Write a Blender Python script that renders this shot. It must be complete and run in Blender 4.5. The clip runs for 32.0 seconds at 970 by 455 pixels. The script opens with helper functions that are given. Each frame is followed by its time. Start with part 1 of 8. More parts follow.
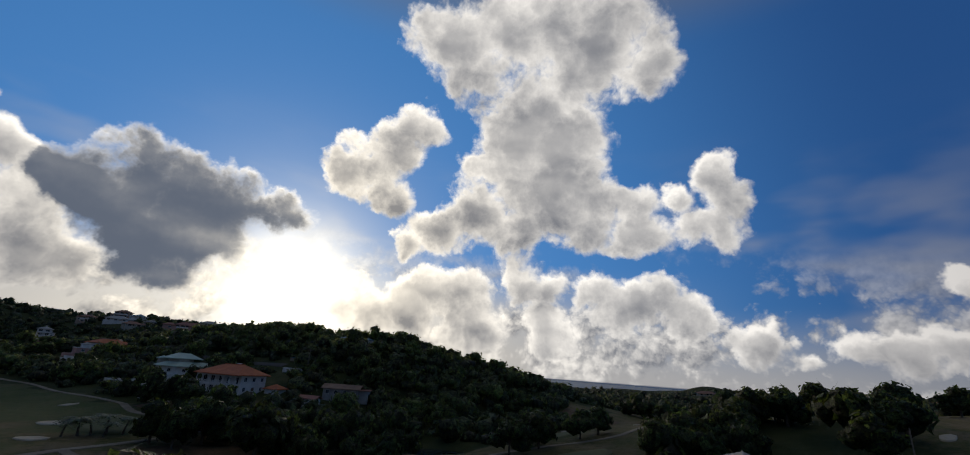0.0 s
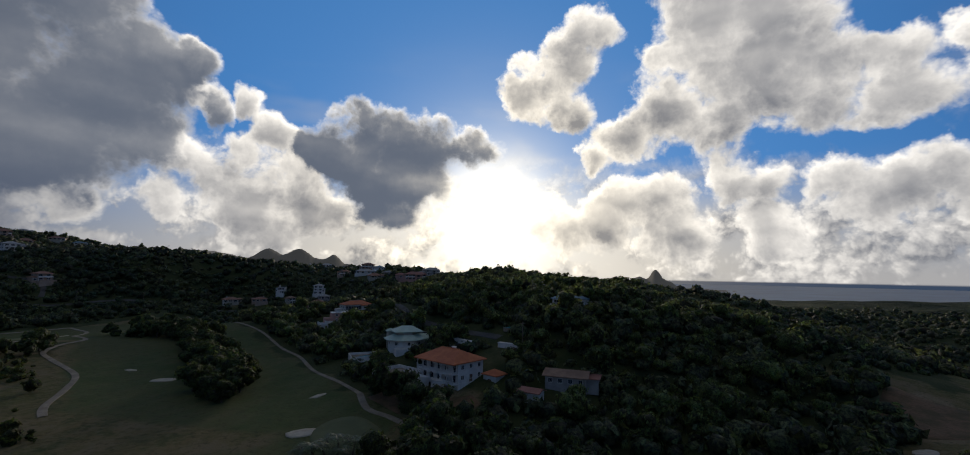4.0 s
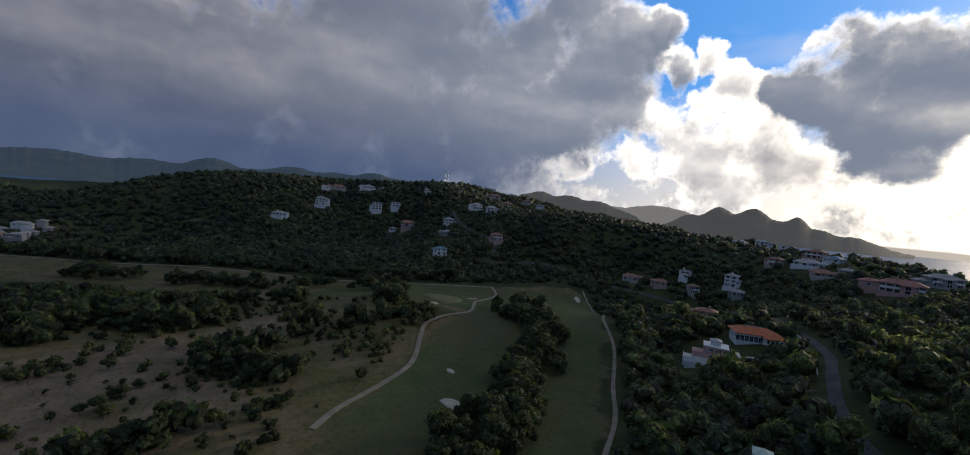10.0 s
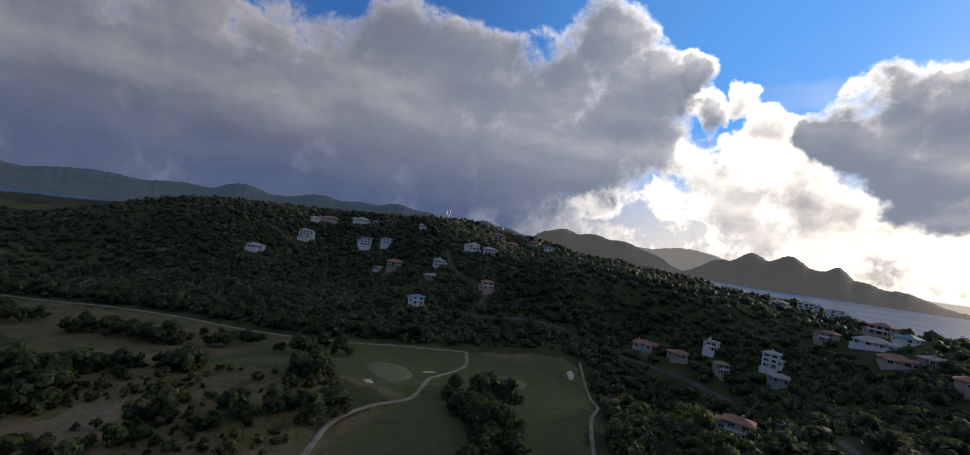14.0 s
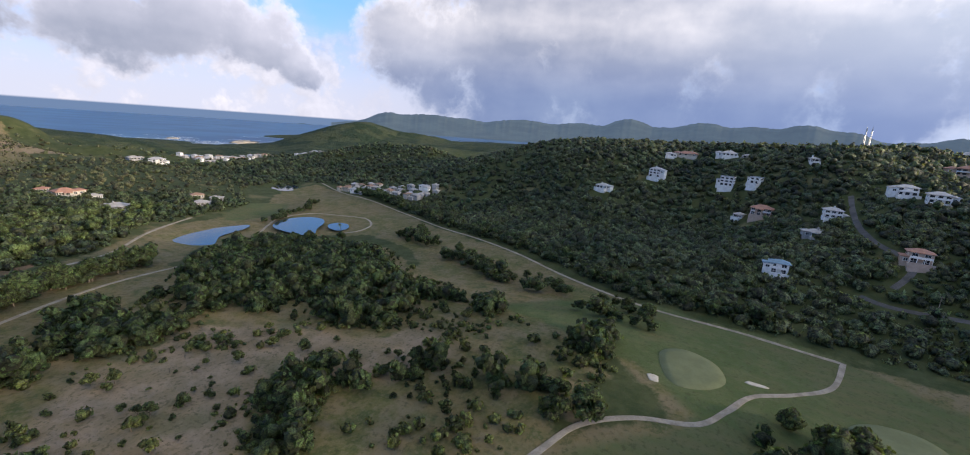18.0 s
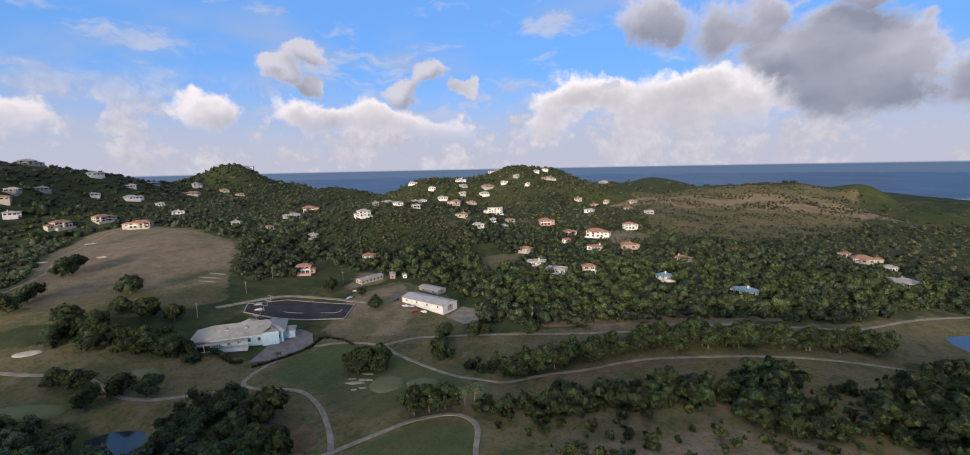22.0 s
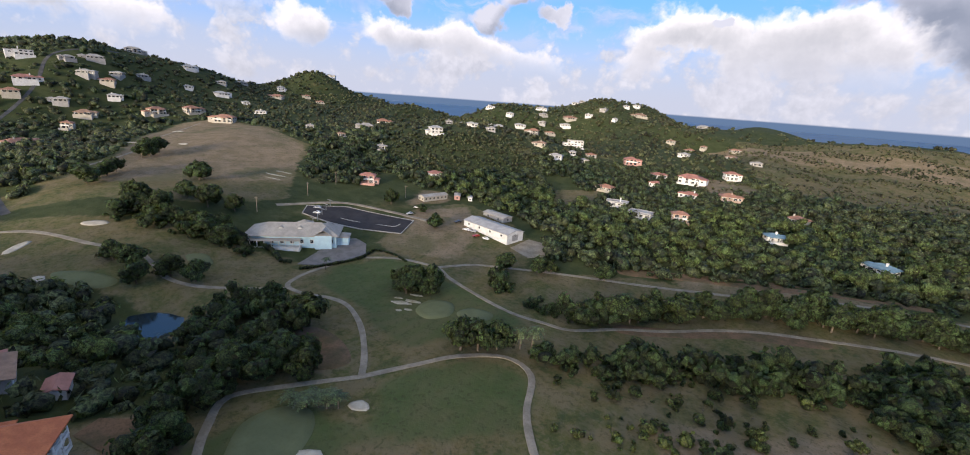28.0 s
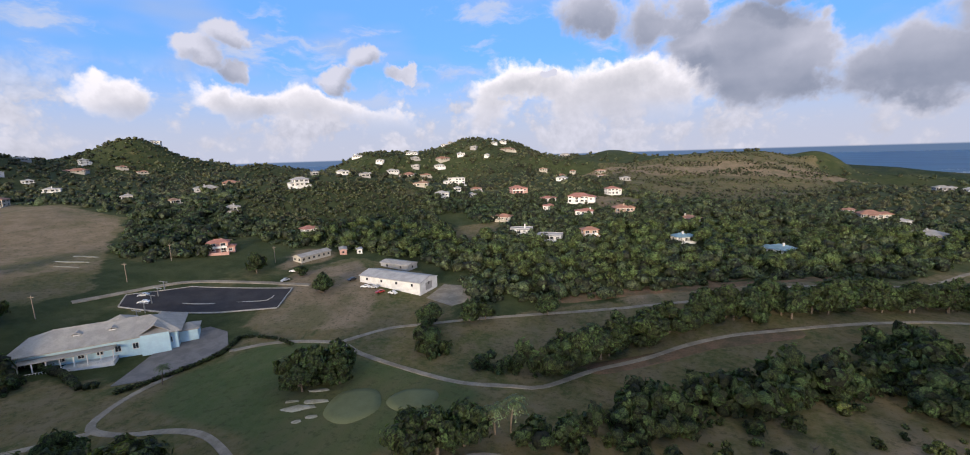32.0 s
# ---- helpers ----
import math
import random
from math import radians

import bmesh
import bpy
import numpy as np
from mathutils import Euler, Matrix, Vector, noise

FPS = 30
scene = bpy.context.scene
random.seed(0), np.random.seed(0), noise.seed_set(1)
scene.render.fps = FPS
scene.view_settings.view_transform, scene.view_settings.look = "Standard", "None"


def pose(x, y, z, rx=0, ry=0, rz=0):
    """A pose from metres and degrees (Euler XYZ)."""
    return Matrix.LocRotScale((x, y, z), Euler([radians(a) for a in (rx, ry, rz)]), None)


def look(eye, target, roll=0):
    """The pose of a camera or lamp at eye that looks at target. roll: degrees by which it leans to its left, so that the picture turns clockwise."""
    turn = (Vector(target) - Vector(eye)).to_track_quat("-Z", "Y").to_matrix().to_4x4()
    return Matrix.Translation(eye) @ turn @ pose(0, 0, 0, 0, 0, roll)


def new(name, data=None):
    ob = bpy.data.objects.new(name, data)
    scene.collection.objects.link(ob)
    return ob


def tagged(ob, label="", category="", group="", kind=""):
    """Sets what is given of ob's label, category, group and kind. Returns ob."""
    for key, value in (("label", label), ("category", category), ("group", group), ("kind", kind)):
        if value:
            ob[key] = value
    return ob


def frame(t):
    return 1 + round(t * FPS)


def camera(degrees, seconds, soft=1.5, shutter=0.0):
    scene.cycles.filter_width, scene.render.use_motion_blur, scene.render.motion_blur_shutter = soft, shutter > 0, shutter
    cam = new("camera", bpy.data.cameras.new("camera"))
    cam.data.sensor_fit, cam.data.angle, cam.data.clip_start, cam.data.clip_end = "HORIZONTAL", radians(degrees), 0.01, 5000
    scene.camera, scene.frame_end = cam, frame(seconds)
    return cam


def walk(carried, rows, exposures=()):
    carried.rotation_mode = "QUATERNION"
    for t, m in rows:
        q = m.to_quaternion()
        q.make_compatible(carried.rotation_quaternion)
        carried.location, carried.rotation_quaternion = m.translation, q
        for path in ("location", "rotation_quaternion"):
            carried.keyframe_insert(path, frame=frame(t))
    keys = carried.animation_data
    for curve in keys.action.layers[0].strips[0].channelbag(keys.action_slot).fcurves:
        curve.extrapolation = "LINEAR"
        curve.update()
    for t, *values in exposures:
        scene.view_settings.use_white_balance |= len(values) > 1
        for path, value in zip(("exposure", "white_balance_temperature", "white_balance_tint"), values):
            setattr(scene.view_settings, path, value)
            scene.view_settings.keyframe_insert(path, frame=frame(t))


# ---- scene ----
cam = camera(96.0, 32.0, soft=1.0)
PATH = [
    (0.0, pose(-6.05, -46.14, 22.17, 108.19, -4.13, -14.20)),
    (0.5, pose(-8.73, -41.23, 23.79, 103.34, -4.02, -6.94)),
    (1.0, pose(-9.22, -37.41, 26.18, 100.81, -3.28, -0.35)),
    (1.5, pose(-9.16, -33.64, 28.95, 99.51, -2.60, 4.73)),
    (2.0, pose(-10.16, -29.61, 31.71, 97.91, -2.24, 6.86)),
    (2.5, pose(-10.42, -24.60, 34.61, 97.02, -1.81, 7.68)),
    (3.0, pose(-10.83, -19.72, 37.66, 97.11, -1.85, 8.48)),
    (3.5, pose(-11.43, -14.96, 40.08, 96.74, -1.33, 10.37)),
    (5.5, pose(-12.68, 10.75, 47.67, 94.03, 1.10, 18.66)),
    (6.0, pose(-13.14, 18.53, 49.08, 94.45, 1.89, 30.36)),
    (6.5, pose(-14.24, 26.52, 50.82, 95.64, -0.01, 40.09)),
    (7.0, pose(-15.90, 34.53, 53.24, 96.17, -1.34, 47.43)),
    (7.5, pose(-17.62, 41.02, 55.60, 94.25, -1.63, 53.63)),
    (8.0, pose(-19.67, 47.84, 57.59, 91.09, -1.40, 57.48)),
    (8.5, pose(-22.41, 54.97, 59.72, 89.31, -2.07, 58.85)),
    (9.0, pose(-25.10, 62.20, 61.18, 88.60, -2.93, 60.60)),
    (9.5, pose(-28.25, 69.09, 62.66, 87.43, -4.37, 64.42)),
    (10.0, pose(-31.75, 76.01, 64.75, 87.18, -5.34, 66.50)),
    (10.5, pose(-35.46, 82.73, 65.86, 87.09, -6.19, 67.51)),
    (11.0, pose(-39.75, 89.46, 66.56, 87.05, -7.08, 68.05)),
    (11.5, pose(-44.73, 97.27, 67.08, 87.05, -7.38, 68.20)),
    (12.0, pose(-50.44, 104.11, 68.02, 87.33, -7.48, 68.14)),
    (12.5, pose(-56.55, 109.75, 69.42, 89.03, -7.72, 67.73)),
    (13.0, pose(-62.52, 114.97, 71.13, 91.16, -7.96, 67.37)),
    (13.5, pose(-68.80, 119.94, 72.82, 91.79, -7.87, 67.53)),
    (15.5, pose(-89.12, 141.44, 83.80, 84.69, -7.07, 86.43)),
    (16.0, pose(-94.98, 145.12, 84.47, 83.21, -6.43, 91.54)),
    (16.5, pose(-101.02, 148.50, 84.97, 81.66, -5.80, 96.83)),
    (17.0, pose(-107.41, 151.76, 85.63, 80.04, -5.32, 102.62)),
    (17.5, pose(-113.57, 154.68, 85.98, 78.42, -4.81, 110.01)),
    (18.0, pose(-120.21, 157.50, 85.18, 77.09, -4.15, 117.46)),
    (18.5, pose(-127.68, 159.29, 84.43, 76.31, -3.79, 125.72)),
    (19.0, pose(-135.05, 160.75, 84.08, 76.33, -2.13, 136.49)),
    (19.5, pose(-144.25, 161.31, 84.74, 77.12, 2.00, 150.38)),
    (20.0, pose(-151.24, 161.22, 86.28, 78.58, 5.60, 164.00)),
    (20.5, pose(-157.16, 160.58, 88.68, 80.13, 7.56, 177.22)),
    (21.0, pose(-161.95, 159.68, 89.46, 81.94, 7.45, 189.18)),
    (21.5, pose(-165.63, 158.23, 90.68, 82.88, 4.51, 199.37)),
    (22.0, pose(-167.58, 156.34, 91.66, 82.10, 1.10, 207.68)),
    (22.5, pose(-169.35, 154.62, 93.41, 79.60, -0.69, 213.53)),
    (23.0, pose(-170.43, 153.15, 94.92, 74.92, -1.12, 218.85)),
    (23.5, pose(-170.70, 151.13, 95.51, 71.58, -1.84, 221.11)),
    (24.0, pose(-170.40, 149.10, 95.92, 70.55, -1.84, 221.72)),
    (24.5, pose(-169.45, 146.92, 95.45, 70.78, -1.64, 221.91)),
    (25.0, pose(-168.01, 144.77, 94.45, 71.11, -1.62, 221.94)),
    (25.5, pose(-166.09, 142.79, 93.05, 70.99, -1.95, 221.47)),
    (27.5, pose(-154.22, 134.33, 81.89, 71.31, -3.64, 218.95)),
    (28.0, pose(-150.24, 131.19, 78.63, 73.54, -4.01, 217.92)),
    (28.5, pose(-145.99, 128.40, 75.55, 75.64, -4.65, 216.25)),
    (29.0, pose(-142.07, 126.27, 73.61, 77.21, -4.82, 214.55)),
    (29.5, pose(-137.62, 123.03, 71.30, 78.55, -4.46, 213.24)),
    (30.0, pose(-133.32, 119.88, 69.22, 79.66, -3.52, 210.81)),
    (30.5, pose(-128.99, 116.48, 67.84, 80.15, -2.44, 207.57)),
    (31.0, pose(-124.48, 113.11, 66.49, 80.38, -1.54, 204.23)),
    (31.5, pose(-120.37, 109.26, 65.09, 80.52, 0.17, 201.64)),
    (32.0, pose(-116.44, 105.61, 63.52, 80.43, 1.74, 200.11)),
]
walk(cam, PATH, exposures=[(0.0, -1.42, 6500, 10), (3.0, -1.36, 6500, 10), (5.5, -1.30, 6550, 10), (9.0, -0.78, 6600, 11), (11.0, -0.50, 6650, 11), (12.0, -0.42, 6750, 13), (13.0, -0.55, 6750, 13), (16.0, 0.08, 6900, 12), (18.0, 0.98, 7000, 13), (20.0, 0.78, 7100, 14), (22.0, 0.42, 7000, 13), (24.0, 0.80, 6950, 13), (25.0, 0.80, 6950, 13), (28.0, 0.70, 6850, 12), (30.0, 0.54, 6750, 12), (32.0, 0.54, 6750, 12)])
# clouds: lists of puffs (bearing to the left of +y, height above the horizon, radius), in degrees
HEAVY_WEST = [
    (28.2, 19.7, 2.5), (28.9, 15.4, 3.3), (24.0, 16.1, 3.4), (19.4, 15.5, 3.0), (24.2, 11.2, 3.9), (19.3, 11.7, 2.8), (23.9, 7.2, 2.4), (32.4, 15.0, 2.1),
    (14.1, 16.3, 2.2),
]
HEAVY_NORTH = [
    (-6.8, 39.1, 4.1), (-16.7, 41.2, 5.2), (-26.8, 40.5, 5.2), (-33.8, 38.0, 2.9), (-18.0, 32.0, 4.5), (-23.9, 29.2, 3.9), (-15.9, 25.4, 4.5), (-21.6, 22.7, 5.1),
    (-26.2, 21.4, 3.6), (-2.2, 15.3, 1.6), (-6.6, 16.9, 2.5), (-11.7, 18.6, 3.5), (-17.9, 18.7, 3.5), (-25.5, 18.1, 3.0), (-33.0, 17.7, 2.7), (-38.5, 18.2, 2.6),
    (-42.5, 18.0, 2.3), (-42.8, 24.6, 2.2), (-44.0, 21.4, 2.5), (-37.0, 22.0, 1.6), (-32.7, 21.6, 1.7),
]
LOW_NORTH = [
    (-3.1, 30.1, 2.0), (-0.4, 26.8, 2.4), (3.0, 23.8, 2.7), (6.1, 21.5, 2.3), (0.1, 21.0, 2.4), (2.5, 6.9, 3.0), (-3.3, 6.6, 3.0), (-10.3, 9.1, 3.0),
    (-18.2, 11.1, 2.5), (-21.9, 10.2, 2.1), (-27.8, 9.6, 2.4), (-33.5, 9.2, 2.7), (-38.5, 7.7, 2.2), (-30.7, 7.5, 2.7), (-12.1, 4.6, 3.3), (-22.2, 4.8, 3.0),
    (-44.6, 5.1, 1.8), (-48.7, 3.5, 1.6), (-53.4, 5.2, 1.9), (-56.6, 3.6, 2.0), (-60.0, 4.5, 1.9), (-62.1, 11.4, 1.4), (-64.7, 8.9, 2.0),
]
LOW_WEST = [
    (40.5, 20.2, 1.5), (47.3, 23.3, 1.2), (45.2, 19.6, 1.5), (37.3, 16.4, 2.2), (40.9, 14.8, 2.4), (36.1, 11.3, 3.0), (40.3, 9.3, 2.9), (33.6, 7.4, 2.7),
    (37.5, 4.5, 2.7), (47.5, 13.2, 2.8), (43.5, 10.7, 2.9), (40.6, 7.4, 2.5), (36.1, 12.8, 2.8), (34.7, 8.8, 2.8), (31.1, 6.9, 2.7), (49.2, 7.5, 2.5),
    (55.6, 6.4, 2.3), (5.8, 7.3, 2.2), (1.7, 6.3, 3.2), (-3.4, 7.9, 2.6), (-7.7, 9.5, 2.6),
]
HEAVY_SOUTH = [
    (82.7, 21.0, 4.5), (74.7, 22.8, 3.0), (82.2, 14.4, 5.4), (72.3, 16.7, 5.8), (63.4, 18.7, 5.7), (56.7, 25.3, 3.0), (54.6, 18.6, 4.7), (49.6, 21.5, 2.4),
    (46.7, 22.7, 1.6), (44.3, 18.9, 1.4), (62.9, 12.4, 4.3), (75.1, 10.7, 4.7), (52.2, 13.4, 3.2), (120.2, 10.1, 5.8), (110.0, 12.0, 6.6), (97.5, 12.4, 6.9),
    (116.4, 3.9, 4.8), (100, 4.5, 6.5), (86, 5, 5.5), (110, 5, 6), (76, 5, 4.5), (66, 6, 4), (67, 12, 6.5), (56, 11, 4.5), (105.6, 16.9, 4.4), (86.3, 14.3, 5.9),
]
HEAVY_OVER = [
    (157.5, 7.0, 2.8), (151.0, 6.6, 3.3), (144.5, 7.5, 2.5), (140.6, 5.0, 1.9), (126.7, 9.2, 4.3), (113.4, 11.0, 5.2), (99.1, 11.5, 5.2), (85.1, 12.8, 5.7),
    (123.4, 3.1, 2.8), (109.3, 4.9, 3.1), (97.9, 5.3, 3.5), (84.6, 6.7, 3.5), (170.4, 9.7, 3.6), (165.6, 8.3, 3.0), (155.8, 7.1, 3.4), (150.0, 8.9, 3.3),
    (143.9, 8.2, 2.8), (179.8, 14.8, 3.0), (-171.7, 16.6, 2.6),
]
HEAVY_EAST = [
    (-145.7, 11.1, 1.8), (-141.4, 9.1, 1.8), (-132.0, 12.9, 1.9), (-131.5, 9.0, 1.4), (176.0, 11.1, 2.9), (170.7, 10.5, 3.1), (165.7, 9.8, 3.0), (179.6, 14.6, 2.0),
    (167.7, 15.1, 2.4), (-142.6, 9.8, 1.5), (-149.3, 9.7, 1.0), (-128.7, 10.8, 1.6), (-167.1, 8.9, 0.8), (-98.0, 8.6, 1.6),
]
BRIGHT_EAST = [
    (-177.6, 6.6, 3.8), (177.9, 7.8, 2.7), (-173.2, 6.1, 2.7), (-167.5, 6.6, 2.5), (-161.9, 7.4, 2.1), (-132.3, 5.5, 1.9), (-136.9, 5.4, 2.0),
    (-144.9, 5.3, 2.0), (-120.0, 6.2, 2.3), (-130.5, 5.7, 2.1), (-104.6, 5.3, 2.3), (-97.5, 6.1, 2.2), (-137.6, 5.5, 2.5),
    (-142.2, 5.2, 2.5), (-147.6, 4.5, 2.4), (-160.5, 4.4, 2.3), (-163.7, 7.9, 2.6), (-169.4, 6.8, 3.0), (-174.1, 8.0, 3.0), (-178.8, 9.2, 2.6),
    (179.5, 5.5, 2.6), (-173.2, 3.8, 3.0),
]
SUN_BEARING, SUN_HEIGHT = 10.5, 7.0


def toward(bearing, height):
    a, b = radians(bearing), radians(height)
    return Vector((-math.sin(a) * math.cos(b), math.cos(a) * math.cos(b), math.sin(b)))


class Nodes:
    """A small writer of node trees."""

    def __init__(self, tree):
        self.tree = tree

    def add(self, kind):
        return self.tree.nodes.new(kind)

    def link(self, a, b):
        self.tree.links.new(a, b)

    def put(self, socket, value):
        if isinstance(value, bpy.types.NodeSocket):
            self.link(value, socket)
        else:
            socket.default_value = value

    def math(self, op, a, b=0.0, c=0.0, clamp=False):
        n = self.add("ShaderNodeMath")
        n.operation, n.use_clamp = op, clamp
        for socket, value in zip(n.inputs, (a, b, c)):
            self.put(socket, value)
        return n.outputs[0]

    def vmath(self, op, a, b=(0, 0, 0)):
        n = self.add("ShaderNodeVectorMath")
        n.operation = op
        self.put(n.inputs[0], a), self.put(n.inputs[1], b)
        return n.outputs["Value"] if op in ("DOT_PRODUCT", "LENGTH") else n.outputs[0]

    def scaled(self, a, k):
        n = self.add("ShaderNodeVectorMath")
        n.operation = "SCALE"
        self.put(n.inputs[0], a), self.put(n.inputs["Scale"], k)
        return n.outputs[0]

    def noise(self, vector, scale, detail=4.0, rough=0.55, distortion=0.0):
        n = self.add("ShaderNodeTexNoise")
        if vector is not None:
            self.put(n.inputs["Vector"], vector)
        n.inputs["Scale"].default_value, n.inputs["Detail"].default_value = scale, detail
        n.inputs["Roughness"].default_value, n.inputs["Distortion"].default_value = rough, distortion
        return n.outputs["Fac"], n.outputs["Color"]

    def mix(self, fac, a, b):
        n = self.add("ShaderNodeMix")
        n.data_type = "RGBA"
        self.put(n.inputs[0], fac)
        for socket, value in ((n.inputs[6], a), (n.inputs[7], b)):
            self.put(socket, (*value, 1) if isinstance(value, tuple) and len(value) == 3 else value)
        return n.outputs[2]

    def step(self, x, lo, hi, a=0.0, b=1.0):
        n = self.add("ShaderNodeMapRange")
        n.interpolation_type = "SMOOTHSTEP"
        for socket, value in zip(n.inputs, (x, lo, hi, a, b)):
            self.put(socket, value)
        return n.outputs[0]


def make_world():
    world = bpy.data.worlds.new("sky")
    scene.world = world
    world.use_nodes = True
    world.node_tree.nodes.clear()
    g = Nodes(world.node_tree)
    way = g.add("ShaderNodeTexCoord").outputs["Generated"]
    sky = g.add("ShaderNodeTexSky")
    sky.sky_type, sky.sun_disc = "NISHITA", False
    sky.sun_elevation, sky.sun_rotation = radians(SUN_HEIGHT + 5), radians(-SUN_BEARING)
    sky.air_density, sky.dust_density, sky.ozone_density = 1.0, 0.4, 3.0
    height = g.add("ShaderNodeSeparateXYZ")
    g.link(way, height.inputs[0])
    up = height.outputs[2]
    # the bearing to the sun
    sunward = g.vmath("DOT_PRODUCT", way, tuple(toward(SUN_BEARING, SUN_HEIGHT)))
    toward_sun = g.math("MAXIMUM", sunward, 0.0)
    glow = g.math("POWER", toward_sun, 130.0)
    halo = g.math("POWER", toward_sun, 14.0)
    near_side = g.step(sunward, -0.1, 0.75)
    southward = g.step(g.vmath("DOT_PRODUCT", way, tuple(toward(95, 0))), 0.62, 0.98)
    # billows: the way is bent by noise before the puffs are looked up
    flat = g.vmath("MULTIPLY", way, (1.0, 1.0, 2.6))
    soft, softc = g.noise(flat, 4.0, 3.0, 0.5)
    big, bigc = g.noise(way, 3.2, 2.0, 0.5)
    mid, midc = g.noise(way, 9.0, 5.0, 0.58)
    bent = g.vmath("ADD", way, g.scaled(g.vmath("SUBTRACT", bigc, (0.5, 0.5, 0.5)), 0.10))
    bent = g.vmath("ADD", bent, g.scaled(g.vmath("SUBTRACT", midc, (0.5, 0.5, 0.5)), 0.115))
    bent = g.vmath("NORMALIZE", bent)
    lamp = (toward(SUN_BEARING, SUN_HEIGHT) * 0.6 + Vector((0, 0, 0.75))).normalized()
    aside = g.vmath("ADD", bent, tuple(lamp * 0.04))

    def field(puffs, at, flat=1.45, grow=1.42):
        most, squat = None, Vector((1.0, 1.0, flat))
        at = g.vmath("NORMALIZE", g.vmath("MULTIPLY", at, tuple(squat)))
        for bearing, rise, radius in puffs:
            near = g.vmath("DOT_PRODUCT", at, tuple((toward(bearing, rise) * squat).normalized()))
            rim = math.cos(radians(radius * grow))
            k = 1.0 / (1.0 - rim)
            d = g.math("MULTIPLY_ADD", near, k, -rim * k)
            most = d if most is None else g.math("SMOOTH_MAX", most, d, 0.5)
        return most

    def lumps(at, scale):
        n = g.add("ShaderNodeTexVoronoi")
        n.feature = "F1"
        n.inputs["Scale"].default_value, n.inputs["Detail"].default_value = scale, 3.0
        n.inputs["Roughness"].default_value, n.inputs["Lacunarity"].default_value = 0.58, 2.3
        g.link(at, n.inputs["Vector"])
        return g.math("SUBTRACT", 0.55, n.outputs["Distance"])

    wave = g.vmath("ADD", way, g.scaled(g.vmath("SUBTRACT", midc, (0.5, 0.5, 0.5)), 0.06))
    lump = lumps(wave, 14.0)
    lump_aside = lumps(g.vmath("ADD", wave, tuple(lamp * 0.012)), 14.0)
    mid_aside = g.noise(g.vmath("ADD", way, tuple(lamp * 0.022)), 9.0, 5.0, 0.58)[0]
    billow = g.math("SUBTRACT", mid, mid_aside)
    tufted = g.math("MULTIPLY_ADD", g.math("SUBTRACT", mid, 0.55), 1.45, g.math("MULTIPLY", lump, 0.34))

    def layer(puffs, wisps, spread, core, grow, wisp, fine, wide, bright):
        here, there = (g.math("ADD", g.math("MAXIMUM", field(puffs, v, 1.2, grow), field(wisps, v, 1.7, wisp)), tufted) for v in (bent, aside))
        cover = g.step(here, 0.0, spread)
        thin = g.step(here, core, 0.0)
        slope = g.math("SUBTRACT", g.math("MINIMUM", here, 2.5), g.math("MINIMUM", there, 2.5))
        rim = g.math("MULTIPLY_ADD", thin, 0.75, g.math("MULTIPLY", g.math("MAXIMUM", slope, -0.4), wide))
        bump = g.math("MULTIPLY", g.math("SUBTRACT", lump, lump_aside), g.math("MULTIPLY_ADD", thin, 1.3 * fine, 0.03))
        light = g.math("ADD", rim, g.math("MULTIPLY_ADD", billow, g.math("MULTIPLY_ADD", thin, 1.4 * fine, 0.3), bump))
        light = g.math("ADD", light, g.math("MULTIPLY_ADD", soft, 1.0, bright), clamp=True)
        return cover, light

    cover_h, light_h = layer(HEAVY_WEST + HEAVY_SOUTH + HEAVY_OVER, HEAVY_EAST, 0.50, 0.65, 2.0, 1.75, 0.45, 0.55, -0.32)
    cover_l, light_l = layer(LOW_WEST + LOW_NORTH + HEAVY_NORTH, BRIGHT_EAST, 0.46, 0.95, 1.75, 2.1, 0.5, 0.55, -0.40)
    # clear sky, paler towards the horizon
    haze = g.mix(near_side, (3.2, 3.7, 4.9), (8.8, 8.6, 8.5))
    haze = g.mix(southward, haze, (1.9, 2.5, 3.9))
    haze = g.mix(halo, haze, (24.0, 21.5, 17.0))
    clear = g.vmath("MULTIPLY", sky.outputs[0], (0.5, 0.85, 1.4))
    blue = g.mix(g.step(sunward, -0.5, 0.2), (1.4, 3.6, 7.9), (0.5, 2.1, 6.4))
    clear = g.mix(0.65, clear, g.mix(g.step(sunward, 0.3, 0.95), blue, (1.7, 6.0, 14.0)))
    # overhead, out of view, thin grey cloud is added to make the skylight less blue
    clear = g.mix(g.step(up, 0.62, 0.80), clear, (3.3, 3.3, 3.2))
    veil = g.math("MULTIPLY", g.step(soft, 0.46, 0.75), g.step(up, 0.5, 0.1, 0.0, 0.7))
    out = g.mix(veil, clear, haze)
    out = g.mix(g.step(up, 0.16, 0.0, 0.0, 0.95), out, haze)
    out = g.mix(g.math("MULTIPLY", g.step(sunward, 0.55, 0.95), g.step(up, 0.24, 0.10, 0.0, 0.85)), out, haze)
    out = g.mix(g.math("MULTIPLY", g.math("POWER", toward_sun, 30.0), 0.6), out, (15.0, 15.5, 16.5))
    out = g.mix(g.math("MULTIPLY", glow, 0.9), out, (38.0, 35.0, 29.0))
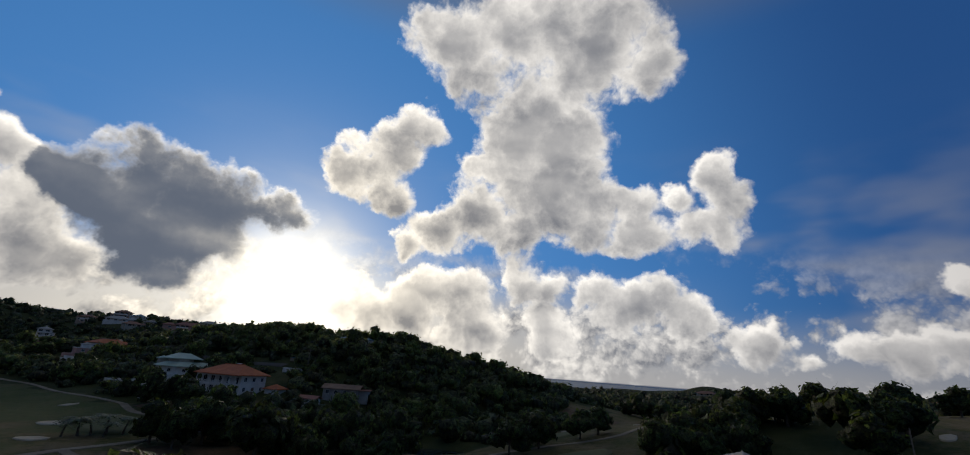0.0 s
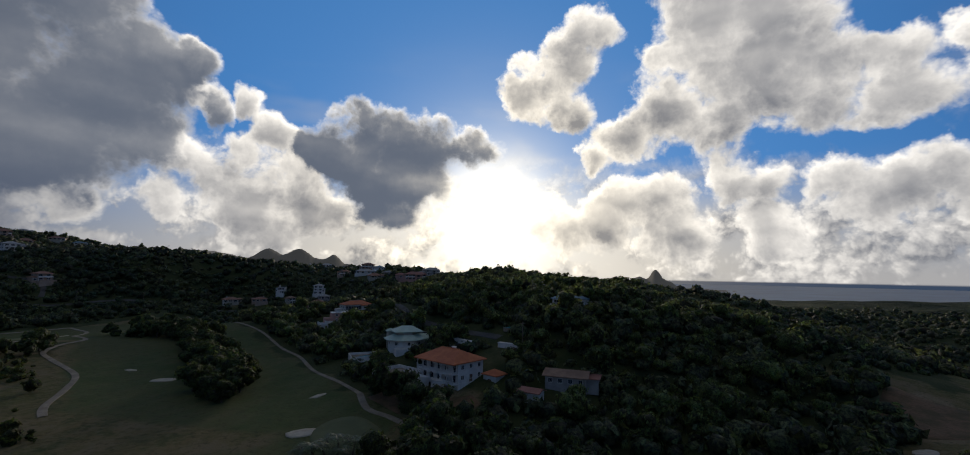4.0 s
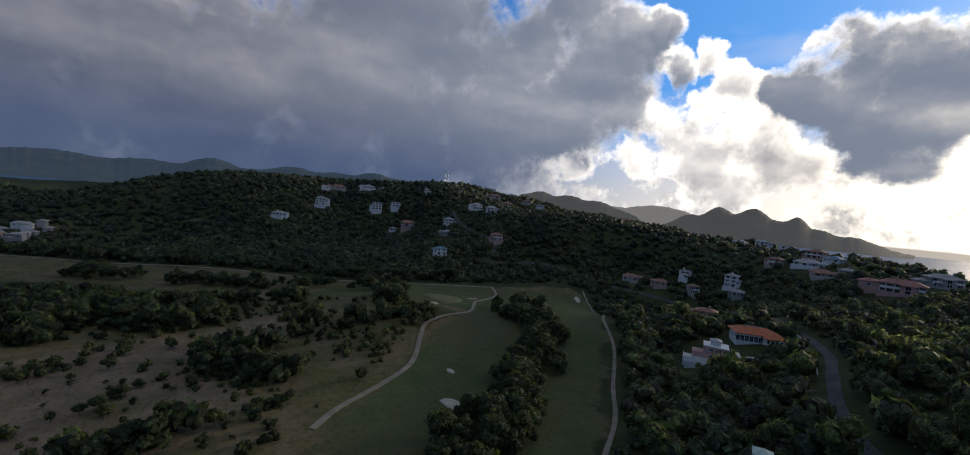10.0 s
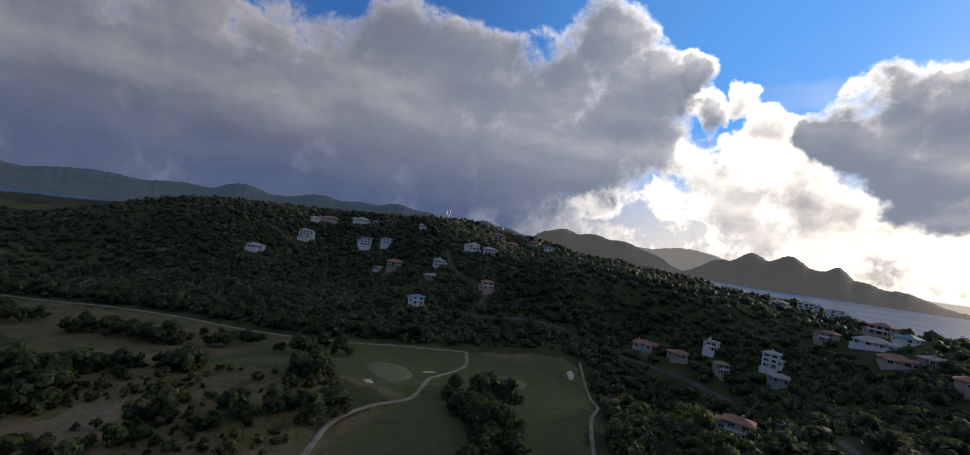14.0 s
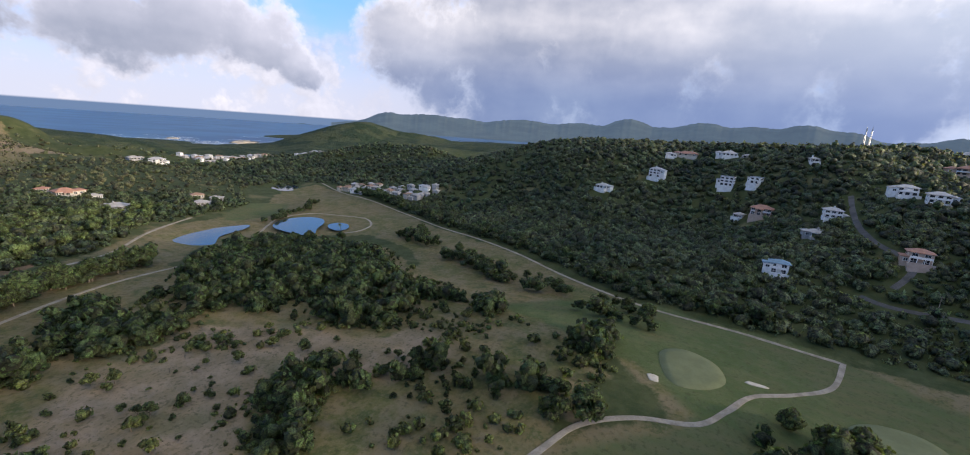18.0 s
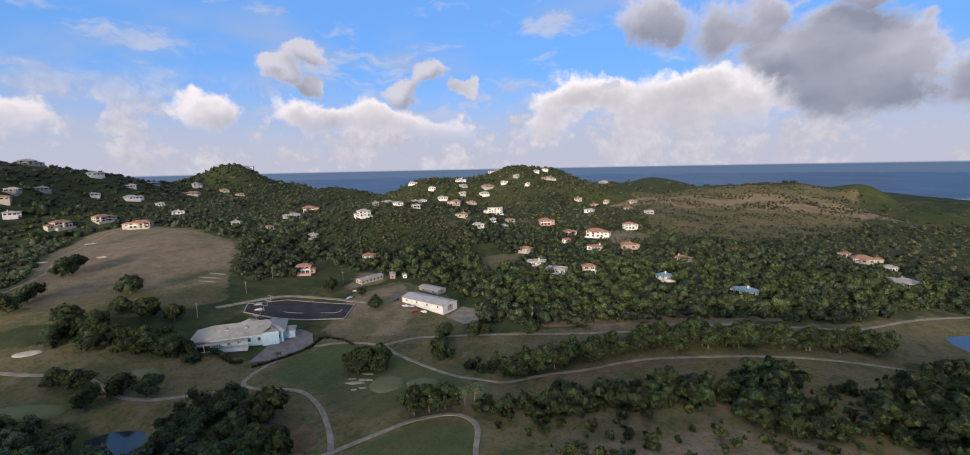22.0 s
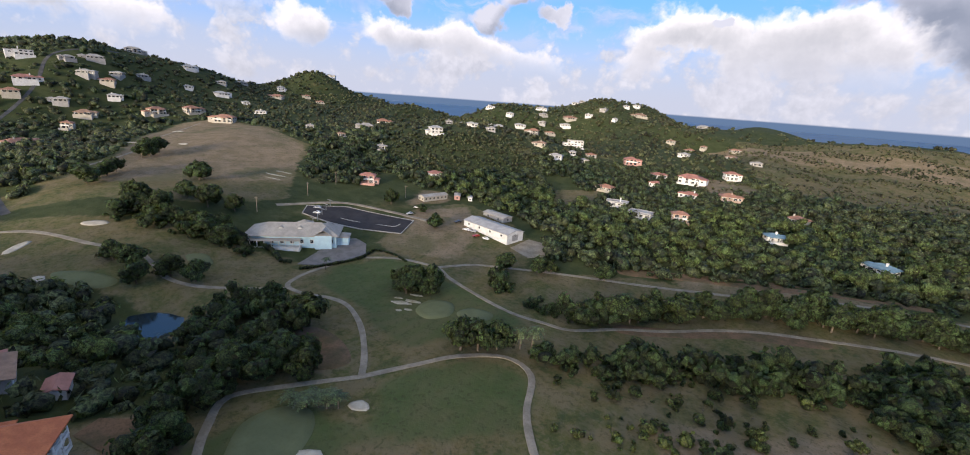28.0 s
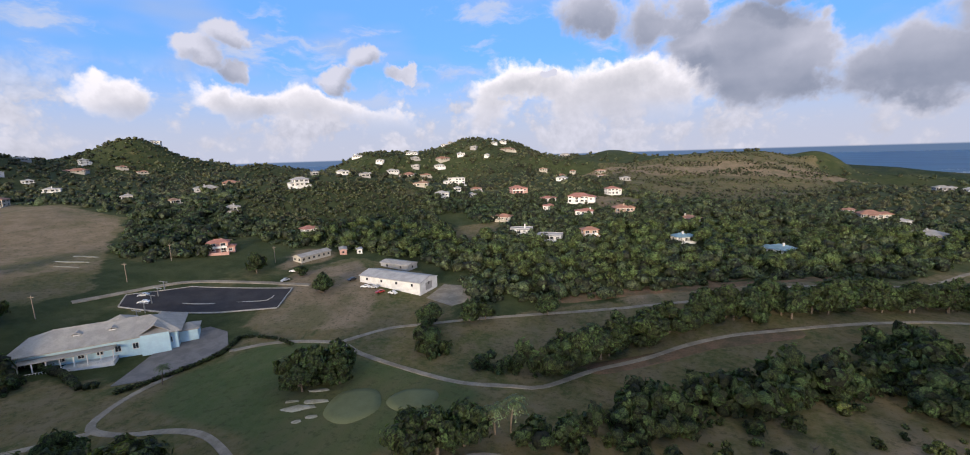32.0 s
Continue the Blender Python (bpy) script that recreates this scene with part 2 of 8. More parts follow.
    # a broken bank of low cloud all round, low bright cloud, then heavy cloud
    lit = g.mix(near_side, (7.3, 7.2, 7.7), (24.0, 23.0, 21.5))
    lit = g.mix(halo, lit, (40.0, 36.0, 29.0))
    dark_l = g.mix(near_side, (3.2, 3.35, 3.8), (4.5, 4.7, 5.3))
    dark_l = g.mix(halo, dark_l, (7.5, 7.1, 6.6))
    grey = g.mix(southward, dark_l, (1.5, 2.0, 3.2))
    bank = g.math("MULTIPLY", g.step(up, g.math("MULTIPLY_ADD", near_side, 0.10, 0.20), 0.08), g.step(g.math("ADD", g.math("MULTIPLY_ADD", soft, 0.7, g.math("MULTIPLY", mid, 0.5)), g.math("MULTIPLY", lump, 0.25)), g.math("MULTIPLY_ADD", near_side, -0.05, 0.42), g.math("MULTIPLY_ADD", near_side, -0.03, 0.56)))
    light_b = g.math("ADD", g.math("MULTIPLY_ADD", billow, 2.6, g.math("MULTIPLY", g.math("SUBTRACT", lump, lump_aside), 0.8)), 0.42, clamp=True)
    light_b = g.math("MULTIPLY", light_b, g.math("SUBTRACT", 1.0, southward))
    out = g.mix(g.math("MULTIPLY", bank, 0.9), out, g.mix(light_b, grey, g.mix(0.25, lit, haze)))
    out = g.mix(g.math("MULTIPLY", southward, g.step(up, 0.30, 0.12, 0.0, 0.9)), out, haze)
    # thin grey wisps over the side away from the sun
    torn, _ = g.noise(g.vmath("MULTIPLY", wave, (1.0, 1.0, 3.4)), 5.5, 5.0, 0.6)
    wisp = g.math("MULTIPLY", g.step(torn, 0.53, 0.68, 0.0, 0.6), g.math("MULTIPLY", g.step(up, 0.06, 0.14), g.step(sunward, 0.0, -0.5)))
    out = g.mix(wisp, out, (4.4, 4.7, 5.6))
    cover_l = g.math("MULTIPLY", cover_l, g.math("MAXIMUM", g.step(up, 0.04, 0.11), g.step(sunward, -0.5, 0.0)))
    out = g.mix(cover_l, out, g.mix(light_l, g.mix(southward, dark_l, (2.0, 2.3, 3.0)), g.mix(southward, lit, (3.6, 3.9, 4.5))))
    # pale haze over the low cloud away from the sun
    far_haze = g.math("MULTIPLY", g.step(sunward, 0.0, -0.45), g.step(up, 0.22, 0.03, 0.0, 0.6))
    out = g.mix(far_haze, out, (4.0, 4.2, 5.2))
    dark_h = g.mix(near_side, (1.9, 2.2, 3.0), (2.6, 3.1, 4.1))
    dark_h = g.mix(g.math("MULTIPLY", southward, g.step(up, 0.22, 0.05)), dark_h, (0.95, 1.4, 2.7))
    south_lit = g.mix(g.step(up, 0.25, 0.06), (8.2, 8.1, 8.4), (2.0, 2.6, 3.8))
    lit_h = g.mix(southward, g.mix(near_side, (4.6, 4.8, 5.8), lit), south_lit)
    out = g.mix(cover_h, out, g.mix(g.math("POWER", light_h, g.math("MULTIPLY_ADD", near_side, 1.1, 1.0)), dark_h, lit_h))
    out = g.mix(g.math("MULTIPLY", g.math("POWER", toward_sun, 330.0), 0.85), out, (60.0, 55.0, 45.0))
    # below the sea's edge the sea goes on
    out = g.mix(g.step(up, -0.003, -0.007), out, g.mix(halo, (0.8, 1.3, 2.3), (9.0, 8.0, 6.5)))
    # the sky is brighter on the sun's side
    out = g.scaled(out, g.step(sunward, -0.4, 0.85, 1.02, 1.20))
    back = g.add("ShaderNodeBackground")
    g.link(out, back.inputs[0])
    back.inputs[1].default_value = 0.1
    end = g.add("ShaderNodeOutputWorld")
    g.link(back.outputs[0], end.inputs[0])


make_world()
sun = new("sun", bpy.data.lights.new("sun", "SUN"))
sun.data.energy, sun.data.angle, sun.data.color = 3.5, radians(12), (1.0, 0.84, 0.64)
sun.matrix_world = look((0, 0, 300), Vector((0, 0, 300)) - toward(SUN_BEARING, 8.5))

# ---- materials ----
def material(name, a, b=None, scale=0.5, rough=0.85, metal=0.0, bump=0.0, bump_scale=None, grain=0.0, vary="", coat=0.0, through_light=0.0):
    """A surface of two colours in patches, with finer grain, relief, and a shift of brightness from piece to piece."""
    m = bpy.data.materials.new(name)
    m.use_nodes = True
    g = Nodes(m.node_tree)
    shader = m.node_tree.nodes["Principled BSDF"]
    place = g.add("ShaderNodeTexCoord").outputs["Object"]
    b = b or tuple(0.75 * v for v in a)
    fac, _ = g.noise(place, scale, 5.0, 0.6)
    col = g.mix(g.step(fac, 0.36, 0.64), a, b)
    if grain:
        fine, _ = g.noise(place, scale * 9, 4.0, 0.65)
        col = g.mix(g.step(fine, 0.4, 0.75, 0.0, grain), col, tuple(0.45 * v for v in b))
    # foliage: noise puts shade between leaf clumps and bright clump tops into the colour
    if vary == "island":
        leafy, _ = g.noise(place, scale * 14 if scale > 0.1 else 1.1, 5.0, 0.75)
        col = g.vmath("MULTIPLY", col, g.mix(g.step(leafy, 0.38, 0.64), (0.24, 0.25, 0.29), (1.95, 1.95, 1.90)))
    if vary:
        source = g.add("ShaderNodeObjectInfo").outputs["Random"] if vary == "object" else g.add("ShaderNodeNewGeometry").outputs["Random Per Island"]
        n = g.add("ShaderNodeHueSaturation")
        g.link(col, n.inputs["Color"])
        g.put(n.inputs["Value"], g.math("MULTIPLY_ADD", source, 1.2, 0.28))
        g.put(n.inputs["Hue"], g.math("MULTIPLY_ADD", source, 0.05, 0.474))
        col = n.outputs[0]
    g.link(col, shader.inputs["Base Color"])
    shader.inputs["Roughness"].default_value, shader.inputs["Metallic"].default_value = rough, metal
    if rough >= 0.9:
        shader.inputs["Specular IOR Level"].default_value = 0.12
    if coat:
        shader.inputs["Coat Weight"].default_value = coat
    if bump:
        h, _ = g.noise(place, bump_scale or scale * 6, 5.0, 0.65)
        n = g.add("ShaderNodeBump")
        n.inputs["Strength"].default_value, n.inputs["Distance"].default_value = min(1.0, bump), bump
        g.link(h, n.inputs["Height"])
        g.link(n.outputs[0], shader.inputs["Normal"])
    if through_light:
        # leaves let some light through
        leaf, both, end = g.add("ShaderNodeBsdfTranslucent"), g.add("ShaderNodeMixShader"), m.node_tree.nodes["Material Output"]
        g.link(g.vmath("MULTIPLY", col, (1.9, 1.7, 1.1)), leaf.inputs["Color"])
        both.inputs[0].default_value = through_light
        g.link(shader.outputs[0], both.inputs[1])
        g.link(leaf.outputs[0], both.inputs[2])
        g.link(both.outputs[0], end.inputs[0])
    return m


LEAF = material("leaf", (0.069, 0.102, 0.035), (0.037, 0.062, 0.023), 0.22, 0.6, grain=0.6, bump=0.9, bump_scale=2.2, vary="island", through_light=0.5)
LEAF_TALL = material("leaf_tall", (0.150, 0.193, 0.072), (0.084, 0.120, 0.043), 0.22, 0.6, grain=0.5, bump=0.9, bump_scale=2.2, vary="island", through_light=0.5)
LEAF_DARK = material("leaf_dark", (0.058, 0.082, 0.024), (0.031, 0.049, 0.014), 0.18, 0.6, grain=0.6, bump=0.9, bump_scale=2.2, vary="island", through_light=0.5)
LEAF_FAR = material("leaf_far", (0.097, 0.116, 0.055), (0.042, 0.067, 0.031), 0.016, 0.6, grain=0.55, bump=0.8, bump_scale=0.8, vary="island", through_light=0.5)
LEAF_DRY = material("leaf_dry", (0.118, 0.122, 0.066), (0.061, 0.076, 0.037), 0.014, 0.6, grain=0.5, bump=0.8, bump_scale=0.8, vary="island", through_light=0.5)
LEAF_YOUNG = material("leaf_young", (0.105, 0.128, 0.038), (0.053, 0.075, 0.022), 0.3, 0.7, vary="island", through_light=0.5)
FROND = material("frond", (0.075, 0.10, 0.035), (0.045, 0.07, 0.022), 0.4, 0.6, vary="island")
BARK = material("bark", (0.16, 0.13, 0.10), (0.08, 0.065, 0.05), 2.0, 0.95, bump=0.05)
PATH_GREY = material("path_concrete", (0.29, 0.255, 0.205), (0.20, 0.175, 0.140), 0.25, 0.9, grain=0.35)
ROAD_GREY = material("road_asphalt", (0.10, 0.10, 0.10), (0.065, 0.065, 0.068), 0.12, 0.9, grain=0.4)
FORECOURT = material("forecourt_paving", (0.19, 0.18, 0.175), (0.145, 0.138, 0.135), 0.3, 0.9, grain=0.3)
LOT_BLACK = material("lot_asphalt", (0.050, 0.048, 0.052), (0.035, 0.034, 0.038), 0.15, 0.93, grain=0.3)
KERB = material("kerb_concrete", (0.384, 0.368, 0.344), (0.288, 0.272, 0.248), 0.6, 0.9, grain=0.3)
GREEN = material("mown_green", (0.128, 0.142, 0.076), (0.108, 0.122, 0.064), 0.15, 0.9, grain=0.15)
SAND = material("bunker_sand", (0.47, 0.43, 0.36), (0.38, 0.345, 0.28), 0.5, 0.95, grain=0.2)
CHALK = material("bare_chalk", (0.38, 0.36, 0.30), (0.26, 0.24, 0.17), 0.6, 0.95, grain=0.4)
SOIL = material("bare_soil", (0.175, 0.112, 0.072), (0.098, 0.080, 0.046), 0.16, 0.95, grain=0.5)
STONE = material("wall_stone", (0.30, 0.28, 0.25), (0.18, 0.17, 0.15), 0.9, 0.95, bump=0.1)
WHITE = material("white_render", (0.690, 0.678, 0.655), (0.564, 0.552, 0.529), 0.4, 0.8, grain=0.15)
CREAM = material("cream_render", (0.420, 0.386, 0.328), (0.352, 0.323, 0.269), 0.4, 0.85, grain=0.15)
PEACH = material("peach_render", (0.440, 0.323, 0.254), (0.362, 0.259, 0.200), 0.4, 0.85, grain=0.15)
PINK = material("pink_render", (0.492, 0.287, 0.246), (0.394, 0.230, 0.197), 0.4, 0.85, grain=0.2)
GREYWALL = material("grey_render", (0.336, 0.328, 0.320), (0.264, 0.256, 0.248), 0.4, 0.85, grain=0.2)
PALEBLUE = material("pale_blue_render", (0.48, 0.66, 0.72), (0.42, 0.58, 0.65), 0.4, 0.8, grain=0.1)
ORANGE_TILE = material("orange_roof", (0.540, 0.171, 0.068), (0.423, 0.122, 0.050), 0.35, 0.8, grain=0.35)
RED_TILE = material("red_roof", (0.36, 0.165, 0.130), (0.28, 0.125, 0.098), 0.35, 0.8, grain=0.35)
TERRACOTTA = material("terracotta_roof", (0.335, 0.175, 0.120), (0.260, 0.130, 0.090), 0.35, 0.8, grain=0.4)
BROWN_TILE = material("brown_roof", (0.30, 0.19, 0.13), (0.21, 0.13, 0.09), 0.35, 0.85, grain=0.35)
GREY_ROOF = material("grey_roof", (0.352, 0.336, 0.312), (0.272, 0.256, 0.240), 0.3, 0.75, grain=0.3)
WHITE_ROOF = material("white_roof", (0.389, 0.382, 0.374), (0.302, 0.295, 0.288), 0.3, 0.7, grain=0.2)
BLUE_ROOF = material("blue_roof", (0.15, 0.25, 0.31), (0.10, 0.18, 0.24), 0.3, 0.6, grain=0.2)
MINT_ROOF = material("mint_roof", (0.442, 0.561, 0.493), (0.357, 0.476, 0.416), 0.3, 0.6, grain=0.2)
SHINGLE = material("shingle_roof", (0.36, 0.34, 0.31), (0.28, 0.265, 0.245), 0.3, 0.85, grain=0.35)
PANE = material("window_glass", (0.030, 0.036, 0.044), (0.020, 0.024, 0.030), 0.5, 0.08)
TRIM = material("white_trim", (0.673, 0.665, 0.646), (0.604, 0.595, 0.578), 1.0, 0.6)
DOOR = material("door_wood", (0.17, 0.10, 0.06), (0.11, 0.065, 0.04), 2.0, 0.6)
STEEL = material("galvanised_steel", (0.42, 0.43, 0.44), (0.30, 0.31, 0.32), 1.0, 0.45, metal=0.8)
POOL = material("pool_water", (0.03, 0.30, 0.42), (0.025, 0.24, 0.36), 0.6, 0.06)
CARS = [material("car_" + n, c, c, 1.0, 0.3, coat=0.6) for n, c in (("white", (0.75, 0.75, 0.74)), ("silver", (0.4, 0.41, 0.42)), ("dark", (0.03, 0.03, 0.035)), ("red", (0.35, 0.04, 0.03)))]
RUBBER = material("tyre_rubber", (0.02, 0.02, 0.02), (0.03, 0.03, 0.03), 3.0, 0.9)


def water_material(name, deep, shallow, wave, strength, gloss=0.08, spec=0.5):
    m = bpy.data.materials.new(name)
    m.use_nodes = True
    g = Nodes(m.node_tree)
    shader = m.node_tree.nodes["Principled BSDF"]
    place = g.add("ShaderNodeTexCoord").outputs["Object"]
    fac, _ = g.noise(place, 0.004, 4.0, 0.6)
    g.link(g.mix(g.step(fac, 0.35, 0.65), deep, shallow), shader.inputs["Base Color"])
    shader.inputs["Roughness"].default_value = gloss
    shader.inputs["Specular IOR Level"].default_value = spec
    h, _ = g.noise(place, wave, 4.0, 0.6)
    n = g.add("ShaderNodeBump")
    n.inputs["Strength"].default_value, n.inputs["Distance"].default_value = strength, 0.4
    g.link(h, n.inputs["Height"])
    g.link(n.outputs[0], shader.inputs["Normal"])
    return m


SEA = water_material("sea_water", (0.020, 0.062, 0.135), (0.036, 0.105, 0.190), 0.06, 1.0, 0.45, 0.16)
POND = water_material("pond_water", (0.018, 0.030, 0.040), (0.024, 0.038, 0.046), 0.5, 0.06, 0.06, 0.32)
FOAM = material("surf_foam", (0.75, 0.76, 0.77), (0.5, 0.55, 0.6), 0.1, 0.9)


def ground_material():
    """Dry grass, with turf, bare soil and wood floor where the cover says so."""
    m = bpy.data.materials.new("ground")
    m.use_nodes = True
    g = Nodes(m.node_tree)
    shader = m.node_tree.nodes["Principled BSDF"]
    place = g.add("ShaderNodeTexCoord").outputs["Object"]
    cover = g.add("ShaderNodeSeparateColor")
    painted = g.add("ShaderNodeAttribute")
    painted.attribute_name = "cover"
    g.link(painted.outputs["Color"], cover.inputs[0])
    broad, _ = g.noise(place, 0.020, 5.0, 0.62)
    mid, _ = g.noise(place, 0.10, 6.0, 0.7)
    fine, _ = g.noise(place, 0.55, 6.0, 0.75)
    edge = g.math("MULTIPLY", g.math("SUBTRACT", mid, 0.5), 1.1)
    floor = g.mix(g.step(mid, 0.35, 0.65), (0.026, 0.038, 0.014), (0.048, 0.056, 0.024))
    scrub = g.mix(g.step(broad, 0.58, 0.70), floor, (0.100, 0.092, 0.046))
    # rough grass: green, straw-dry and worn patches; faint mowing bands
    bands = g.add("ShaderNodeTexWave")
    bands.inputs["Scale"].default_value, bands.inputs["Distortion"].default_value = 0.045, 6.0
    bands.inputs["Detail"].default_value, bands.inputs["Detail Scale"].default_value = 2.0, 0.5
    g.link(place, bands.inputs["Vector"])
    turf = g.mix(g.step(broad, 0.36, 0.60), (0.077, 0.079, 0.030), (0.116, 0.092, 0.046))
    turf = g.mix(g.math("MULTIPLY", bands.outputs["Fac"], 0.35), turf, (0.059, 0.071, 0.025))
    turf = g.mix(g.step(mid, 0.47, 0.60, 0.0, 0.8), turf, (0.131, 0.105, 0.064))
    turf = g.mix(g.step(mid, 0.46, 0.36, 0.0, 0.8), turf, (0.049, 0.061, 0.023))
    turf = g.mix(g.step(fine, 0.50, 0.62, 0.0, 0.6), turf, (0.123, 0.105, 0.062))
    soil = g.mix(g.step(mid, 0.38, 0.60), (0.199, 0.151, 0.104), (0.144, 0.114, 0.070))
    soil = g.mix(g.step(broad, 0.52, 0.64, 0.0, 0.75), soil, (0.088, 0.087, 0.041))
    soil = g.mix(g.step(fine, 0.52, 0.70, 0.0, 0.7), soil, (0.058, 0.051, 0.027))
    lush = g.mix(g.step(mid, 0.35, 0.65), (0.050, 0.070, 0.026), (0.074, 0.086, 0.038))
    lush = g.mix(g.step(broad, 0.46, 0.60, 0.0, 0.65), lush, (0.086, 0.080, 0.040))
    lush = g.mix(g.math("MULTIPLY", bands.outputs["Fac"], 0.3), lush, (0.052, 0.076, 0.026))
    col = g.mix(g.step(g.math("ADD", cover.outputs[0], edge), 0.35, 0.65), scrub, turf)
    col = g.mix(g.step(g.math("ADD", cover.outputs[1], edge), 0.35, 0.70), col, soil)
    col = g.mix(g.step(g.math("ADD", cover.outputs[2], edge), 0.35, 0.75), col, lush)
    col = g.mix(g.step(fine, 0.48, 0.38, 0.0, 0.6), col, (0.040, 0.044, 0.020))
    far = g.step(g.vmath("LENGTH", place), 850.0, 1150.0)
    col = g.mix(far, col, g.mix(g.step(broad, 0.46, 0.56), (0.020, 0.034, 0.019), (0.042, 0.052, 0.028)))
    g.link(g.vmath("MULTIPLY", col, (1.18, 1.18, 1.18)), shader.inputs["Base Color"])
    shader.inputs["Roughness"].default_value, shader.inputs["Specular IOR Level"].default_value = 0.95, 0.1
    n = g.add("ShaderNodeBump")
    n.inputs["Strength"].default_value, n.inputs["Distance"].default_value = 0.8, 1.0
    canopy, _ = g.noise(place, 0.045, 5.0, 0.7)
    g.link(g.math("MULTIPLY_ADD", g.math("MULTIPLY", canopy, far), 26.0, g.math("MULTIPLY", fine, 0.35)), n.inputs["Height"])
    g.link(n.outputs[0], shader.inputs["Normal"])
    return m


GROUND = ground_material()

# the land: round hills and hollows (x, y, spread, height)
HILLS_SOUTH = [
    (-750, -50, 120, 33.9), (-880, -110, 80, -26.0), (-550, -50, 55, -23.7), (-350, -50, 180, -45.4), (-845, -250, 35, -23.1),
    (-775, -285, 35, 11.5), (-550, -250, 120, -18.9), (-850, -450, 120, 33.4), (-250, -50, 55, 9.7), (-740, -425, 35, -33.0),
    (-530, -460, 80, -7.3), (-650, -650, 120, -25.7), (-495, -600, 35, 11.8), (-495, -705, 35, -32.2), (-460, -670, 35, 24.0),
    (-390, -775, 35, 28.0), (-150, -100, 55, 6.5), (-300, -650, 55, 15.8), (-350, -900, 55, -50.9), (-300, -750, 55, 19.4),
    (-290, -950, 280, 56.7), (-250, -810, 35, 12.9), (-150, -250, 120, 13.5), (-180, -670, 80, 20.2),
]
HILLS_CAPE = [
    (-100, -950, 55, -48.0), (-50, -850, 55, 30.8), (-50, -750, 55, 8.8), (-50, -450, 55, 9.8), (-5, -530, 35, -13.4),
    (30, -600, 35, 15.7), (150, -650, 120, 65.2), (250, -850, 120, -32.7), (400, -950, 180, -42.3), (150, -450, 55, -21.5),
    (30, -180, 80, -11.0), (300, -550, 55, 11.3), (450, -750, 120, -15.7), (170, -250, 80, 27.5), (810, -950, 280, -47.5),
    (550, -650, 420, 78.7), (625, -495, 35, 22.6), (700, -400, 55, 54.3), (660, -320, 80, 10.9), (650, -150, 55, 36.9),
    (870, -180, 80, -29.8), (850, -50, 180, 86.0), (450, 30, 80, -20.8), (590, 30, 80, 42.2),
]
HILLS_EAST = [
    (695, 65, 35, 11.1), (800, 100, 55, -23.8), (400, 100, 180, 15.3), (660, 240, 80, 45.2), (170, 135, 35, -12.6),
    (100, 135, 35, -9.8), (850, 550, 420, 62.0), (520, 450, 80, 20.3), (30, 135, 35, -13.3), (240, 310, 80, -28.7),
    (-40, 100, 80, -9.3), (950, 950, 120, -26.8), (650, 750, 120, 32.6), (590, 695, 35, 20.2), (135, 275, 35, 19.5),
    (250, 450, 120, -3.8), (-5, 170, 35, 15.4), (100, 345, 35, -11.4), (250, 650, 120, 11.1), (50, 350, 120, 34.9),
    (50, 400, 55, -24.6), (-75, 240, 35, 12.4), (-50, 500, 55, -25.3), (-75, 345, 35, 6.8),
]
HILLS_RIDGE = [
    (-75, 415, 35, 8.2), (-50, 850, 180, -12.4), (-110, 660, 80, 12.7), (-180, 450, 80, 17.6), (-150, 200, 55, -13.1),
    (-350, 500, 55, 9.2), (-250, 310, 35, -29.1), (-650, 850, 180, -23.8), (-355, 345, 35, -23.5), (-670, 590, 80, -12.1),
    (-320, 240, 80, -31.4), (-390, 275, 35, -11.3), (-635, 415, 35, 9.0), (-670, 310, 80, 17.7), (-600, 240, 35, 13.0),
    (-500, 200, 55, -15.6), (-650, 250, 420, 93.2), (-950, 350, 120, -14.8), (-565, 170, 35, -10.3), (-750, 200, 55, 8.5),
    (-350, 100, 55, -7.9), (-530, 100, 80, -30.8), (-705, 100, 35, 4.4), (-900, 100, 55, -12.5),
]
# ---- the land ----
HILLS_FAR = [
    (-1270, -950, 105, 84), (-1420, -800, 130, 24), (-1150, -1020, 70, 40), (-2500, -200, 600, 40), (-2500, 800, 500, 35), (-2600, 1300, 420, 35),
    (-1500, -1450, 90, 22), (-1650, 300, 500, 30), (-1500, -400, 350, 26), (52, 16, 32, -3.4), (-610, -606, 75, 12), (-690, -640, 60, 10),
    (520, 850, 90, -16), (620, 850, 80, -26), (735, 740, 80, -26), (800, 640, 90, -32), (870, 530, 90, -16), (860, 410, 70, -7), (700, 790, 45, 12),
]
HEADLAND = [(-1270, -950, 80, -5.7), (-1420, -800, 80, 20.6), (-1150, -1020, 80, -16.0), (-1060, -900, 80, 4.8), (-1350, -1050, 80, 1.5)]
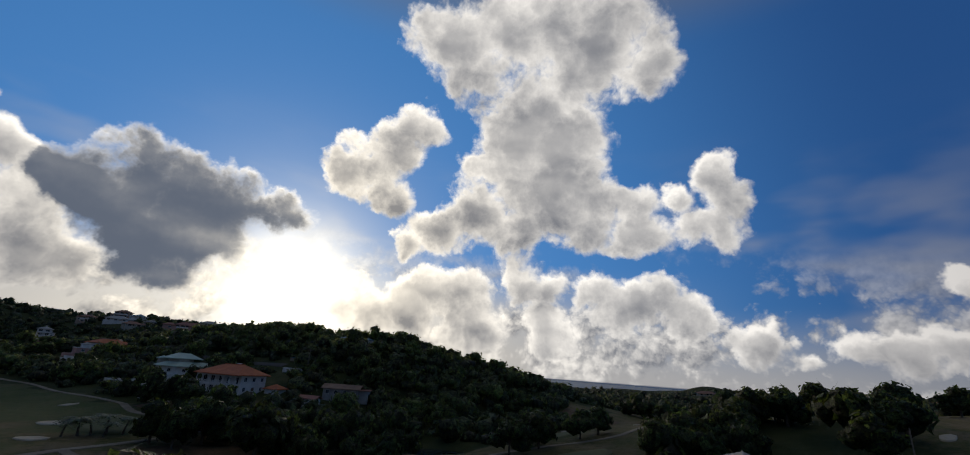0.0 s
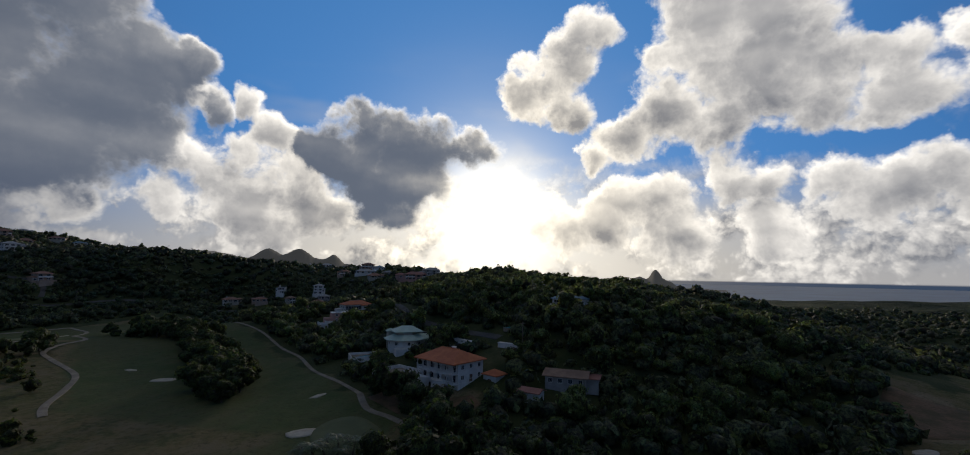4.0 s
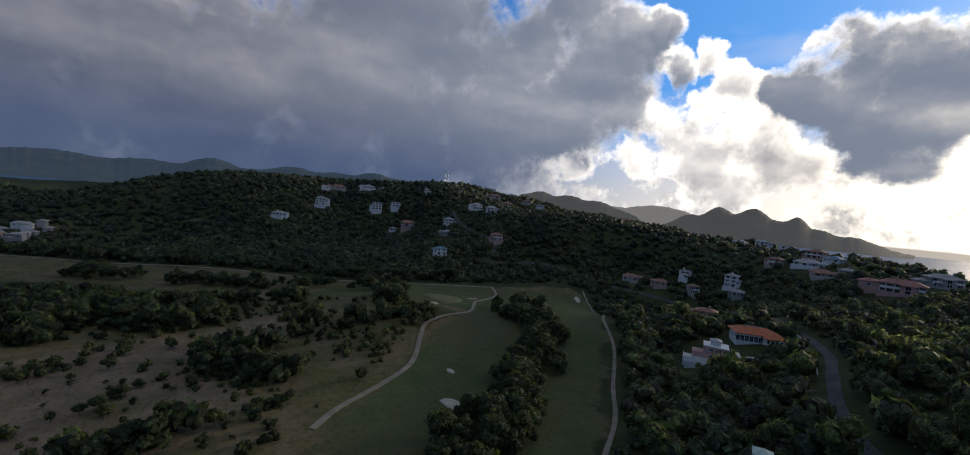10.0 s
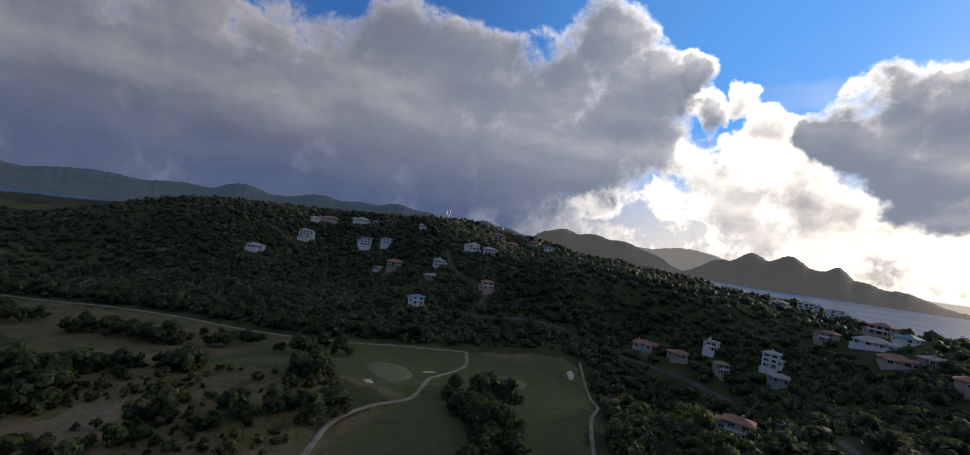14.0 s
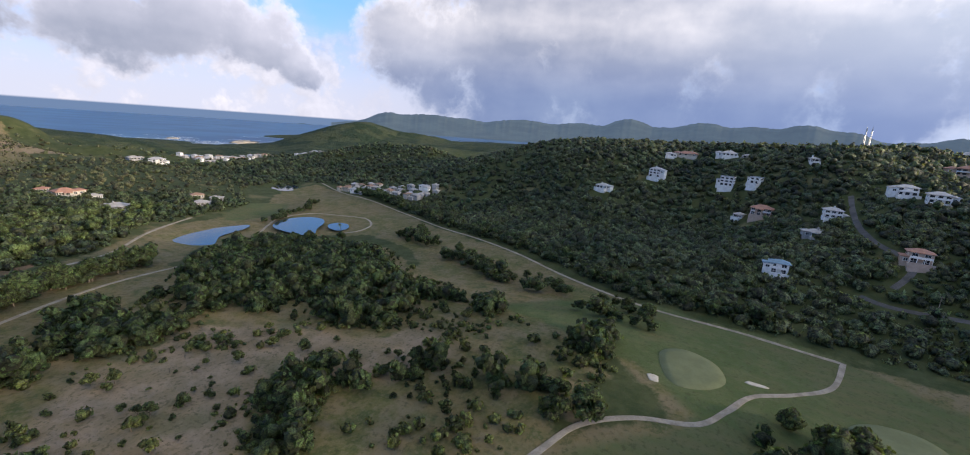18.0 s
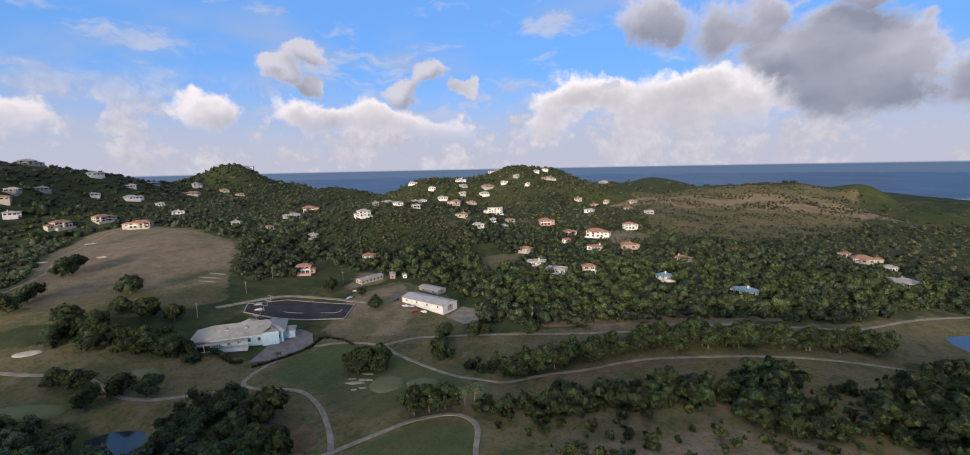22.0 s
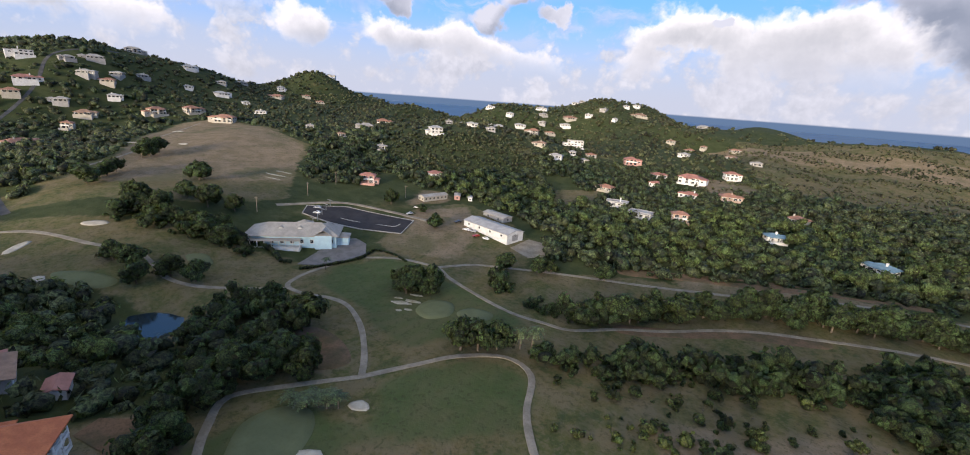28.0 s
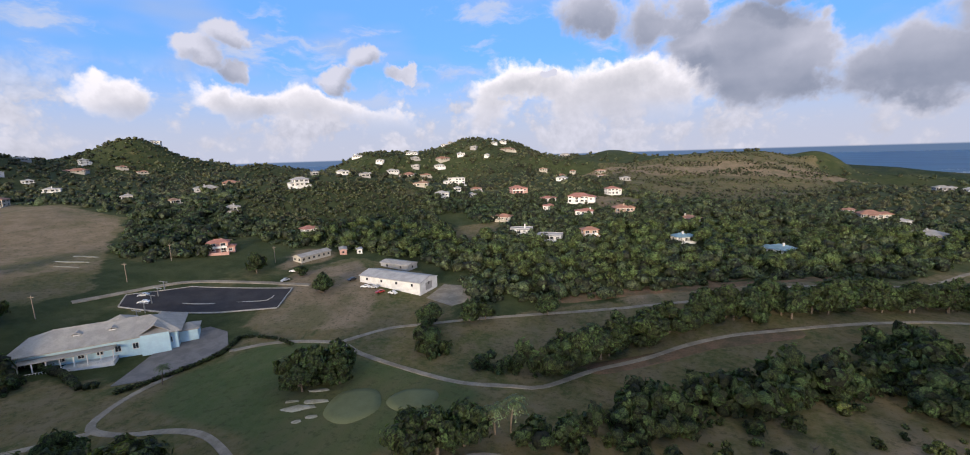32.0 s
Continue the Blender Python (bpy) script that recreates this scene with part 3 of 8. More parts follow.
# gentler swells, all of one breadth (x, y, height)
SWELLS = []
SWELLS += [
    (-455, -900, -13.6), (-370, -900, -1.5), (-285, -900, -1.0), (-200, -900, 1.1), (-30, -900, -3.0), (-625, -815, -22.4), (-540, -815, -21.7), (-455, -815, -8.6), (-370, -815, -5.7), (-285, -815, -5.3),
    (-200, -815, -5.4), (-115, -815, -2.5), (-30, -815, -7.2), (55, -815, -6.2), (140, -815, 8.4), (-540, -730, -1.2), (-455, -730, -5.9), (-370, -730, -3.4), (-285, -730, -1.6), (-115, -730, -4.8),
    (-30, -730, 6.8), (55, -730, -9.7), (140, -730, 19.6), (-540, -645, -2.5), (-455, -645, -7.2), (-370, -645, -6.6), (-285, -645, -9.4), (-200, -645, 3.1), (-115, -645, -3.2), (55, -645, -18.7),
]
SWELLS += [
    (140, -645, -9.7), (225, -645, 12.4), (310, -645, -7.8), (395, -645, -1.0), (480, -645, -1.3), (-455, -560, -1.3), (-30, -560, -3.9), (55, -560, -10.1), (140, -560, -1.4), (225, -560, -14.3),
    (310, -560, 6.4), (395, -560, -2.6), (480, -560, -9.0), (565, -560, 1.0), (140, -475, 1.4), (225, -475, 3.5), (310, -475, 14.5), (395, -475, -10.0), (480, -475, 16.9), (565, -475, -3.1),
    (650, -475, -7.3), (55, -390, 1.7), (140, -390, 3.2), (310, -390, -3.9), (395, -390, -6.8), (480, -390, 1.0), (565, -390, -1.7), (650, -390, 10.8), (735, -390, -8.4), (565, -305, -0.9),
]
SWELLS += [
    (650, -305, -6.2), (735, -305, 5.5), (-795, -220, -4.1), (-710, -220, -6.1), (-200, -220, -2.2), (565, -220, -1.4), (650, -220, -3.0), (735, -220, 5.7), (-795, -135, -1.4), (-710, -135, -9.0),
    (-625, -135, -1.9), (-200, -135, -2.5), (-115, -135, -1.5), (-30, -135, 1.7), (55, -135, 1.2), (225, -135, 1.1), (310, -135, 3.8), (395, -135, 1.0), (565, -135, -2.2), (650, -135, -13.1),
    (735, -135, -6.4), (-795, -50, 1.7), (-710, -50, -3.7), (-625, -50, -1.3), (-200, -50, -1.1), (-115, -50, -7.7), (-30, -50, -2.0), (225, -50, 1.9), (310, -50, 6.6), (395, -50, 1.5),
]
SWELLS += [
    (565, -50, 3.2), (650, -50, 13.1), (735, -50, 4.0), (-795, 35, -4.7), (-710, 35, -1.1), (-625, 35, 5.5), (-540, 35, 1.5), (-285, 35, 1.0), (-115, 35, 3.8), (55, 35, -3.9),
    (140, 35, 2.7), (395, 35, -2.2), (650, 35, -2.2), (735, 35, 1.0), (-880, 120, 2.2), (-795, 120, 7.9), (-710, 120, -7.2), (-625, 120, -1.4), (-540, 120, -1.5), (-285, 120, 6.4),
    (-200, 120, -1.9), (-30, 120, -1.4), (55, 120, 2.1), (140, 120, 5.3), (395, 120, -1.6), (480, 120, -1.9), (565, 120, -4.5), (650, 120, -6.4), (735, 120, 5.5), (820, 120, 8.4),
]
SWELLS += [
    (-795, 205, -6.1), (-710, 205, 1.7), (-625, 205, -2.1), (-540, 205, -1.0), (-455, 205, 1.2), (-370, 205, -1.5), (-285, 205, 1.6), (-200, 205, 1.7), (-115, 205, 2.6), (-30, 205, -1.5),
    (55, 205, 1.6), (140, 205, -8.5), (225, 205, -2.3), (395, 205, -1.8), (480, 205, -5.1), (565, 205, -16.1), (650, 205, -35.7), (735, 205, 18.5), (820, 205, 12.5), (-795, 290, -1.3),
    (-540, 290, -1.6), (-455, 290, 1.5), (-370, 290, 4.2), (-285, 290, 2.0), (-200, 290, 3.4), (-115, 290, -4.8), (-30, 290, -4.4), (55, 290, -5.2), (140, 290, -26.9), (225, 290, -5.1),
]
SWELLS += [
    (395, 290, -3.2), (480, 290, -5.4), (565, 290, -8.4), (650, 290, -38.0), (735, 290, -40.6), (-795, 375, 2.9), (-710, 375, 12.5), (-625, 375, -12.1), (-540, 375, -4.1), (-455, 375, 4.2),
    (-370, 375, 9.6), (-285, 375, -15.0), (-200, 375, -12.4), (-30, 375, -5.4), (55, 375, 14.9), (140, 375, 2.2), (225, 375, -6.9), (395, 375, -3.1), (480, 375, -14.2), (565, 375, -17.1),
    (650, 375, -6.5), (735, 375, -20.0), (-795, 460, 0.9), (-710, 460, 3.7), (-625, 460, 6.7), (-540, 460, -2.7), (-455, 460, 2.3), (-370, 460, 0.9), (-285, 460, -1.2), (-200, 460, 4.1),
]
SWELLS += [
    (-115, 460, -2.4), (-30, 460, 15.7), (55, 460, 6.8), (140, 460, 3.6), (225, 460, -8.2), (310, 460, -2.1), (395, 460, -5.6), (480, 460, -9.0), (565, 460, -21.0), (650, 460, -9.7),
    (735, 460, -31.7), (-710, 545, 3.5), (-625, 545, 17.8), (-540, 545, 6.2), (-370, 545, -5.6), (-285, 545, 4.4), (-200, 545, 11.7), (-115, 545, -5.8), (140, 545, -1.3), (225, 545, -2.1),
    (310, 545, -2.8), (395, 545, -10.0), (480, 545, -9.0), (565, 545, -5.9), (650, 545, -26.2), (-625, 630, 6.8), (-540, 630, 18.0), (-455, 630, 11.7), (-370, 630, 20.2), (-285, 630, 1.2),
]
SWELLS += [
    (225, 630, -4.3), (310, 630, -6.0), (395, 630, -4.9), (480, 630, -6.3), (565, 630, -4.1), (650, 630, -77.9), (-540, 715, 1.6), (-455, 715, 2.3), (-370, 715, 4.7), (225, 715, -2.5),
    (310, 715, -7.9), (395, 715, -8.4), (480, 715, -25.2), (565, 715, -101.7),
]
SEA_LEVEL = -18.0
LAND = np.array(HILLS_SOUTH + HILLS_CAPE + HILLS_EAST + HILLS_RIDGE + HILLS_FAR + HEADLAND + [(x, y, 52.7, h) for x, y, h in SWELLS], float)
# ponds: the shore's corners and the water's height
POND_SHORES = [
    ([(-285, -166), (-288, -176), (-305, -184), (-322, -186), (-338, -183), (-348, -178), (-339, -170), (-315, -162), (-300, -146), (-289, -150)], -9.0),
    ([(-361, -161), (-375, -174), (-392, -177), (-406, -169), (-407, -156), (-397, -144), (-381, -134), (-365, -120), (-360, -124), (-358, -141)], -9.5),
    ([(-390, -129), (-399, -137), (-408, -135), (-409, -126), (-399, -116), (-388, -116)], -9.5),
    ([(26, 98), (23, 88), (12, 84), (2, 87), (0, 95), (12, 101)], -1.5),
    ([(-481, -329), (-510, -348), (-525, -340), (-517, -315), (-486, -300)], -8.5),
]


def inside(x, y, corners):
    """Which of the places lie in the polygon."""
    x, y = np.asarray(x, float), np.asarray(y, float)
    hit = np.zeros(x.shape, bool)
    for (ax, ay), (bx, by) in zip(corners, corners[1:] + corners[:1]):
        if ay != by:
            hit ^= ((ay > y) != (by > y)) & (x < (bx - ax) * (y - ay) / (by - ay) + ax)
    return hit


def away(x, y, line, closed=False):
    """The distance of places from a line of points."""
    x, y = np.asarray(x, float), np.asarray(y, float)
    best = np.full(x.shape, 1e9)
    for (ax, ay), (bx, by) in zip(line, line[1:] + (line[:1] if closed else [])):
        dx, dy = bx - ax, by - ay
        k = np.clip(((x - ax) * dx + (y - ay) * dy) / (dx * dx + dy * dy + 1e-9), 0, 1)
        best = np.minimum(best, np.hypot(x - ax - k * dx, y - ay - k * dy))
    return best


def heights(x, y):
    """The ground's height at places."""
    x, y = np.asarray(x, float), np.asarray(y, float)
    z = np.full(x.shape, -24.0)
    for cx, cy, s, h in LAND:
        z += h * np.exp(-0.5 * ((x - cx) ** 2 + (y - cy) ** 2) / s**2)
    rough = np.clip((np.hypot(x + 150, y - 40) - 260) / 300, 0, 1)
    z += rough * (2.2 * np.sin(x / 37 + 1.3 * np.sin(y / 51)) * np.sin(y / 43 + np.sin(x / 67)) + 1.0 * np.sin(x / 17 + y / 29))
    far = np.clip((np.hypot(x, y) - 1100) / 800, 0, 1) * np.clip((z + 16) / 60, 0, 1)
    z += far * (16 * np.sin(x / 130 + np.sin(y / 90)) * np.sin(y / 110 + np.sin(x / 160)) + 8 * np.sin(x / 60 + y / 75) + 12 * (0.6 - np.abs(np.sin(x / 95 + 1.7 * np.sin(y / 120)))))
    for shore, level in POND_SHORES:
        d = np.where(inside(x, y, shore), -1.0, 1.0) * away(x, y, shore, True)
        bowl = level - 1.5 + np.clip(d + 5, 0, 40) * 0.32
        z = np.where(d < 3, np.minimum(z, bowl), np.where(d < 25, np.minimum(z, bowl) * (1 - (d - 3) / 22) + z * (d - 3) / 22, z))
    return z


def height(x, y):
    return float(heights(np.array([x]), np.array([y]))[0])


# the cover of the ground
TURF = [
    [(100, 176), (123, 115), (98, 85), (54, 44), (31, 33), (16, -1), (-24, -32), (-51, -47), (-103, -80), (-178, -114), (-260, -165), (-248, -95), (-184, -64), (-94, 22), (-120, 65), (-74, 113), (-47, 107), (-12, 91), (46, 97), (71, 121), (92, 176)],
    [(196, 134), (173, 96), (212, 64), (337, 5), (414, -50), (417, -107), (223, -91), (136, -25), (104, -6), (111, 42), (136, 72), (154, 108)],
    [(-480, -305), (-533, -300), (-513, -211), (-484, -134), (-436, -47), (-395, 50), (-346, 123), (-330, 215), (-312, 280), (-279, 275), (-216, 231), (-117, 151), (-60, 106), (-95, 80), (-150, 84), (-215, 131), (-250, 160), (-268, 146), (-300, 72), (-324, 24), (-374, -28), (-395, -88), (-350, -141), (-290, -110), (-284, -200), (-400, -230)],
    [(-86, -71), (-145, -96), (-204, -132), (-281, -192), (-329, -202), (-266, -116), (-212, -98), (-159, -81), (-125, -60), (-90, -31)],
    [(-92, -2), (-126, -30), (-170, -60), (-224, -80), (-256, -95), (-226, -46), (-203, -42), (-148, -25), (-123, -16), (-102, 15)],
    [(123, 194), (115, 169), (88, 129), (54, 72), (60, 44), (79, 47), (161, 137), (158, 168), (146, 192)],
    [(150, 100), (330, 70), (330, 10), (212, 64)],
    [(22, -7), (54, -65), (40, -105), (-22, -85), (-46, -53), (-20, -17), (2, -10)],
]
TURF.append([(-60, 60), (-95, 75), (-150, 82), (-215, 128), (-262, 140), (-300, 72), (-330, 10), (-375, -60), (-345, -108), (-262, -98), (-205, -48), (-130, -22), (-95, 15)])
TURF += [[(25, -195), (-12, -229), (-16, -196), (-7, -163), (12, -169)], [(-43, -615), (-370, -746), (-327, -500), (-199, -330), (-134, -326), (-91, -399)]]
BARE = [
    [(-131, 29), (-150, 12), (-175, -10), (-190, -8), (-211, -13), (-225, 4), (-237, 21), (-234, 34), (-240, 50), (-262, 66), (-246, 86), (-219, 80), (-216, 62), (-203, 47), (-186, 55), (-172, 72), (-150, 60)],
    [(-92, -73), (-115, -93), (-145, -106), (-195, -134), (-188, -121), (-133, -88), (-104, -77)],
    [(95, 165), (101, 146), (78, 119), (68, 118), (88, 160)],
    [(-36, 117), (-40, 107), (-58, 112), (-72, 124), (-65, 139), (-48, 132)],
    [(-34, 76), (-32, 64), (-45, 63), (-58, 68), (-51, 78)],
    [(2, -538), (-64, -589), (-179, -619), (-389, -654), (-393, -582), (-298, -559), (-122, -537)],
    [(60, -60), (80, -95), (70, -110), (50, -95)],
    [(-90, -260), (-120, -290), (-105, -330), (-70, -330), (-60, -290)],
    [(330, 60), (370, 40), (410, 70), (380, 100)],
    [(420, -80), (380, -60), (400, -100), (470, -120)],
    [(136, -25), (223, -88), (417, -104), (414, -52), (337, 2), (212, 60), (168, 70), (150, 30)],
    [(-20, -22), (22, -10), (50, -62), (36, -100), (0, -60)],
]
SOIL_BANKS = [
    [(-86, -76), (-112, -88), (-145, -101), (-172, -117), (-200, -136), (-208, -146), (-178, -130), (-146, -112), (-110, -97), (-84, -84)],
    [(94, 150), (100, 138), (86, 122), (70, 121), (66, 128), (80, 152), (88, 162)],
    [(-27, 74), (-25, 62), (-40, 57), (-54, 64), (-50, 73), (-38, 80)],
    [(-104, -20), (-122, -34), (-142, -48), (-166, -62), (-162, -67), (-138, -53), (-118, -38), (-102, -25)],
]
LUSH = [
    [(-335, 215), (-279, 275), (-216, 231), (-117, 151), (-60, 106), (-95, 84), (-150, 90), (-215, 136), (-250, 166), (-268, 150), (-300, 76), (-346, 123)],
    [(-50, 30), (-30, 0), (-55, -2), (-78, 4), (-76, 22), (-60, 34)],
    [(8, 0), (3, -13), (-23, -4), (-69, 0), (-79, 5), (-69, 30), (-56, 50), (-23, 38), (6, 40), (15, 21)],
    [(-66, 68), (-69, 55), (-77, 40), (-92, 31), (-103, 40), (-110, 55), (-84, 80)],
    [(-58, 112), (-54, 92), (-64, 78), (-80, 84), (-80, 104), (-72, 112)],
    [(-312, 150), (-322, 180), (-300, 190), (-278, 175), (-285, 150)],
    [(-262, 205), (-280, 205), (-305, 215), (-305, 240), (-285, 262), (-262, 245)],
    [(72, 112), (60, 94), (42, 90), (46, 100)],
    [(-340, -205), (-365, -235), (-410, -260), (-440, -240), (-400, -200)],
    [(-300, -140), (-330, -150), (-350, -130), (-320, -110)],
]


def make_ground():
    near = np.arange(-810, 811, 6.0)
    out = 810 * np.exp(np.linspace(0, math.log(4900 / 810), 84))[1:]
    line = np.concatenate([-out[::-1], near, out])
    n = len(line)
    gx, gy = np.meshgrid(line, line)
    x, y = gx.ravel(), gy.ravel()
    z = heights(x, y)
    index = np.arange(n * n).reshape(n, n)
    quads = np.stack([index[:-1, :-1], index[:-1, 1:], index[1:, 1:], index[1:, :-1]], -1).reshape(-1, 4)
    deep = z[quads].max(1) > SEA_LEVEL - 3
    mesh = bpy.data.meshes.new("ground")
    mesh.from_pydata(np.stack([x, y, z], 1).tolist(), [], quads[deep].tolist())
    cover = np.zeros((n * n, 4), np.float32)
    cover[:, 3] = 1
    for channel, areas in enumerate((TURF, BARE, LUSH)):
        for area in areas:
            cover[:, channel] = np.maximum(cover[:, channel], inside(x, y, area))
        g = cover[:, channel].reshape(n, n)
        for _ in range(1):
            g[1:-1, 1:-1] = 0.4 * g[1:-1, 1:-1] + 0.15 * (g[:-2, 1:-1] + g[2:, 1:-1] + g[1:-1, :-2] + g[1:-1, 2:])
    layer = mesh.color_attributes.new("cover", "FLOAT_COLOR", "POINT")
    layer.data.foreach_set("color", cover.ravel())
    mesh.polygons.foreach_set("use_smooth", [True] * len(mesh.polygons))
    mesh.materials.append(GROUND)
    tagged(new("ground", mesh), "hilly island ground with dry grass, turf and bare soil", "ground", kind="structure")


make_ground()


# ---- small helpers for meshes ----
def finish(bm, name, mat, smooth=False):
    mesh = bpy.data.meshes.new(name)
    bm.to_mesh(mesh)
    bm.free()
    mesh.materials.append(mat)
    if smooth:
        mesh.polygons.foreach_set("use_smooth", [True] * len(mesh.polygons))
    return mesh


def part(name, bm, mat, parent, label="", at=None, smooth=False):
    """Links a bmesh (or a shared mesh) as one mesh object under a thing or a part."""
    mesh = bm if isinstance(bm, bpy.types.Mesh) else finish(bm, name, mat, smooth)
    ob = new(name, mesh)
    ob.parent = parent
    if at is not None:
        ob.matrix_local = at
    if label:
        tagged(ob, label)
    return ob


def thing(name, m, label, category, group="", kind=""):
    ob = new(name)
    ob.empty_display_size = 0.5
    ob.matrix_world = m
    return tagged(ob, label, category, group, kind)


def box(bm, x0, y0, z0, x1, y1, z1, taper=0.0):
    """A box added to a bmesh; the top may be drawn in."""
    v = [bm.verts.new(p) for p in ((x0, y0, z0), (x1, y0, z0), (x1, y1, z0), (x0, y1, z0), (x0 + taper, y0 + taper, z1), (x1 - taper, y0 + taper, z1), (x1 - taper, y1 - taper, z1), (x0 + taper, y1 - taper, z1))]
    for f in ((3, 2, 1, 0), (4, 5, 6, 7), (0, 1, 5, 4), (1, 2, 6, 5), (2, 3, 7, 6), (3, 0, 4, 7)):
        bm.faces.new([v[i] for i in f])
    return bm


def boxes(*rows):
    bm = bmesh.new()
    for row in rows:
        box(bm, *row)
    return bm


def prism(bm, corners, z0, z1):
    """A flat-topped solid over a polygon."""
    low = [bm.verts.new((x, y, z0)) for x, y in corners]
    high = [bm.verts.new((x, y, z1)) for x, y in corners]
    n = len(corners)
    bm.faces.new(high)
    bm.faces.new(low[::-1])
    for i in range(n):
        bm.faces.new((low[i], low[(i + 1) % n], high[(i + 1) % n], high[i]))
    return bm


def smooth_line(points, step=3.0, closed=False):
    """Points every few metres along a Catmull-Rom curve."""
    p = [Vector((*q, 0)) for q in points]
    n = len(p)
    out = []
    for i in range(n if closed else n - 1):
        a, b, c, d = (p[(i + k) % n] if closed else p[min(max(i + k, 0), n - 1)] for k in (-1, 0, 1, 2))
        count = max(1, int((c - b).length / step))
        for j in range(count):
            t = j / count
            q = 0.5 * ((2 * b) + (c - a) * t + (2 * a - 5 * b + 4 * c - d) * t * t + (3 * b - a - 3 * c + d) * t**3)
            out.append((q.x, q.y))
    if not closed:
        out.append((p[-1].x, p[-1].y))
    return out


def ribbon(name, points, width, mat, label, category, lift=0.14):
    """A strip of paving with sunk edges, laid along a line on the ground."""
    line = np.array(smooth_line(points, 2.5))
    along = np.gradient(line, axis=0)
    along /= np.linalg.norm(along, axis=1)[:, None] + 1e-9
    side = np.stack([-along[:, 1], along[:, 0]], 1)
    wob = 1 + 0.06 * np.sin(np.arange(len(line)) * 0.7)
    rows = []
    for off, dz in ((-0.56, -0.4), (-0.5, 0.0), (0.0, 0.04), (0.5, 0.0), (0.56, -0.4)):
        q = line + side * (off * width * wob)[:, None]
        rows.append(np.column_stack([q, heights(q[:, 0], q[:, 1]) + lift + dz]))
    v = np.stack(rows, 1).reshape(-1, 3)
    f = [(5 * i + k, 5 * i + k + 1, 5 * i + k + 6, 5 * i + k + 5) for i in range(len(line) - 1) for k in range(4)]
    mesh = bpy.data.meshes.new(name)
    mesh.from_pydata(v.tolist(), [], [q[::-1] for q in f])
    mesh.materials.append(mat)
    return tagged(new(name, mesh), label, category, kind="structure")


def patch(name, corners, mat, label, category, lift=0.12, bulge=0.0, kind="structure"):
    """A rounded patch of mown grass or sand that follows the ground."""
    rim = np.array(smooth_line(corners, 1.5, True))
    mid = rim.mean(0)
    bm = bmesh.new()
    rings = []
    for k, dz in ((1.03, -0.35), (1.0, 0.0), (0.72, bulge * 0.6), (0.4, bulge * 0.9)):
        q = mid + (rim - mid) * k
        z = heights(q[:, 0], q[:, 1]) + lift + dz
        rings.append([bm.verts.new((a, b, c)) for (a, b), c in zip(q, z)])
    n = len(rim)
    for a, b in zip(rings, rings[1:]):
        for i in range(n):
            bm.faces.new((a[i], a[(i + 1) % n], b[(i + 1) % n], b[i]))
    top = bm.verts.new((*mid, height(*mid) + lift + bulge))
    for i in range(n):
        bm.faces.new((rings[-1][i], rings[-1][(i + 1) % n], top))
    bmesh.ops.recalc_face_normals(bm, faces=bm.faces)
    ob = new(name, finish(bm, name, mat, True))
    return tagged(ob, label, category, kind=kind)


# ---- water ----
def make_sea():
    bm = bmesh.new()
    rings = []
    for r in (600, 1200, 2000, 3200, 4990):
        rings.append([bm.verts.new((r * math.cos(a), r * math.sin(a), SEA_LEVEL)) for a in np.linspace(0, 2 * math.pi, 64, endpoint=False)])
    for a, b in zip(rings, rings[1:]):
        for i in range(64):
            bm.faces.new((a[i], b[i], b[(i + 1) % 64], a[(i + 1) % 64]))
    tagged(new("sea", finish(bm, "sea", SEA)), "open blue sea ruffled by wind", "sea", kind="structure")


make_sea()
for shore, level in POND_SHORES:
    bm = bmesh.new()
    rim = smooth_line(shore, 3.0, True)
    cx, cy = np.mean(rim, 0)
    prism(bm, [(cx + (x - cx) * 1.06, cy + (y - cy) * 1.06) for x, y in rim], level - 0.6, level)
    bmesh.ops.recalc_face_normals(bm, faces=bm.faces)
    tagged(new("pond", finish(bm, "pond", POND)), "still dark pond water within grassy banks", "pond", kind="structure")



def make_surf():
    """White water along the shore of the bay and the cape."""
    rng = np.random.default_rng(12)
    gx, gy = np.meshgrid(np.arange(-1500, 700, 9.0), np.arange(-1500, -380, 9.0))
    x, y = gx.ravel(), gy.ravel()
    z = heights(x, y)
    near = (z < SEA_LEVEL - 0.3) & (z > SEA_LEVEL - 3.2) & (rng.random(len(z)) < 0.5)
    bm = bmesh.new()
    for px, py in zip(x[near], y[near]):
        a, u, v = rng.uniform(0, 3.14), rng.uniform(4, 13), rng.uniform(1.2, 3.5)
        px, py = px + rng.uniform(-5, 5), py + rng.uniform(-5, 5)
        ring = []
        for k in range(7):
            q = 2 * math.pi * k / 7
            r = rng.uniform(0.6, 1.2)
            ring.append(bm.verts.new((px + r * (u * math.cos(q) * math.cos(a) - v * math.sin(q) * math.sin(a)), py + r * (u * math.cos(q) * math.sin(a) + v * math.sin(q) * math.cos(a)), SEA_LEVEL + 0.06)))
        bm.faces.new((*ring,))
    tagged(new("surf", finish(bm, "surf", FOAM)), "white surf breaking along the shore", "surf", kind="stuff")


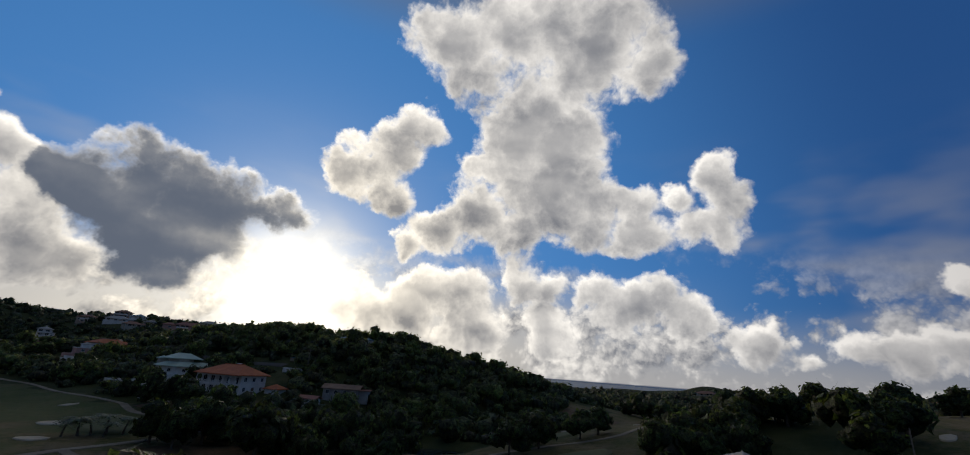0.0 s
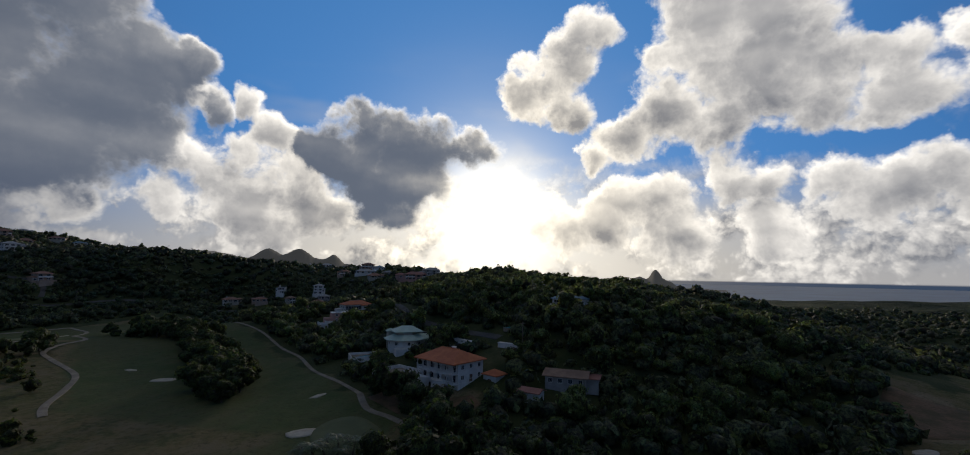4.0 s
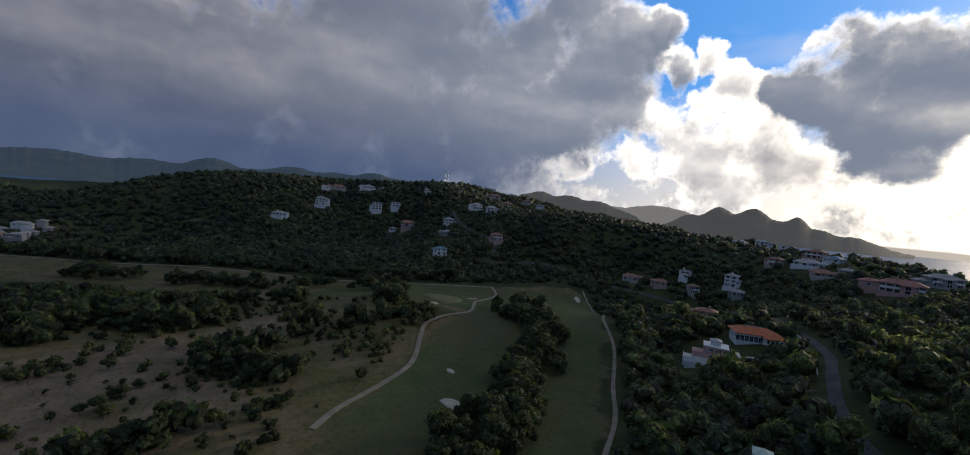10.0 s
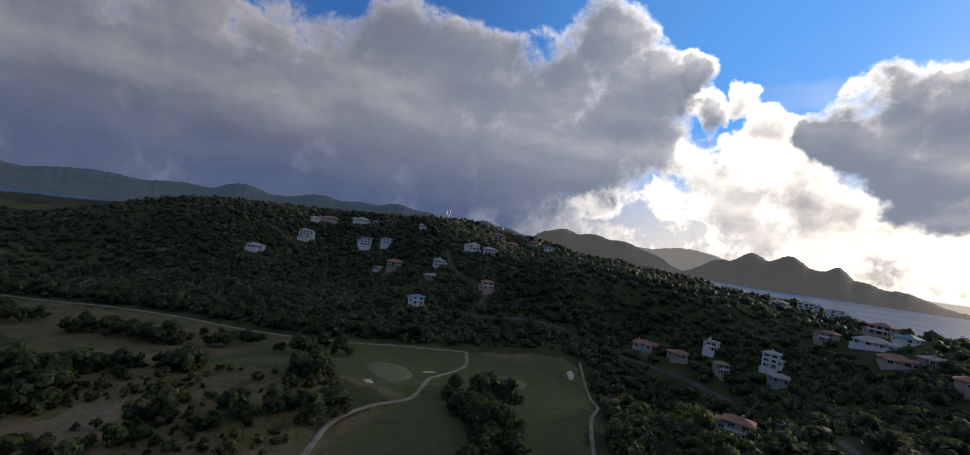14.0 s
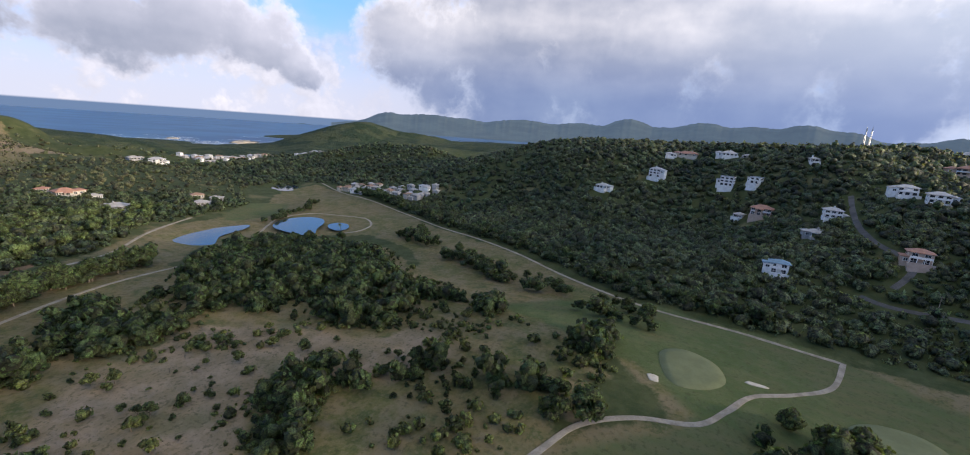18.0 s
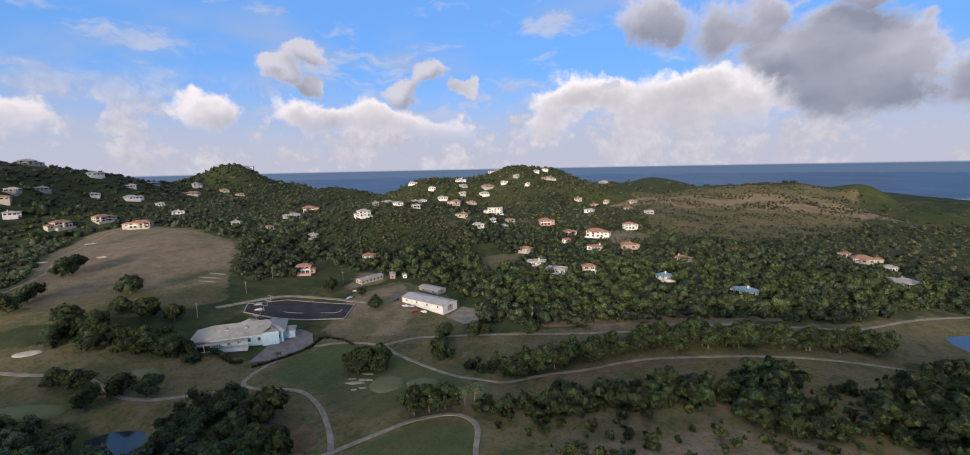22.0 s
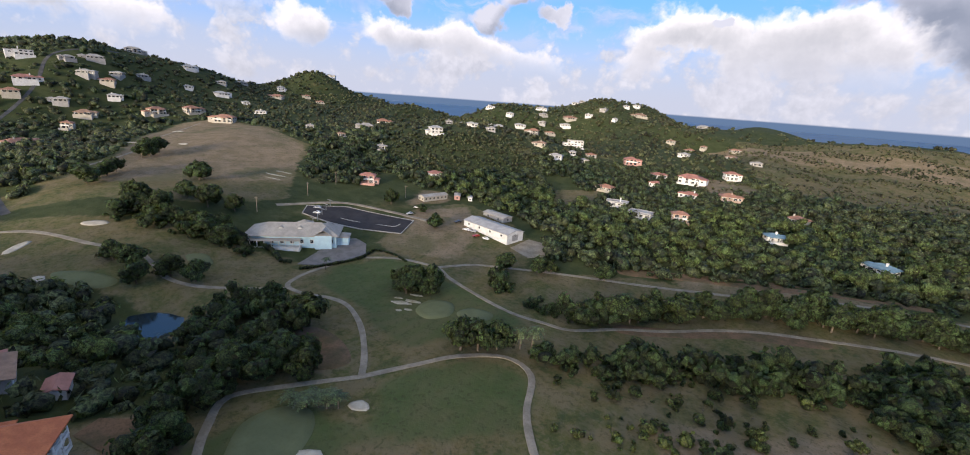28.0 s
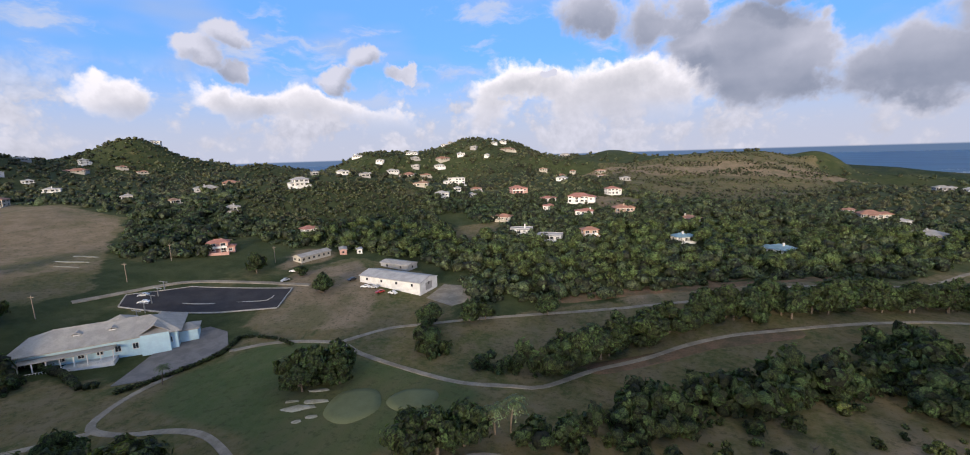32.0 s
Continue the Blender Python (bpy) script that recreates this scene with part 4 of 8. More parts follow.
make_surf()
for k, (x, y, r, tall) in enumerate(((-1010, -1150, 26, 9), (-1060, -1175, 14, 5), (-900, -1330, 12, 4), (-760, -1000, 8, 3))):
    rng = random.Random(k)
    bm = bmesh.new()
    bmesh.ops.create_icosphere(bm, subdivisions=3, radius=1.0)
    for v in bm.verts:
        v.co *= 1 + rng.uniform(-0.2, 0.2)
        v.co = Vector((v.co.x * r * 1.5, v.co.y * r, v.co.z * tall))
    ob = new("islet", finish(bm, "islet", STONE, True))
    ob.location = (x, y, SEA_LEVEL)
    tagged(ob, "dark rocky islet off the bay", "islet", kind="structure")

# ---- far hills, a hazy backdrop beyond the sea and the ridges ----
def far_hills(name, label, mat, base, away_m, low, crests, wide=1.5, soft=3.6):
    """A range of hills along the horizon: rounded crests (bearing to the left of +y, half-width, height in degrees), with spurs down to the sea."""
    x0, y0, z0 = base
    turns = np.arange(min(c[0] - 3 * c[1] for c in crests), max(c[0] + 3 * c[1] for c in crests), 0.16)
    top = np.full(len(turns), low)
    for bearing, half, rise in crests:
        top = np.maximum(top, low + (rise - low) * np.exp(-0.5 * ((turns - bearing) / (wide * half)) ** 2))
    blur = np.exp(-0.5 * (np.arange(-9, 10) / soft) ** 2)
    top = np.convolve(np.pad(top, 9, mode="edge"), blur / blur.sum(), "valid")
    top = top + 0.03 * np.sin(turns * 5.1 + 2 * np.sin(turns * 1.7)) + 0.015 * np.sin(turns * 13.7)
    rows = []
    for k, (share, back) in enumerate(((0.0, -0.16), (0.3, -0.11), (0.62, -0.06), (0.88, -0.02), (1.0, 0.0), (0.4, 0.06))):
        spur = 0.004 * np.sin(turns * 0.9 + k * 0.5)
        r = away_m * (1 + back + spur * (share < 0.95))
        z = SEA_LEVEL - 4 + (np.maximum(z0 + away_m * np.tan(np.radians(top)), SEA_LEVEL) - SEA_LEVEL + 4) * share
        rows.append(np.stack([x0 - r * np.sin(np.radians(turns)), y0 + r * np.cos(np.radians(turns)), z], 1))
    n = len(turns)
    quads = [(k * n + i + 1, k * n + i, (k + 1) * n + i, (k + 1) * n + i + 1) for k in range(len(rows) - 1) for i in range(n - 1)]
    mesh = bpy.data.meshes.new(name)
    mesh.from_pydata(np.concatenate(rows).tolist(), [], quads)
    mesh.materials.append(mat)
    mesh.polygons.foreach_set("use_smooth", [True] * len(mesh.polygons))
    tagged(new(name, mesh), label, "hills", kind="structure")


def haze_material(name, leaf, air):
    """Distant woods behind kilometres of lit air; that haze is put in as emission."""
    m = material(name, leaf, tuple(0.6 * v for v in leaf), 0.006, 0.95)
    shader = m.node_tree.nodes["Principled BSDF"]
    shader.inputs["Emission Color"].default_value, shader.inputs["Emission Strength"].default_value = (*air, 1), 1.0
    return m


# the second colour is the painted haze, glowing on the hills themselves
HAZE_BLUE = haze_material("far_hills_blue_haze", (0.030, 0.040, 0.030), (0.034, 0.054, 0.088))
HAZE_PALE = haze_material("far_hills_pale_haze", (0.040, 0.045, 0.040), (0.26, 0.25, 0.24))
HAZE_WARM = haze_material("far_hills_warm_haze", (0.030, 0.035, 0.028), (0.085, 0.085, 0.085))
VIEW = (-90, 135, 75)
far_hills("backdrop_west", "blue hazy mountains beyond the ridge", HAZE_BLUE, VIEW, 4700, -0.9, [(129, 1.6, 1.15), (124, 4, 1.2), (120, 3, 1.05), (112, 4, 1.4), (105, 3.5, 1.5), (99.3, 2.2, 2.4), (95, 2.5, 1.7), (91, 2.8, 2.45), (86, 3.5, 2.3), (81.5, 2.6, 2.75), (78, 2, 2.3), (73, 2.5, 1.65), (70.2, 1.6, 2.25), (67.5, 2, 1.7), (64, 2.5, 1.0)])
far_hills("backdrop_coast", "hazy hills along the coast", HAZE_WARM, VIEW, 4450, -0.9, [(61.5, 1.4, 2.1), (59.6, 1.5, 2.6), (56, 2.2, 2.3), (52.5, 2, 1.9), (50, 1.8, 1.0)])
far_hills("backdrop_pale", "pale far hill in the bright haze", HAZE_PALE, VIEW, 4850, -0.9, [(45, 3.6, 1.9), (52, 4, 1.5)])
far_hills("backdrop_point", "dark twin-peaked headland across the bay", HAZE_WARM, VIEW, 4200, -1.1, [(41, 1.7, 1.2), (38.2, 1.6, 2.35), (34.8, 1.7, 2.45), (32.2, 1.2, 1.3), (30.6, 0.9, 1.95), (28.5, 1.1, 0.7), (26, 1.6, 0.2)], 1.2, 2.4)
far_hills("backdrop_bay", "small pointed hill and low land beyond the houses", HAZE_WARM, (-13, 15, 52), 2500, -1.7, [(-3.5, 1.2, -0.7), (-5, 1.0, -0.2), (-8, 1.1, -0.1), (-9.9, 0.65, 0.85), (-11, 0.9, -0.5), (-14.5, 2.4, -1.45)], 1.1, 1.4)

# ---- paths, roads ----
CART_PATHS = [
    [(-78, 122), (-70, 111), (-62, 107), (-54, 102), (-46, 94), (-52, 81), (-62, 66)],
    [(-62, 66), (-58, 62), (-49, 55), (-36, 47), (-22, 42), (-12, 43), (-2, 48), (8, 49), (13, 43), (16, 34), (17, 22)],
    [(6, 50), (14, 60), (28, 74), (42, 80), (56, 80), (69, 82), (85, 93), (116, 109), (136, 134), (133, 156), (123, 175)],
    [(-62, 66), (-69, 51), (-75, 39), (-86, 29), (-97, 32), (-105, 47), (-112, 56), (-121, 65)],
    [(14, 6), (2, -4), (-18, -10), (-30, -6), (-50, -2), (-68, 0), (-82, -3), (-91, -6), (-103, -22), (-117, -35), (-131, -49), (-146, -59), (-161, -65)],
    [(-161, -65), (-183, -74), (-215, -86), (-245, -94), (-270, -102), (-292, -108), (-315, -130), (-338, -152), (-356, -168), (-366, -176)],
    [(-18, -10), (-27, -26), (-39, -36), (-56, -49), (-76, -61), (-95, -70), (-118, -80), (-148, -93), (-180, -116), (-216, -136), (-243, -153), (-280, -190), (-330, -225)],
    [(-540, -300), (-511, -211), (-484, -134), (-440, -45), (-418, 4), (-395, 50), (-367, 93), (-341, 140), (-335, 184), (-328, 216)],
    [(-148, 84), (-158, 91), (-172, 106), (-188, 120), (-213, 130), (-229, 137), (-240, 150), (-247, 166), (-260, 174), (-276, 182), (-288, 195), (-304, 209), (-328, 217)],
    [(-309, 286), (-259, 263), (-238, 250), (-216, 231), (-181, 209), (-150, 183), (-130, 167), (-109, 145), (-91, 132), (-78, 122)],
    [(-366, -176), (-388, -190), (-420, -188), (-432, -160), (-436, -130), (-420, -108), (-400, -104), (-385, -112)],
    [(214, 66), (232, 48), (258, 30), (300, 12), (340, -20), (380, -50), (405, -70)],
]
for k, line in enumerate(CART_PATHS):
    ribbon("cart_path", line, 1.4 if k == 9 else 1.9, PATH_GREY, "pale concrete golf cart path across the grass", "path")
ROADS = [
    [(-175, 305), (-157, 290), (-138, 274), (-122, 255), (-108, 230), (-92, 205), (-70, 185), (-40, 160)],
    [(-540, 255), (-512, 252), (-472, 249), (-446, 252), (-425, 262), (-405, 250)],
    [(-395, 235), (-389, 245), (-382, 275), (-363, 300), (-344, 312), (-324, 323), (-305, 336), (-280, 348), (-255, 352)],
    [(150, 110), (200, 110), (260, 110), (330, 90), (400, 105), (460, 80), (520, 40), (580, 10), (620, -60)],
]
for line in ROADS:
    ribbon("road", line, 3.2, ROAD_GREY, "narrow worn asphalt estate road", "road")

# reddish earth laid bare along the banks
for k, rim in enumerate(SOIL_BANKS):
    wob = random.Random(k)
    patch("soil_bank", [(x + wob.uniform(-1.5, 1.5), y + wob.uniform(-1.5, 1.5)) for x, y in rim], SOIL, "reddish bare earth bank beside the grass", "soil", 0.06, 0.0)

# ---- greens and bunkers ----
GREENS = [
    [(-64, 102), (-58, 96), (-58, 88), (-64, 83), (-71, 86), (-76, 94), (-75, 102), (-70, 105)],
    [(-54, 16), (-56, 9), (-64, 7), (-66, 13), (-60, 19)],
    [(-42, 26), (-40, 16), (-48, 12), (-54, 20), (-50, 28)],
    [(68, 108), (62, 99), (50, 93), (47, 98), (56, 107)],
    [(56, 68), (54, 61), (44, 62), (43, 68)],
    [(-289, 152), (-299, 160), (-294, 171), (-280, 174), (-269, 167), (-268, 157)],
    [(-273, 207), (-283, 215), (-283, 227), (-272, 231), (-262, 220)],
    [(-300, -130), (-318, -138), (-330, -128), (-318, -116)],
]
for rim in GREENS:
    patch("putting_green", rim, GREEN, "close-mown pale green putting surface on the turf", "putting green", 0.18, 0.35)


def bunker(x, y, rx, ry, turn, seed):
    rng = random.Random(seed)
    pts = []
    for k in range(9):
        a = 2 * math.pi * k / 9
        r = 1 + rng.uniform(-0.18, 0.18)
        u, v = rx * r * math.cos(a), ry * r * math.sin(a)
        pts.append((x + u * math.cos(turn) - v * math.sin(turn), y + u * math.sin(turn) + v * math.cos(turn)))
    patch("sand_bunker", pts, SAND, "pale sand bunker cut into the turf", "bunker", 0.2, -0.05)


for k, (x, y, rx, ry, turn) in enumerate([
    (-78, 92, 3.8, 2.6, 0.6), (-72, 74, 3.0, 1.9, 0.2), (99, 113, 5, 2.2, 2.2), (66, 112, 2.8, 2.0, 0.3), (104, 87, 6, 2.4, 0.9), (-154, 124, 3.6, 2.6, 0.5),
    (-178, 132, 2.2, 1.2, 0.1), (-293, 270, 7, 2.2, 2.6), (-266, 152, 2.6, 1.9, 0.2), (-287, 184, 4, 1.3, 1.7), (124, 34, 4, 1.6, 0.4), (352, -30, 6, 3.0, 0.4),
    (300, 20, 4, 2.0, 0.6), (268, -6, 5, 2.6, 0.2), (-356, -112, 5, 2.0, 0.5), (-90, 118, 2.6, 1.0, 1.2),
]):
    bunker(x, y, rx, ry, turn, k)
# weathered rock showing through the turf
for k, (x, y, rx, ry) in enumerate([(-34, 26, 4.2, 1.3), (-36, 22, 3.0, 1.0), (-33, 17, 2.4, 1.0), (-40, 28, 1.4, 0.8), (-38, 31, 1.0, 0.7), (-30, 24, 1.8, 0.6), (150, -22, 7, 0.9), (156, -30, 6, 0.8), (144, -16, 5, 0.8)]):
    rng = random.Random(k + 50)
    patch("bare_ground", [(x + rx * rng.uniform(0.7, 1.2) * math.cos(a) - 0.4 * ry * math.sin(a), y + ry * rng.uniform(0.6, 1.3) * math.sin(a) + 0.5 * rx * math.cos(a)) for a in np.linspace(0, 5.6, 9)], CHALK, "chalky bare rock worn through the turf", "rock", 0.1, 0.05)

# ---- houses ----
def hip_roof(w, d, rise, over=0.7, thick=0.28, ridge=None):
    """A hipped roof with eaves, its thickness and ridge caps."""
    bm = bmesh.new()
    hx, hy = w / 2 + over, d / 2 + over
    r = max(hx - hy, 0.0) if ridge is None else ridge
    low = [bm.verts.new(p) for p in ((-hx, -hy, -thick), (hx, -hy, -thick), (hx, hy, -thick), (-hx, hy, -thick))]
    rim = [bm.verts.new(p) for p in ((-hx, -hy, 0), (hx, -hy, 0), (hx, hy, 0), (-hx, hy, 0))]
    bm.faces.new(low[::-1])
    for i in range(4):
        bm.faces.new((low[i], low[(i + 1) % 4], rim[(i + 1) % 4], rim[i]))
    if r > 0.3:
        a, b = bm.verts.new((-r, 0, rise)), bm.verts.new((r, 0, rise))
        bm.faces.new((rim[0], rim[1], b, a))
        bm.faces.new((rim[2], rim[3], a, b))
        bm.faces.new((rim[1], rim[2], b))
        bm.faces.new((rim[3], rim[0], a))
        box(bm, -r, -0.14, rise - 0.06, r, 0.14, rise + 0.12)
    else:
        top = bm.verts.new((0, 0, rise))
        for i in range(4):
            bm.faces.new((rim[i], rim[(i + 1) % 4], top))
    return bm


def gable_roof(w, d, rise, over=0.5, thick=0.22):
    bm = bmesh.new()
    hx, hy = w / 2 + over, d / 2 + over
    rows = []
    for x in (-hx, hx):
        rows.append([bm.verts.new(p) for p in ((x, -hy, 0), (x, 0, rise), (x, hy, 0), (x, hy, -thick), (x, 0, rise - thick), (x, -hy, -thick))])
    a, b = rows
    for i in range(6):
        bm.faces.new((a[i], a[(i + 1) % 6], b[(i + 1) % 6], b[i]))
    bm.faces.new(a)
    bm.faces.new(b[::-1])
    bmesh.ops.recalc_face_normals(bm, faces=bm.faces)
    return bm


def window_meshes():
    pane = finish(boxes((-0.55, -0.04, -0.6, 0.55, 0.02, 0.6)), "pane", PANE)
    frame = finish(boxes((-0.66, -0.07, 0.6, 0.66, 0.03, 0.72), (-0.70, -0.14, -0.74, 0.70, 0.03, -0.6), (-0.66, -0.07, -0.6, -0.55, 0.03, 0.6), (0.55, -0.07, -0.6, 0.66, 0.03, 0.6), (-0.035, -0.06, -0.6, 0.035, 0.0, 0.6)), "frame", TRIM)
    return pane, frame


WIN_PANE, WIN_FRAME = window_meshes()
DOOR_LEAF = finish(boxes((-0.5, -0.06, 0.0, 0.5, 0.03, 2.05), (-0.62, -0.09, 0.0, -0.5, 0.03, 2.17), (0.5, -0.09, 0.0, 0.62, 0.03, 2.17), (-0.5, -0.09, 2.05, 0.5, 0.03, 2.17), (0.34, -0.12, 0.95, 0.42, -0.06, 1.1)), "door", DOOR)


def add_windows(house, w, d, floors, storey, base, rng, wide=1.0, sides=4, framed=True, first=0):
    """Windows on each face, storey by storey, and one door."""
    for f in range(floors):
        z = base + f * storey + 1.55
        for face, (length, off, turn) in enumerate(((w, d / 2, 0), (w, d / 2, 180), (d, w / 2, 90), (d, w / 2, 270))[:sides]):
            if face < first:
                continue
            count = max(1, int(length / 3.6))
            for k in range(count):
                u = (k + 0.5) / count * length - length / 2
                if f == 0 and face == 0 and k == count // 2:
                    part("door", DOOR_LEAF, None, house, "dark wooden entrance door", pose(u, -off, base, 0, 0, 0))
                    continue
                a = radians(turn)
                m = Matrix.Rotation(a, 4, "Z") @ Matrix.Translation((u, -off, z)) @ Matrix.Diagonal((wide * rng.choice((0.9, 1.15, 1.4)), 1, rng.choice((0.9, 1.0, 1.15)), 1))
                pane = part("window", WIN_PANE, None, house, "", m)
                if framed:
                    part("frame", WIN_FRAME, None, pane)


STYLES = {
    "w": (WHITE, WHITE_ROOF, "hip", "white rendered villa with pale hipped roof"),
    "o": (CREAM, TERRACOTTA, "hip", "cream villa with orange tiled hipped roof"),
    "p": (PEACH, TERRACOTTA, "hip", "peach rendered villa with orange tiled roof"),
    "r": (WHITE, RED_TILE, "hip", "white villa with red tiled hipped roof"),
    "g": (GREYWALL, GREY_ROOF, "hip", "grey rendered house with grey roof"),
    "b": (CREAM, BROWN_TILE, "hip", "cream house with weathered brown roof"),
    "t": (WHITE, BLUE_ROOF, "hip", "white house with blue metal roof"),
    "f": (WHITE, WHITE_ROOF, "flat", "white flat-roofed modern villa"),
    "k": (PINK, RED_TILE, "hip", "pink rendered villa with red roof"),
}


GLASS_DOOR = finish(boxes((-1.15, -0.04, 0.0, 1.15, 0.02, 2.2)), "glass_door", PANE)
GLASS_FRAME = finish(boxes((-1.27, -0.08, 0.0, -1.15, 0.03, 2.32), (1.15, -0.08, 0.0, 1.27, 0.03, 2.32), (-1.15, -0.08, 2.2, 1.15, 0.03, 2.32), (-0.05, -0.06, 0.0, 0.05, 0.0, 2.2)), "frame", TRIM)


def house(x, y, w, d, floors, turn, style, grow=0.84, more="among trees on the hillside"):
    """A villa: walls on a plinth, roofs, windows; glass doors and balconies or a verandah towards the valley."""
    wall, roof, shape, text = STYLES[style]
    rng = random.Random(int(x * 13 + y * 7))
    w, d = w * grow, d * (0.4 + 0.6 * grow)
    a = radians(turn)
    if -math.sin(a) * (-150 - x) + math.cos(a) * (60 - y) < 0:
        turn += 180
    storey = 2.8
    c, s = abs(math.cos(radians(turn))), abs(math.sin(radians(turn)))
    gx, gy = np.meshgrid(np.linspace(-0.5, 0.5, 3) * (w * c + d * s), np.linspace(-0.5, 0.5, 3) * (w * s + d * c))
    spread = heights(x + gx.ravel(), y + gy.ravel())
    z = float(spread.mean()) + 0.1
    deep = z - float(spread.min()) + 0.8
    ob = thing("house", pose(x, y, z, 0, 0, turn), text + " " + more, "house")
    h = floors * storey
    bm = boxes((-w / 2, -d / 2, 0, w / 2, d / 2, h), (-w / 2 - 0.12, -d / 2 - 0.12, -deep, w / 2 + 0.12, d / 2 + 0.12, 0.05))
    if floors > 1:
        box(bm, -w / 2 - 0.06, -d / 2 - 0.06, storey - 0.12, w / 2 + 0.06, d / 2 + 0.06, storey + 0.08)
    part("wall", bm, wall, ob)
    # a lower wing to one side and a bay towards the valley
    side = rng.choice((-1, 1))
    ww, wd, wh = w * rng.uniform(0.35, 0.5), d * rng.uniform(0.6, 0.8), max(3.0, h - rng.choice((0.6, 3.0)))
    wx = side * (w / 2 + ww / 2 - 1.2)
    part("wing_wall", boxes((wx - ww / 2, -wd / 2, -deep, wx + ww / 2, wd / 2 + 0.9, wh - 0.2)), wall, ob)
    bay = rng.uniform(-0.25, 0.05) * w * side
    if shape == "hip":
        part("roof", hip_roof(w, d, min(w, d) * 0.25, 0.9), roof, ob, at=pose(0, 0, h + 0.12))
        part("wing_roof", hip_roof(ww, wd + 0.9, min(ww, wd) * 0.25, 0.7), roof, ob, at=pose(wx, 0.45, wh - 0.05))
        if w > 13:
            bw = w * 0.34
            part("bay_wall", boxes((bay - bw / 2, d / 2, -deep, bay + bw / 2, d / 2 + 3.2, h - 0.5)), wall, ob)
            part("bay_roof", hip_roof(bw, 6.4, bw * 0.24, 0.6, ridge=0), roof, ob, at=pose(bay, d / 2 + 0.6, h - 0.35))
    else:
        for name, x0, y0, x1, y1, top in (("roof", -w / 2, -d / 2, w / 2, d / 2, h), ("wing_roof", wx - ww / 2, -wd / 2, wx + ww / 2, wd / 2 + 0.9, wh - 0.2)):
            part(name, boxes((x0 - 0.3, y0 - 0.3, top, x1 + 0.3, y1 + 0.3, top + 0.25), (x0 - 0.3, y0 - 0.3, top + 0.25, x1 + 0.3, y0, top + 0.7), (x0 - 0.3, y1, top + 0.25, x1 + 0.3, y1 + 0.3, top + 0.7), (x0 - 0.3, y0, top + 0.25, x0, y1, top + 0.7), (x1, y0, top + 0.25, x1 + 0.3, y1, top + 0.7)), roof, ob)
    close = math.hypot(x + 150, y - 60) < 420
    add_windows(ob, w, d, floors, storey, 0.0, rng, 1.3, 4, close, 0 if close else 2)
    count = max(2, int(w / 3.4))
    for f in range(floors):
        for k in range(count):
            u = (k + 0.5) / count * w - w / 2
            if shape == "hip" and w > 13 and abs(u - bay) < w * 0.2:
                pane = part("glass_door", GLASS_DOOR, None, ob, "", pose(bay, d / 2 + 3.22, f * storey + 0.1, 0, 0, 180))
                if close:
                    part("frame", GLASS_FRAME, None, pane)
            elif k % 2 == 0 or rng.random() < 0.7:
                pane = part("glass_door", GLASS_DOOR, None, ob, "", pose(u, d / 2 + 0.06, f * storey + 0.1, 0, 0, 180))
                if close:
                    part("frame", GLASS_FRAME, None, pane)
    pane = part("window", WIN_PANE, None, ob, "", pose(wx, wd / 2 + 0.92, wh - 1.9, 0, 0, 180) @ Matrix.Diagonal((1.6, 1, 1.1, 1)))
    part("frame", WIN_FRAME, None, pane)
    # balconies or a verandah, with posts, rail and terrace
    for f in range(1, floors):
        zb = storey * f
        bm = boxes((-w * 0.46, d / 2, zb - 0.18, w * 0.46, d / 2 + 2.1, zb + 0.04), (-w * 0.46, d / 2 + 2.0, zb + 0.85, w * 0.46, d / 2 + 2.1, zb + 0.98), (-w * 0.46, d / 2 + 2.02, zb, w * 0.46, d / 2 + 2.08, zb + 0.9))
        for k in range(2 + 2 * close):
            u = -w * 0.46 + 0.14 + k * (w * 0.92 - 0.28) / (1 + 2 * close)
            part("post", boxes((u - 0.13, d / 2 + 1.86, zb - storey - deep * (f == 1), u + 0.13, d / 2 + 2.12, zb + 0.9)), TRIM, ob)
        part("balcony", bm, TRIM, ob, "white balcony on posts")
    if floors == 1:
        part("beam", boxes((-w * 0.45, d / 2 + 2.2, 2.3, w * 0.45, d / 2 + 2.45, 2.6)), TRIM, ob)
        for k in range(2 + 2 * close):
            u = -w * 0.45 + 0.14 + k * (w * 0.9 - 0.28) / (1 + 2 * close)
            part("post", boxes((u - 0.13, d / 2 + 2.2, -deep, u + 0.13, d / 2 + 2.44, 2.3)), TRIM, ob)
        bm = boxes((-w * 0.47, d / 2, 2.6, w * 0.47, d / 2 + 2.7, 2.75))
        part("verandah_roof", bm, roof, ob)
    part("terrace", boxes((-w * 0.55, d / 2, -deep - 0.6, w * 0.5, d / 2 + 5.0, -0.06), (-w * 0.55, d / 2 + 4.8, -0.06, w * 0.5, d / 2 + 5.0, 0.75)), wall, ob)
    if rng.random() < 0.35:
        u = w * rng.uniform(-0.3, 0.3)
        part("chimney", boxes((u - 0.45, d * 0.18 - 0.4, h, u + 0.45, d * 0.18 + 0.4, h + min(w, d) * 0.26 + 0.9), (u - 0.55, d * 0.18 - 0.5, h + min(w, d) * 0.26 + 0.9, u + 0.55, d * 0.18 + 0.5, h + min(w, d) * 0.26 + 1.1)), wall, ob)
    return ob


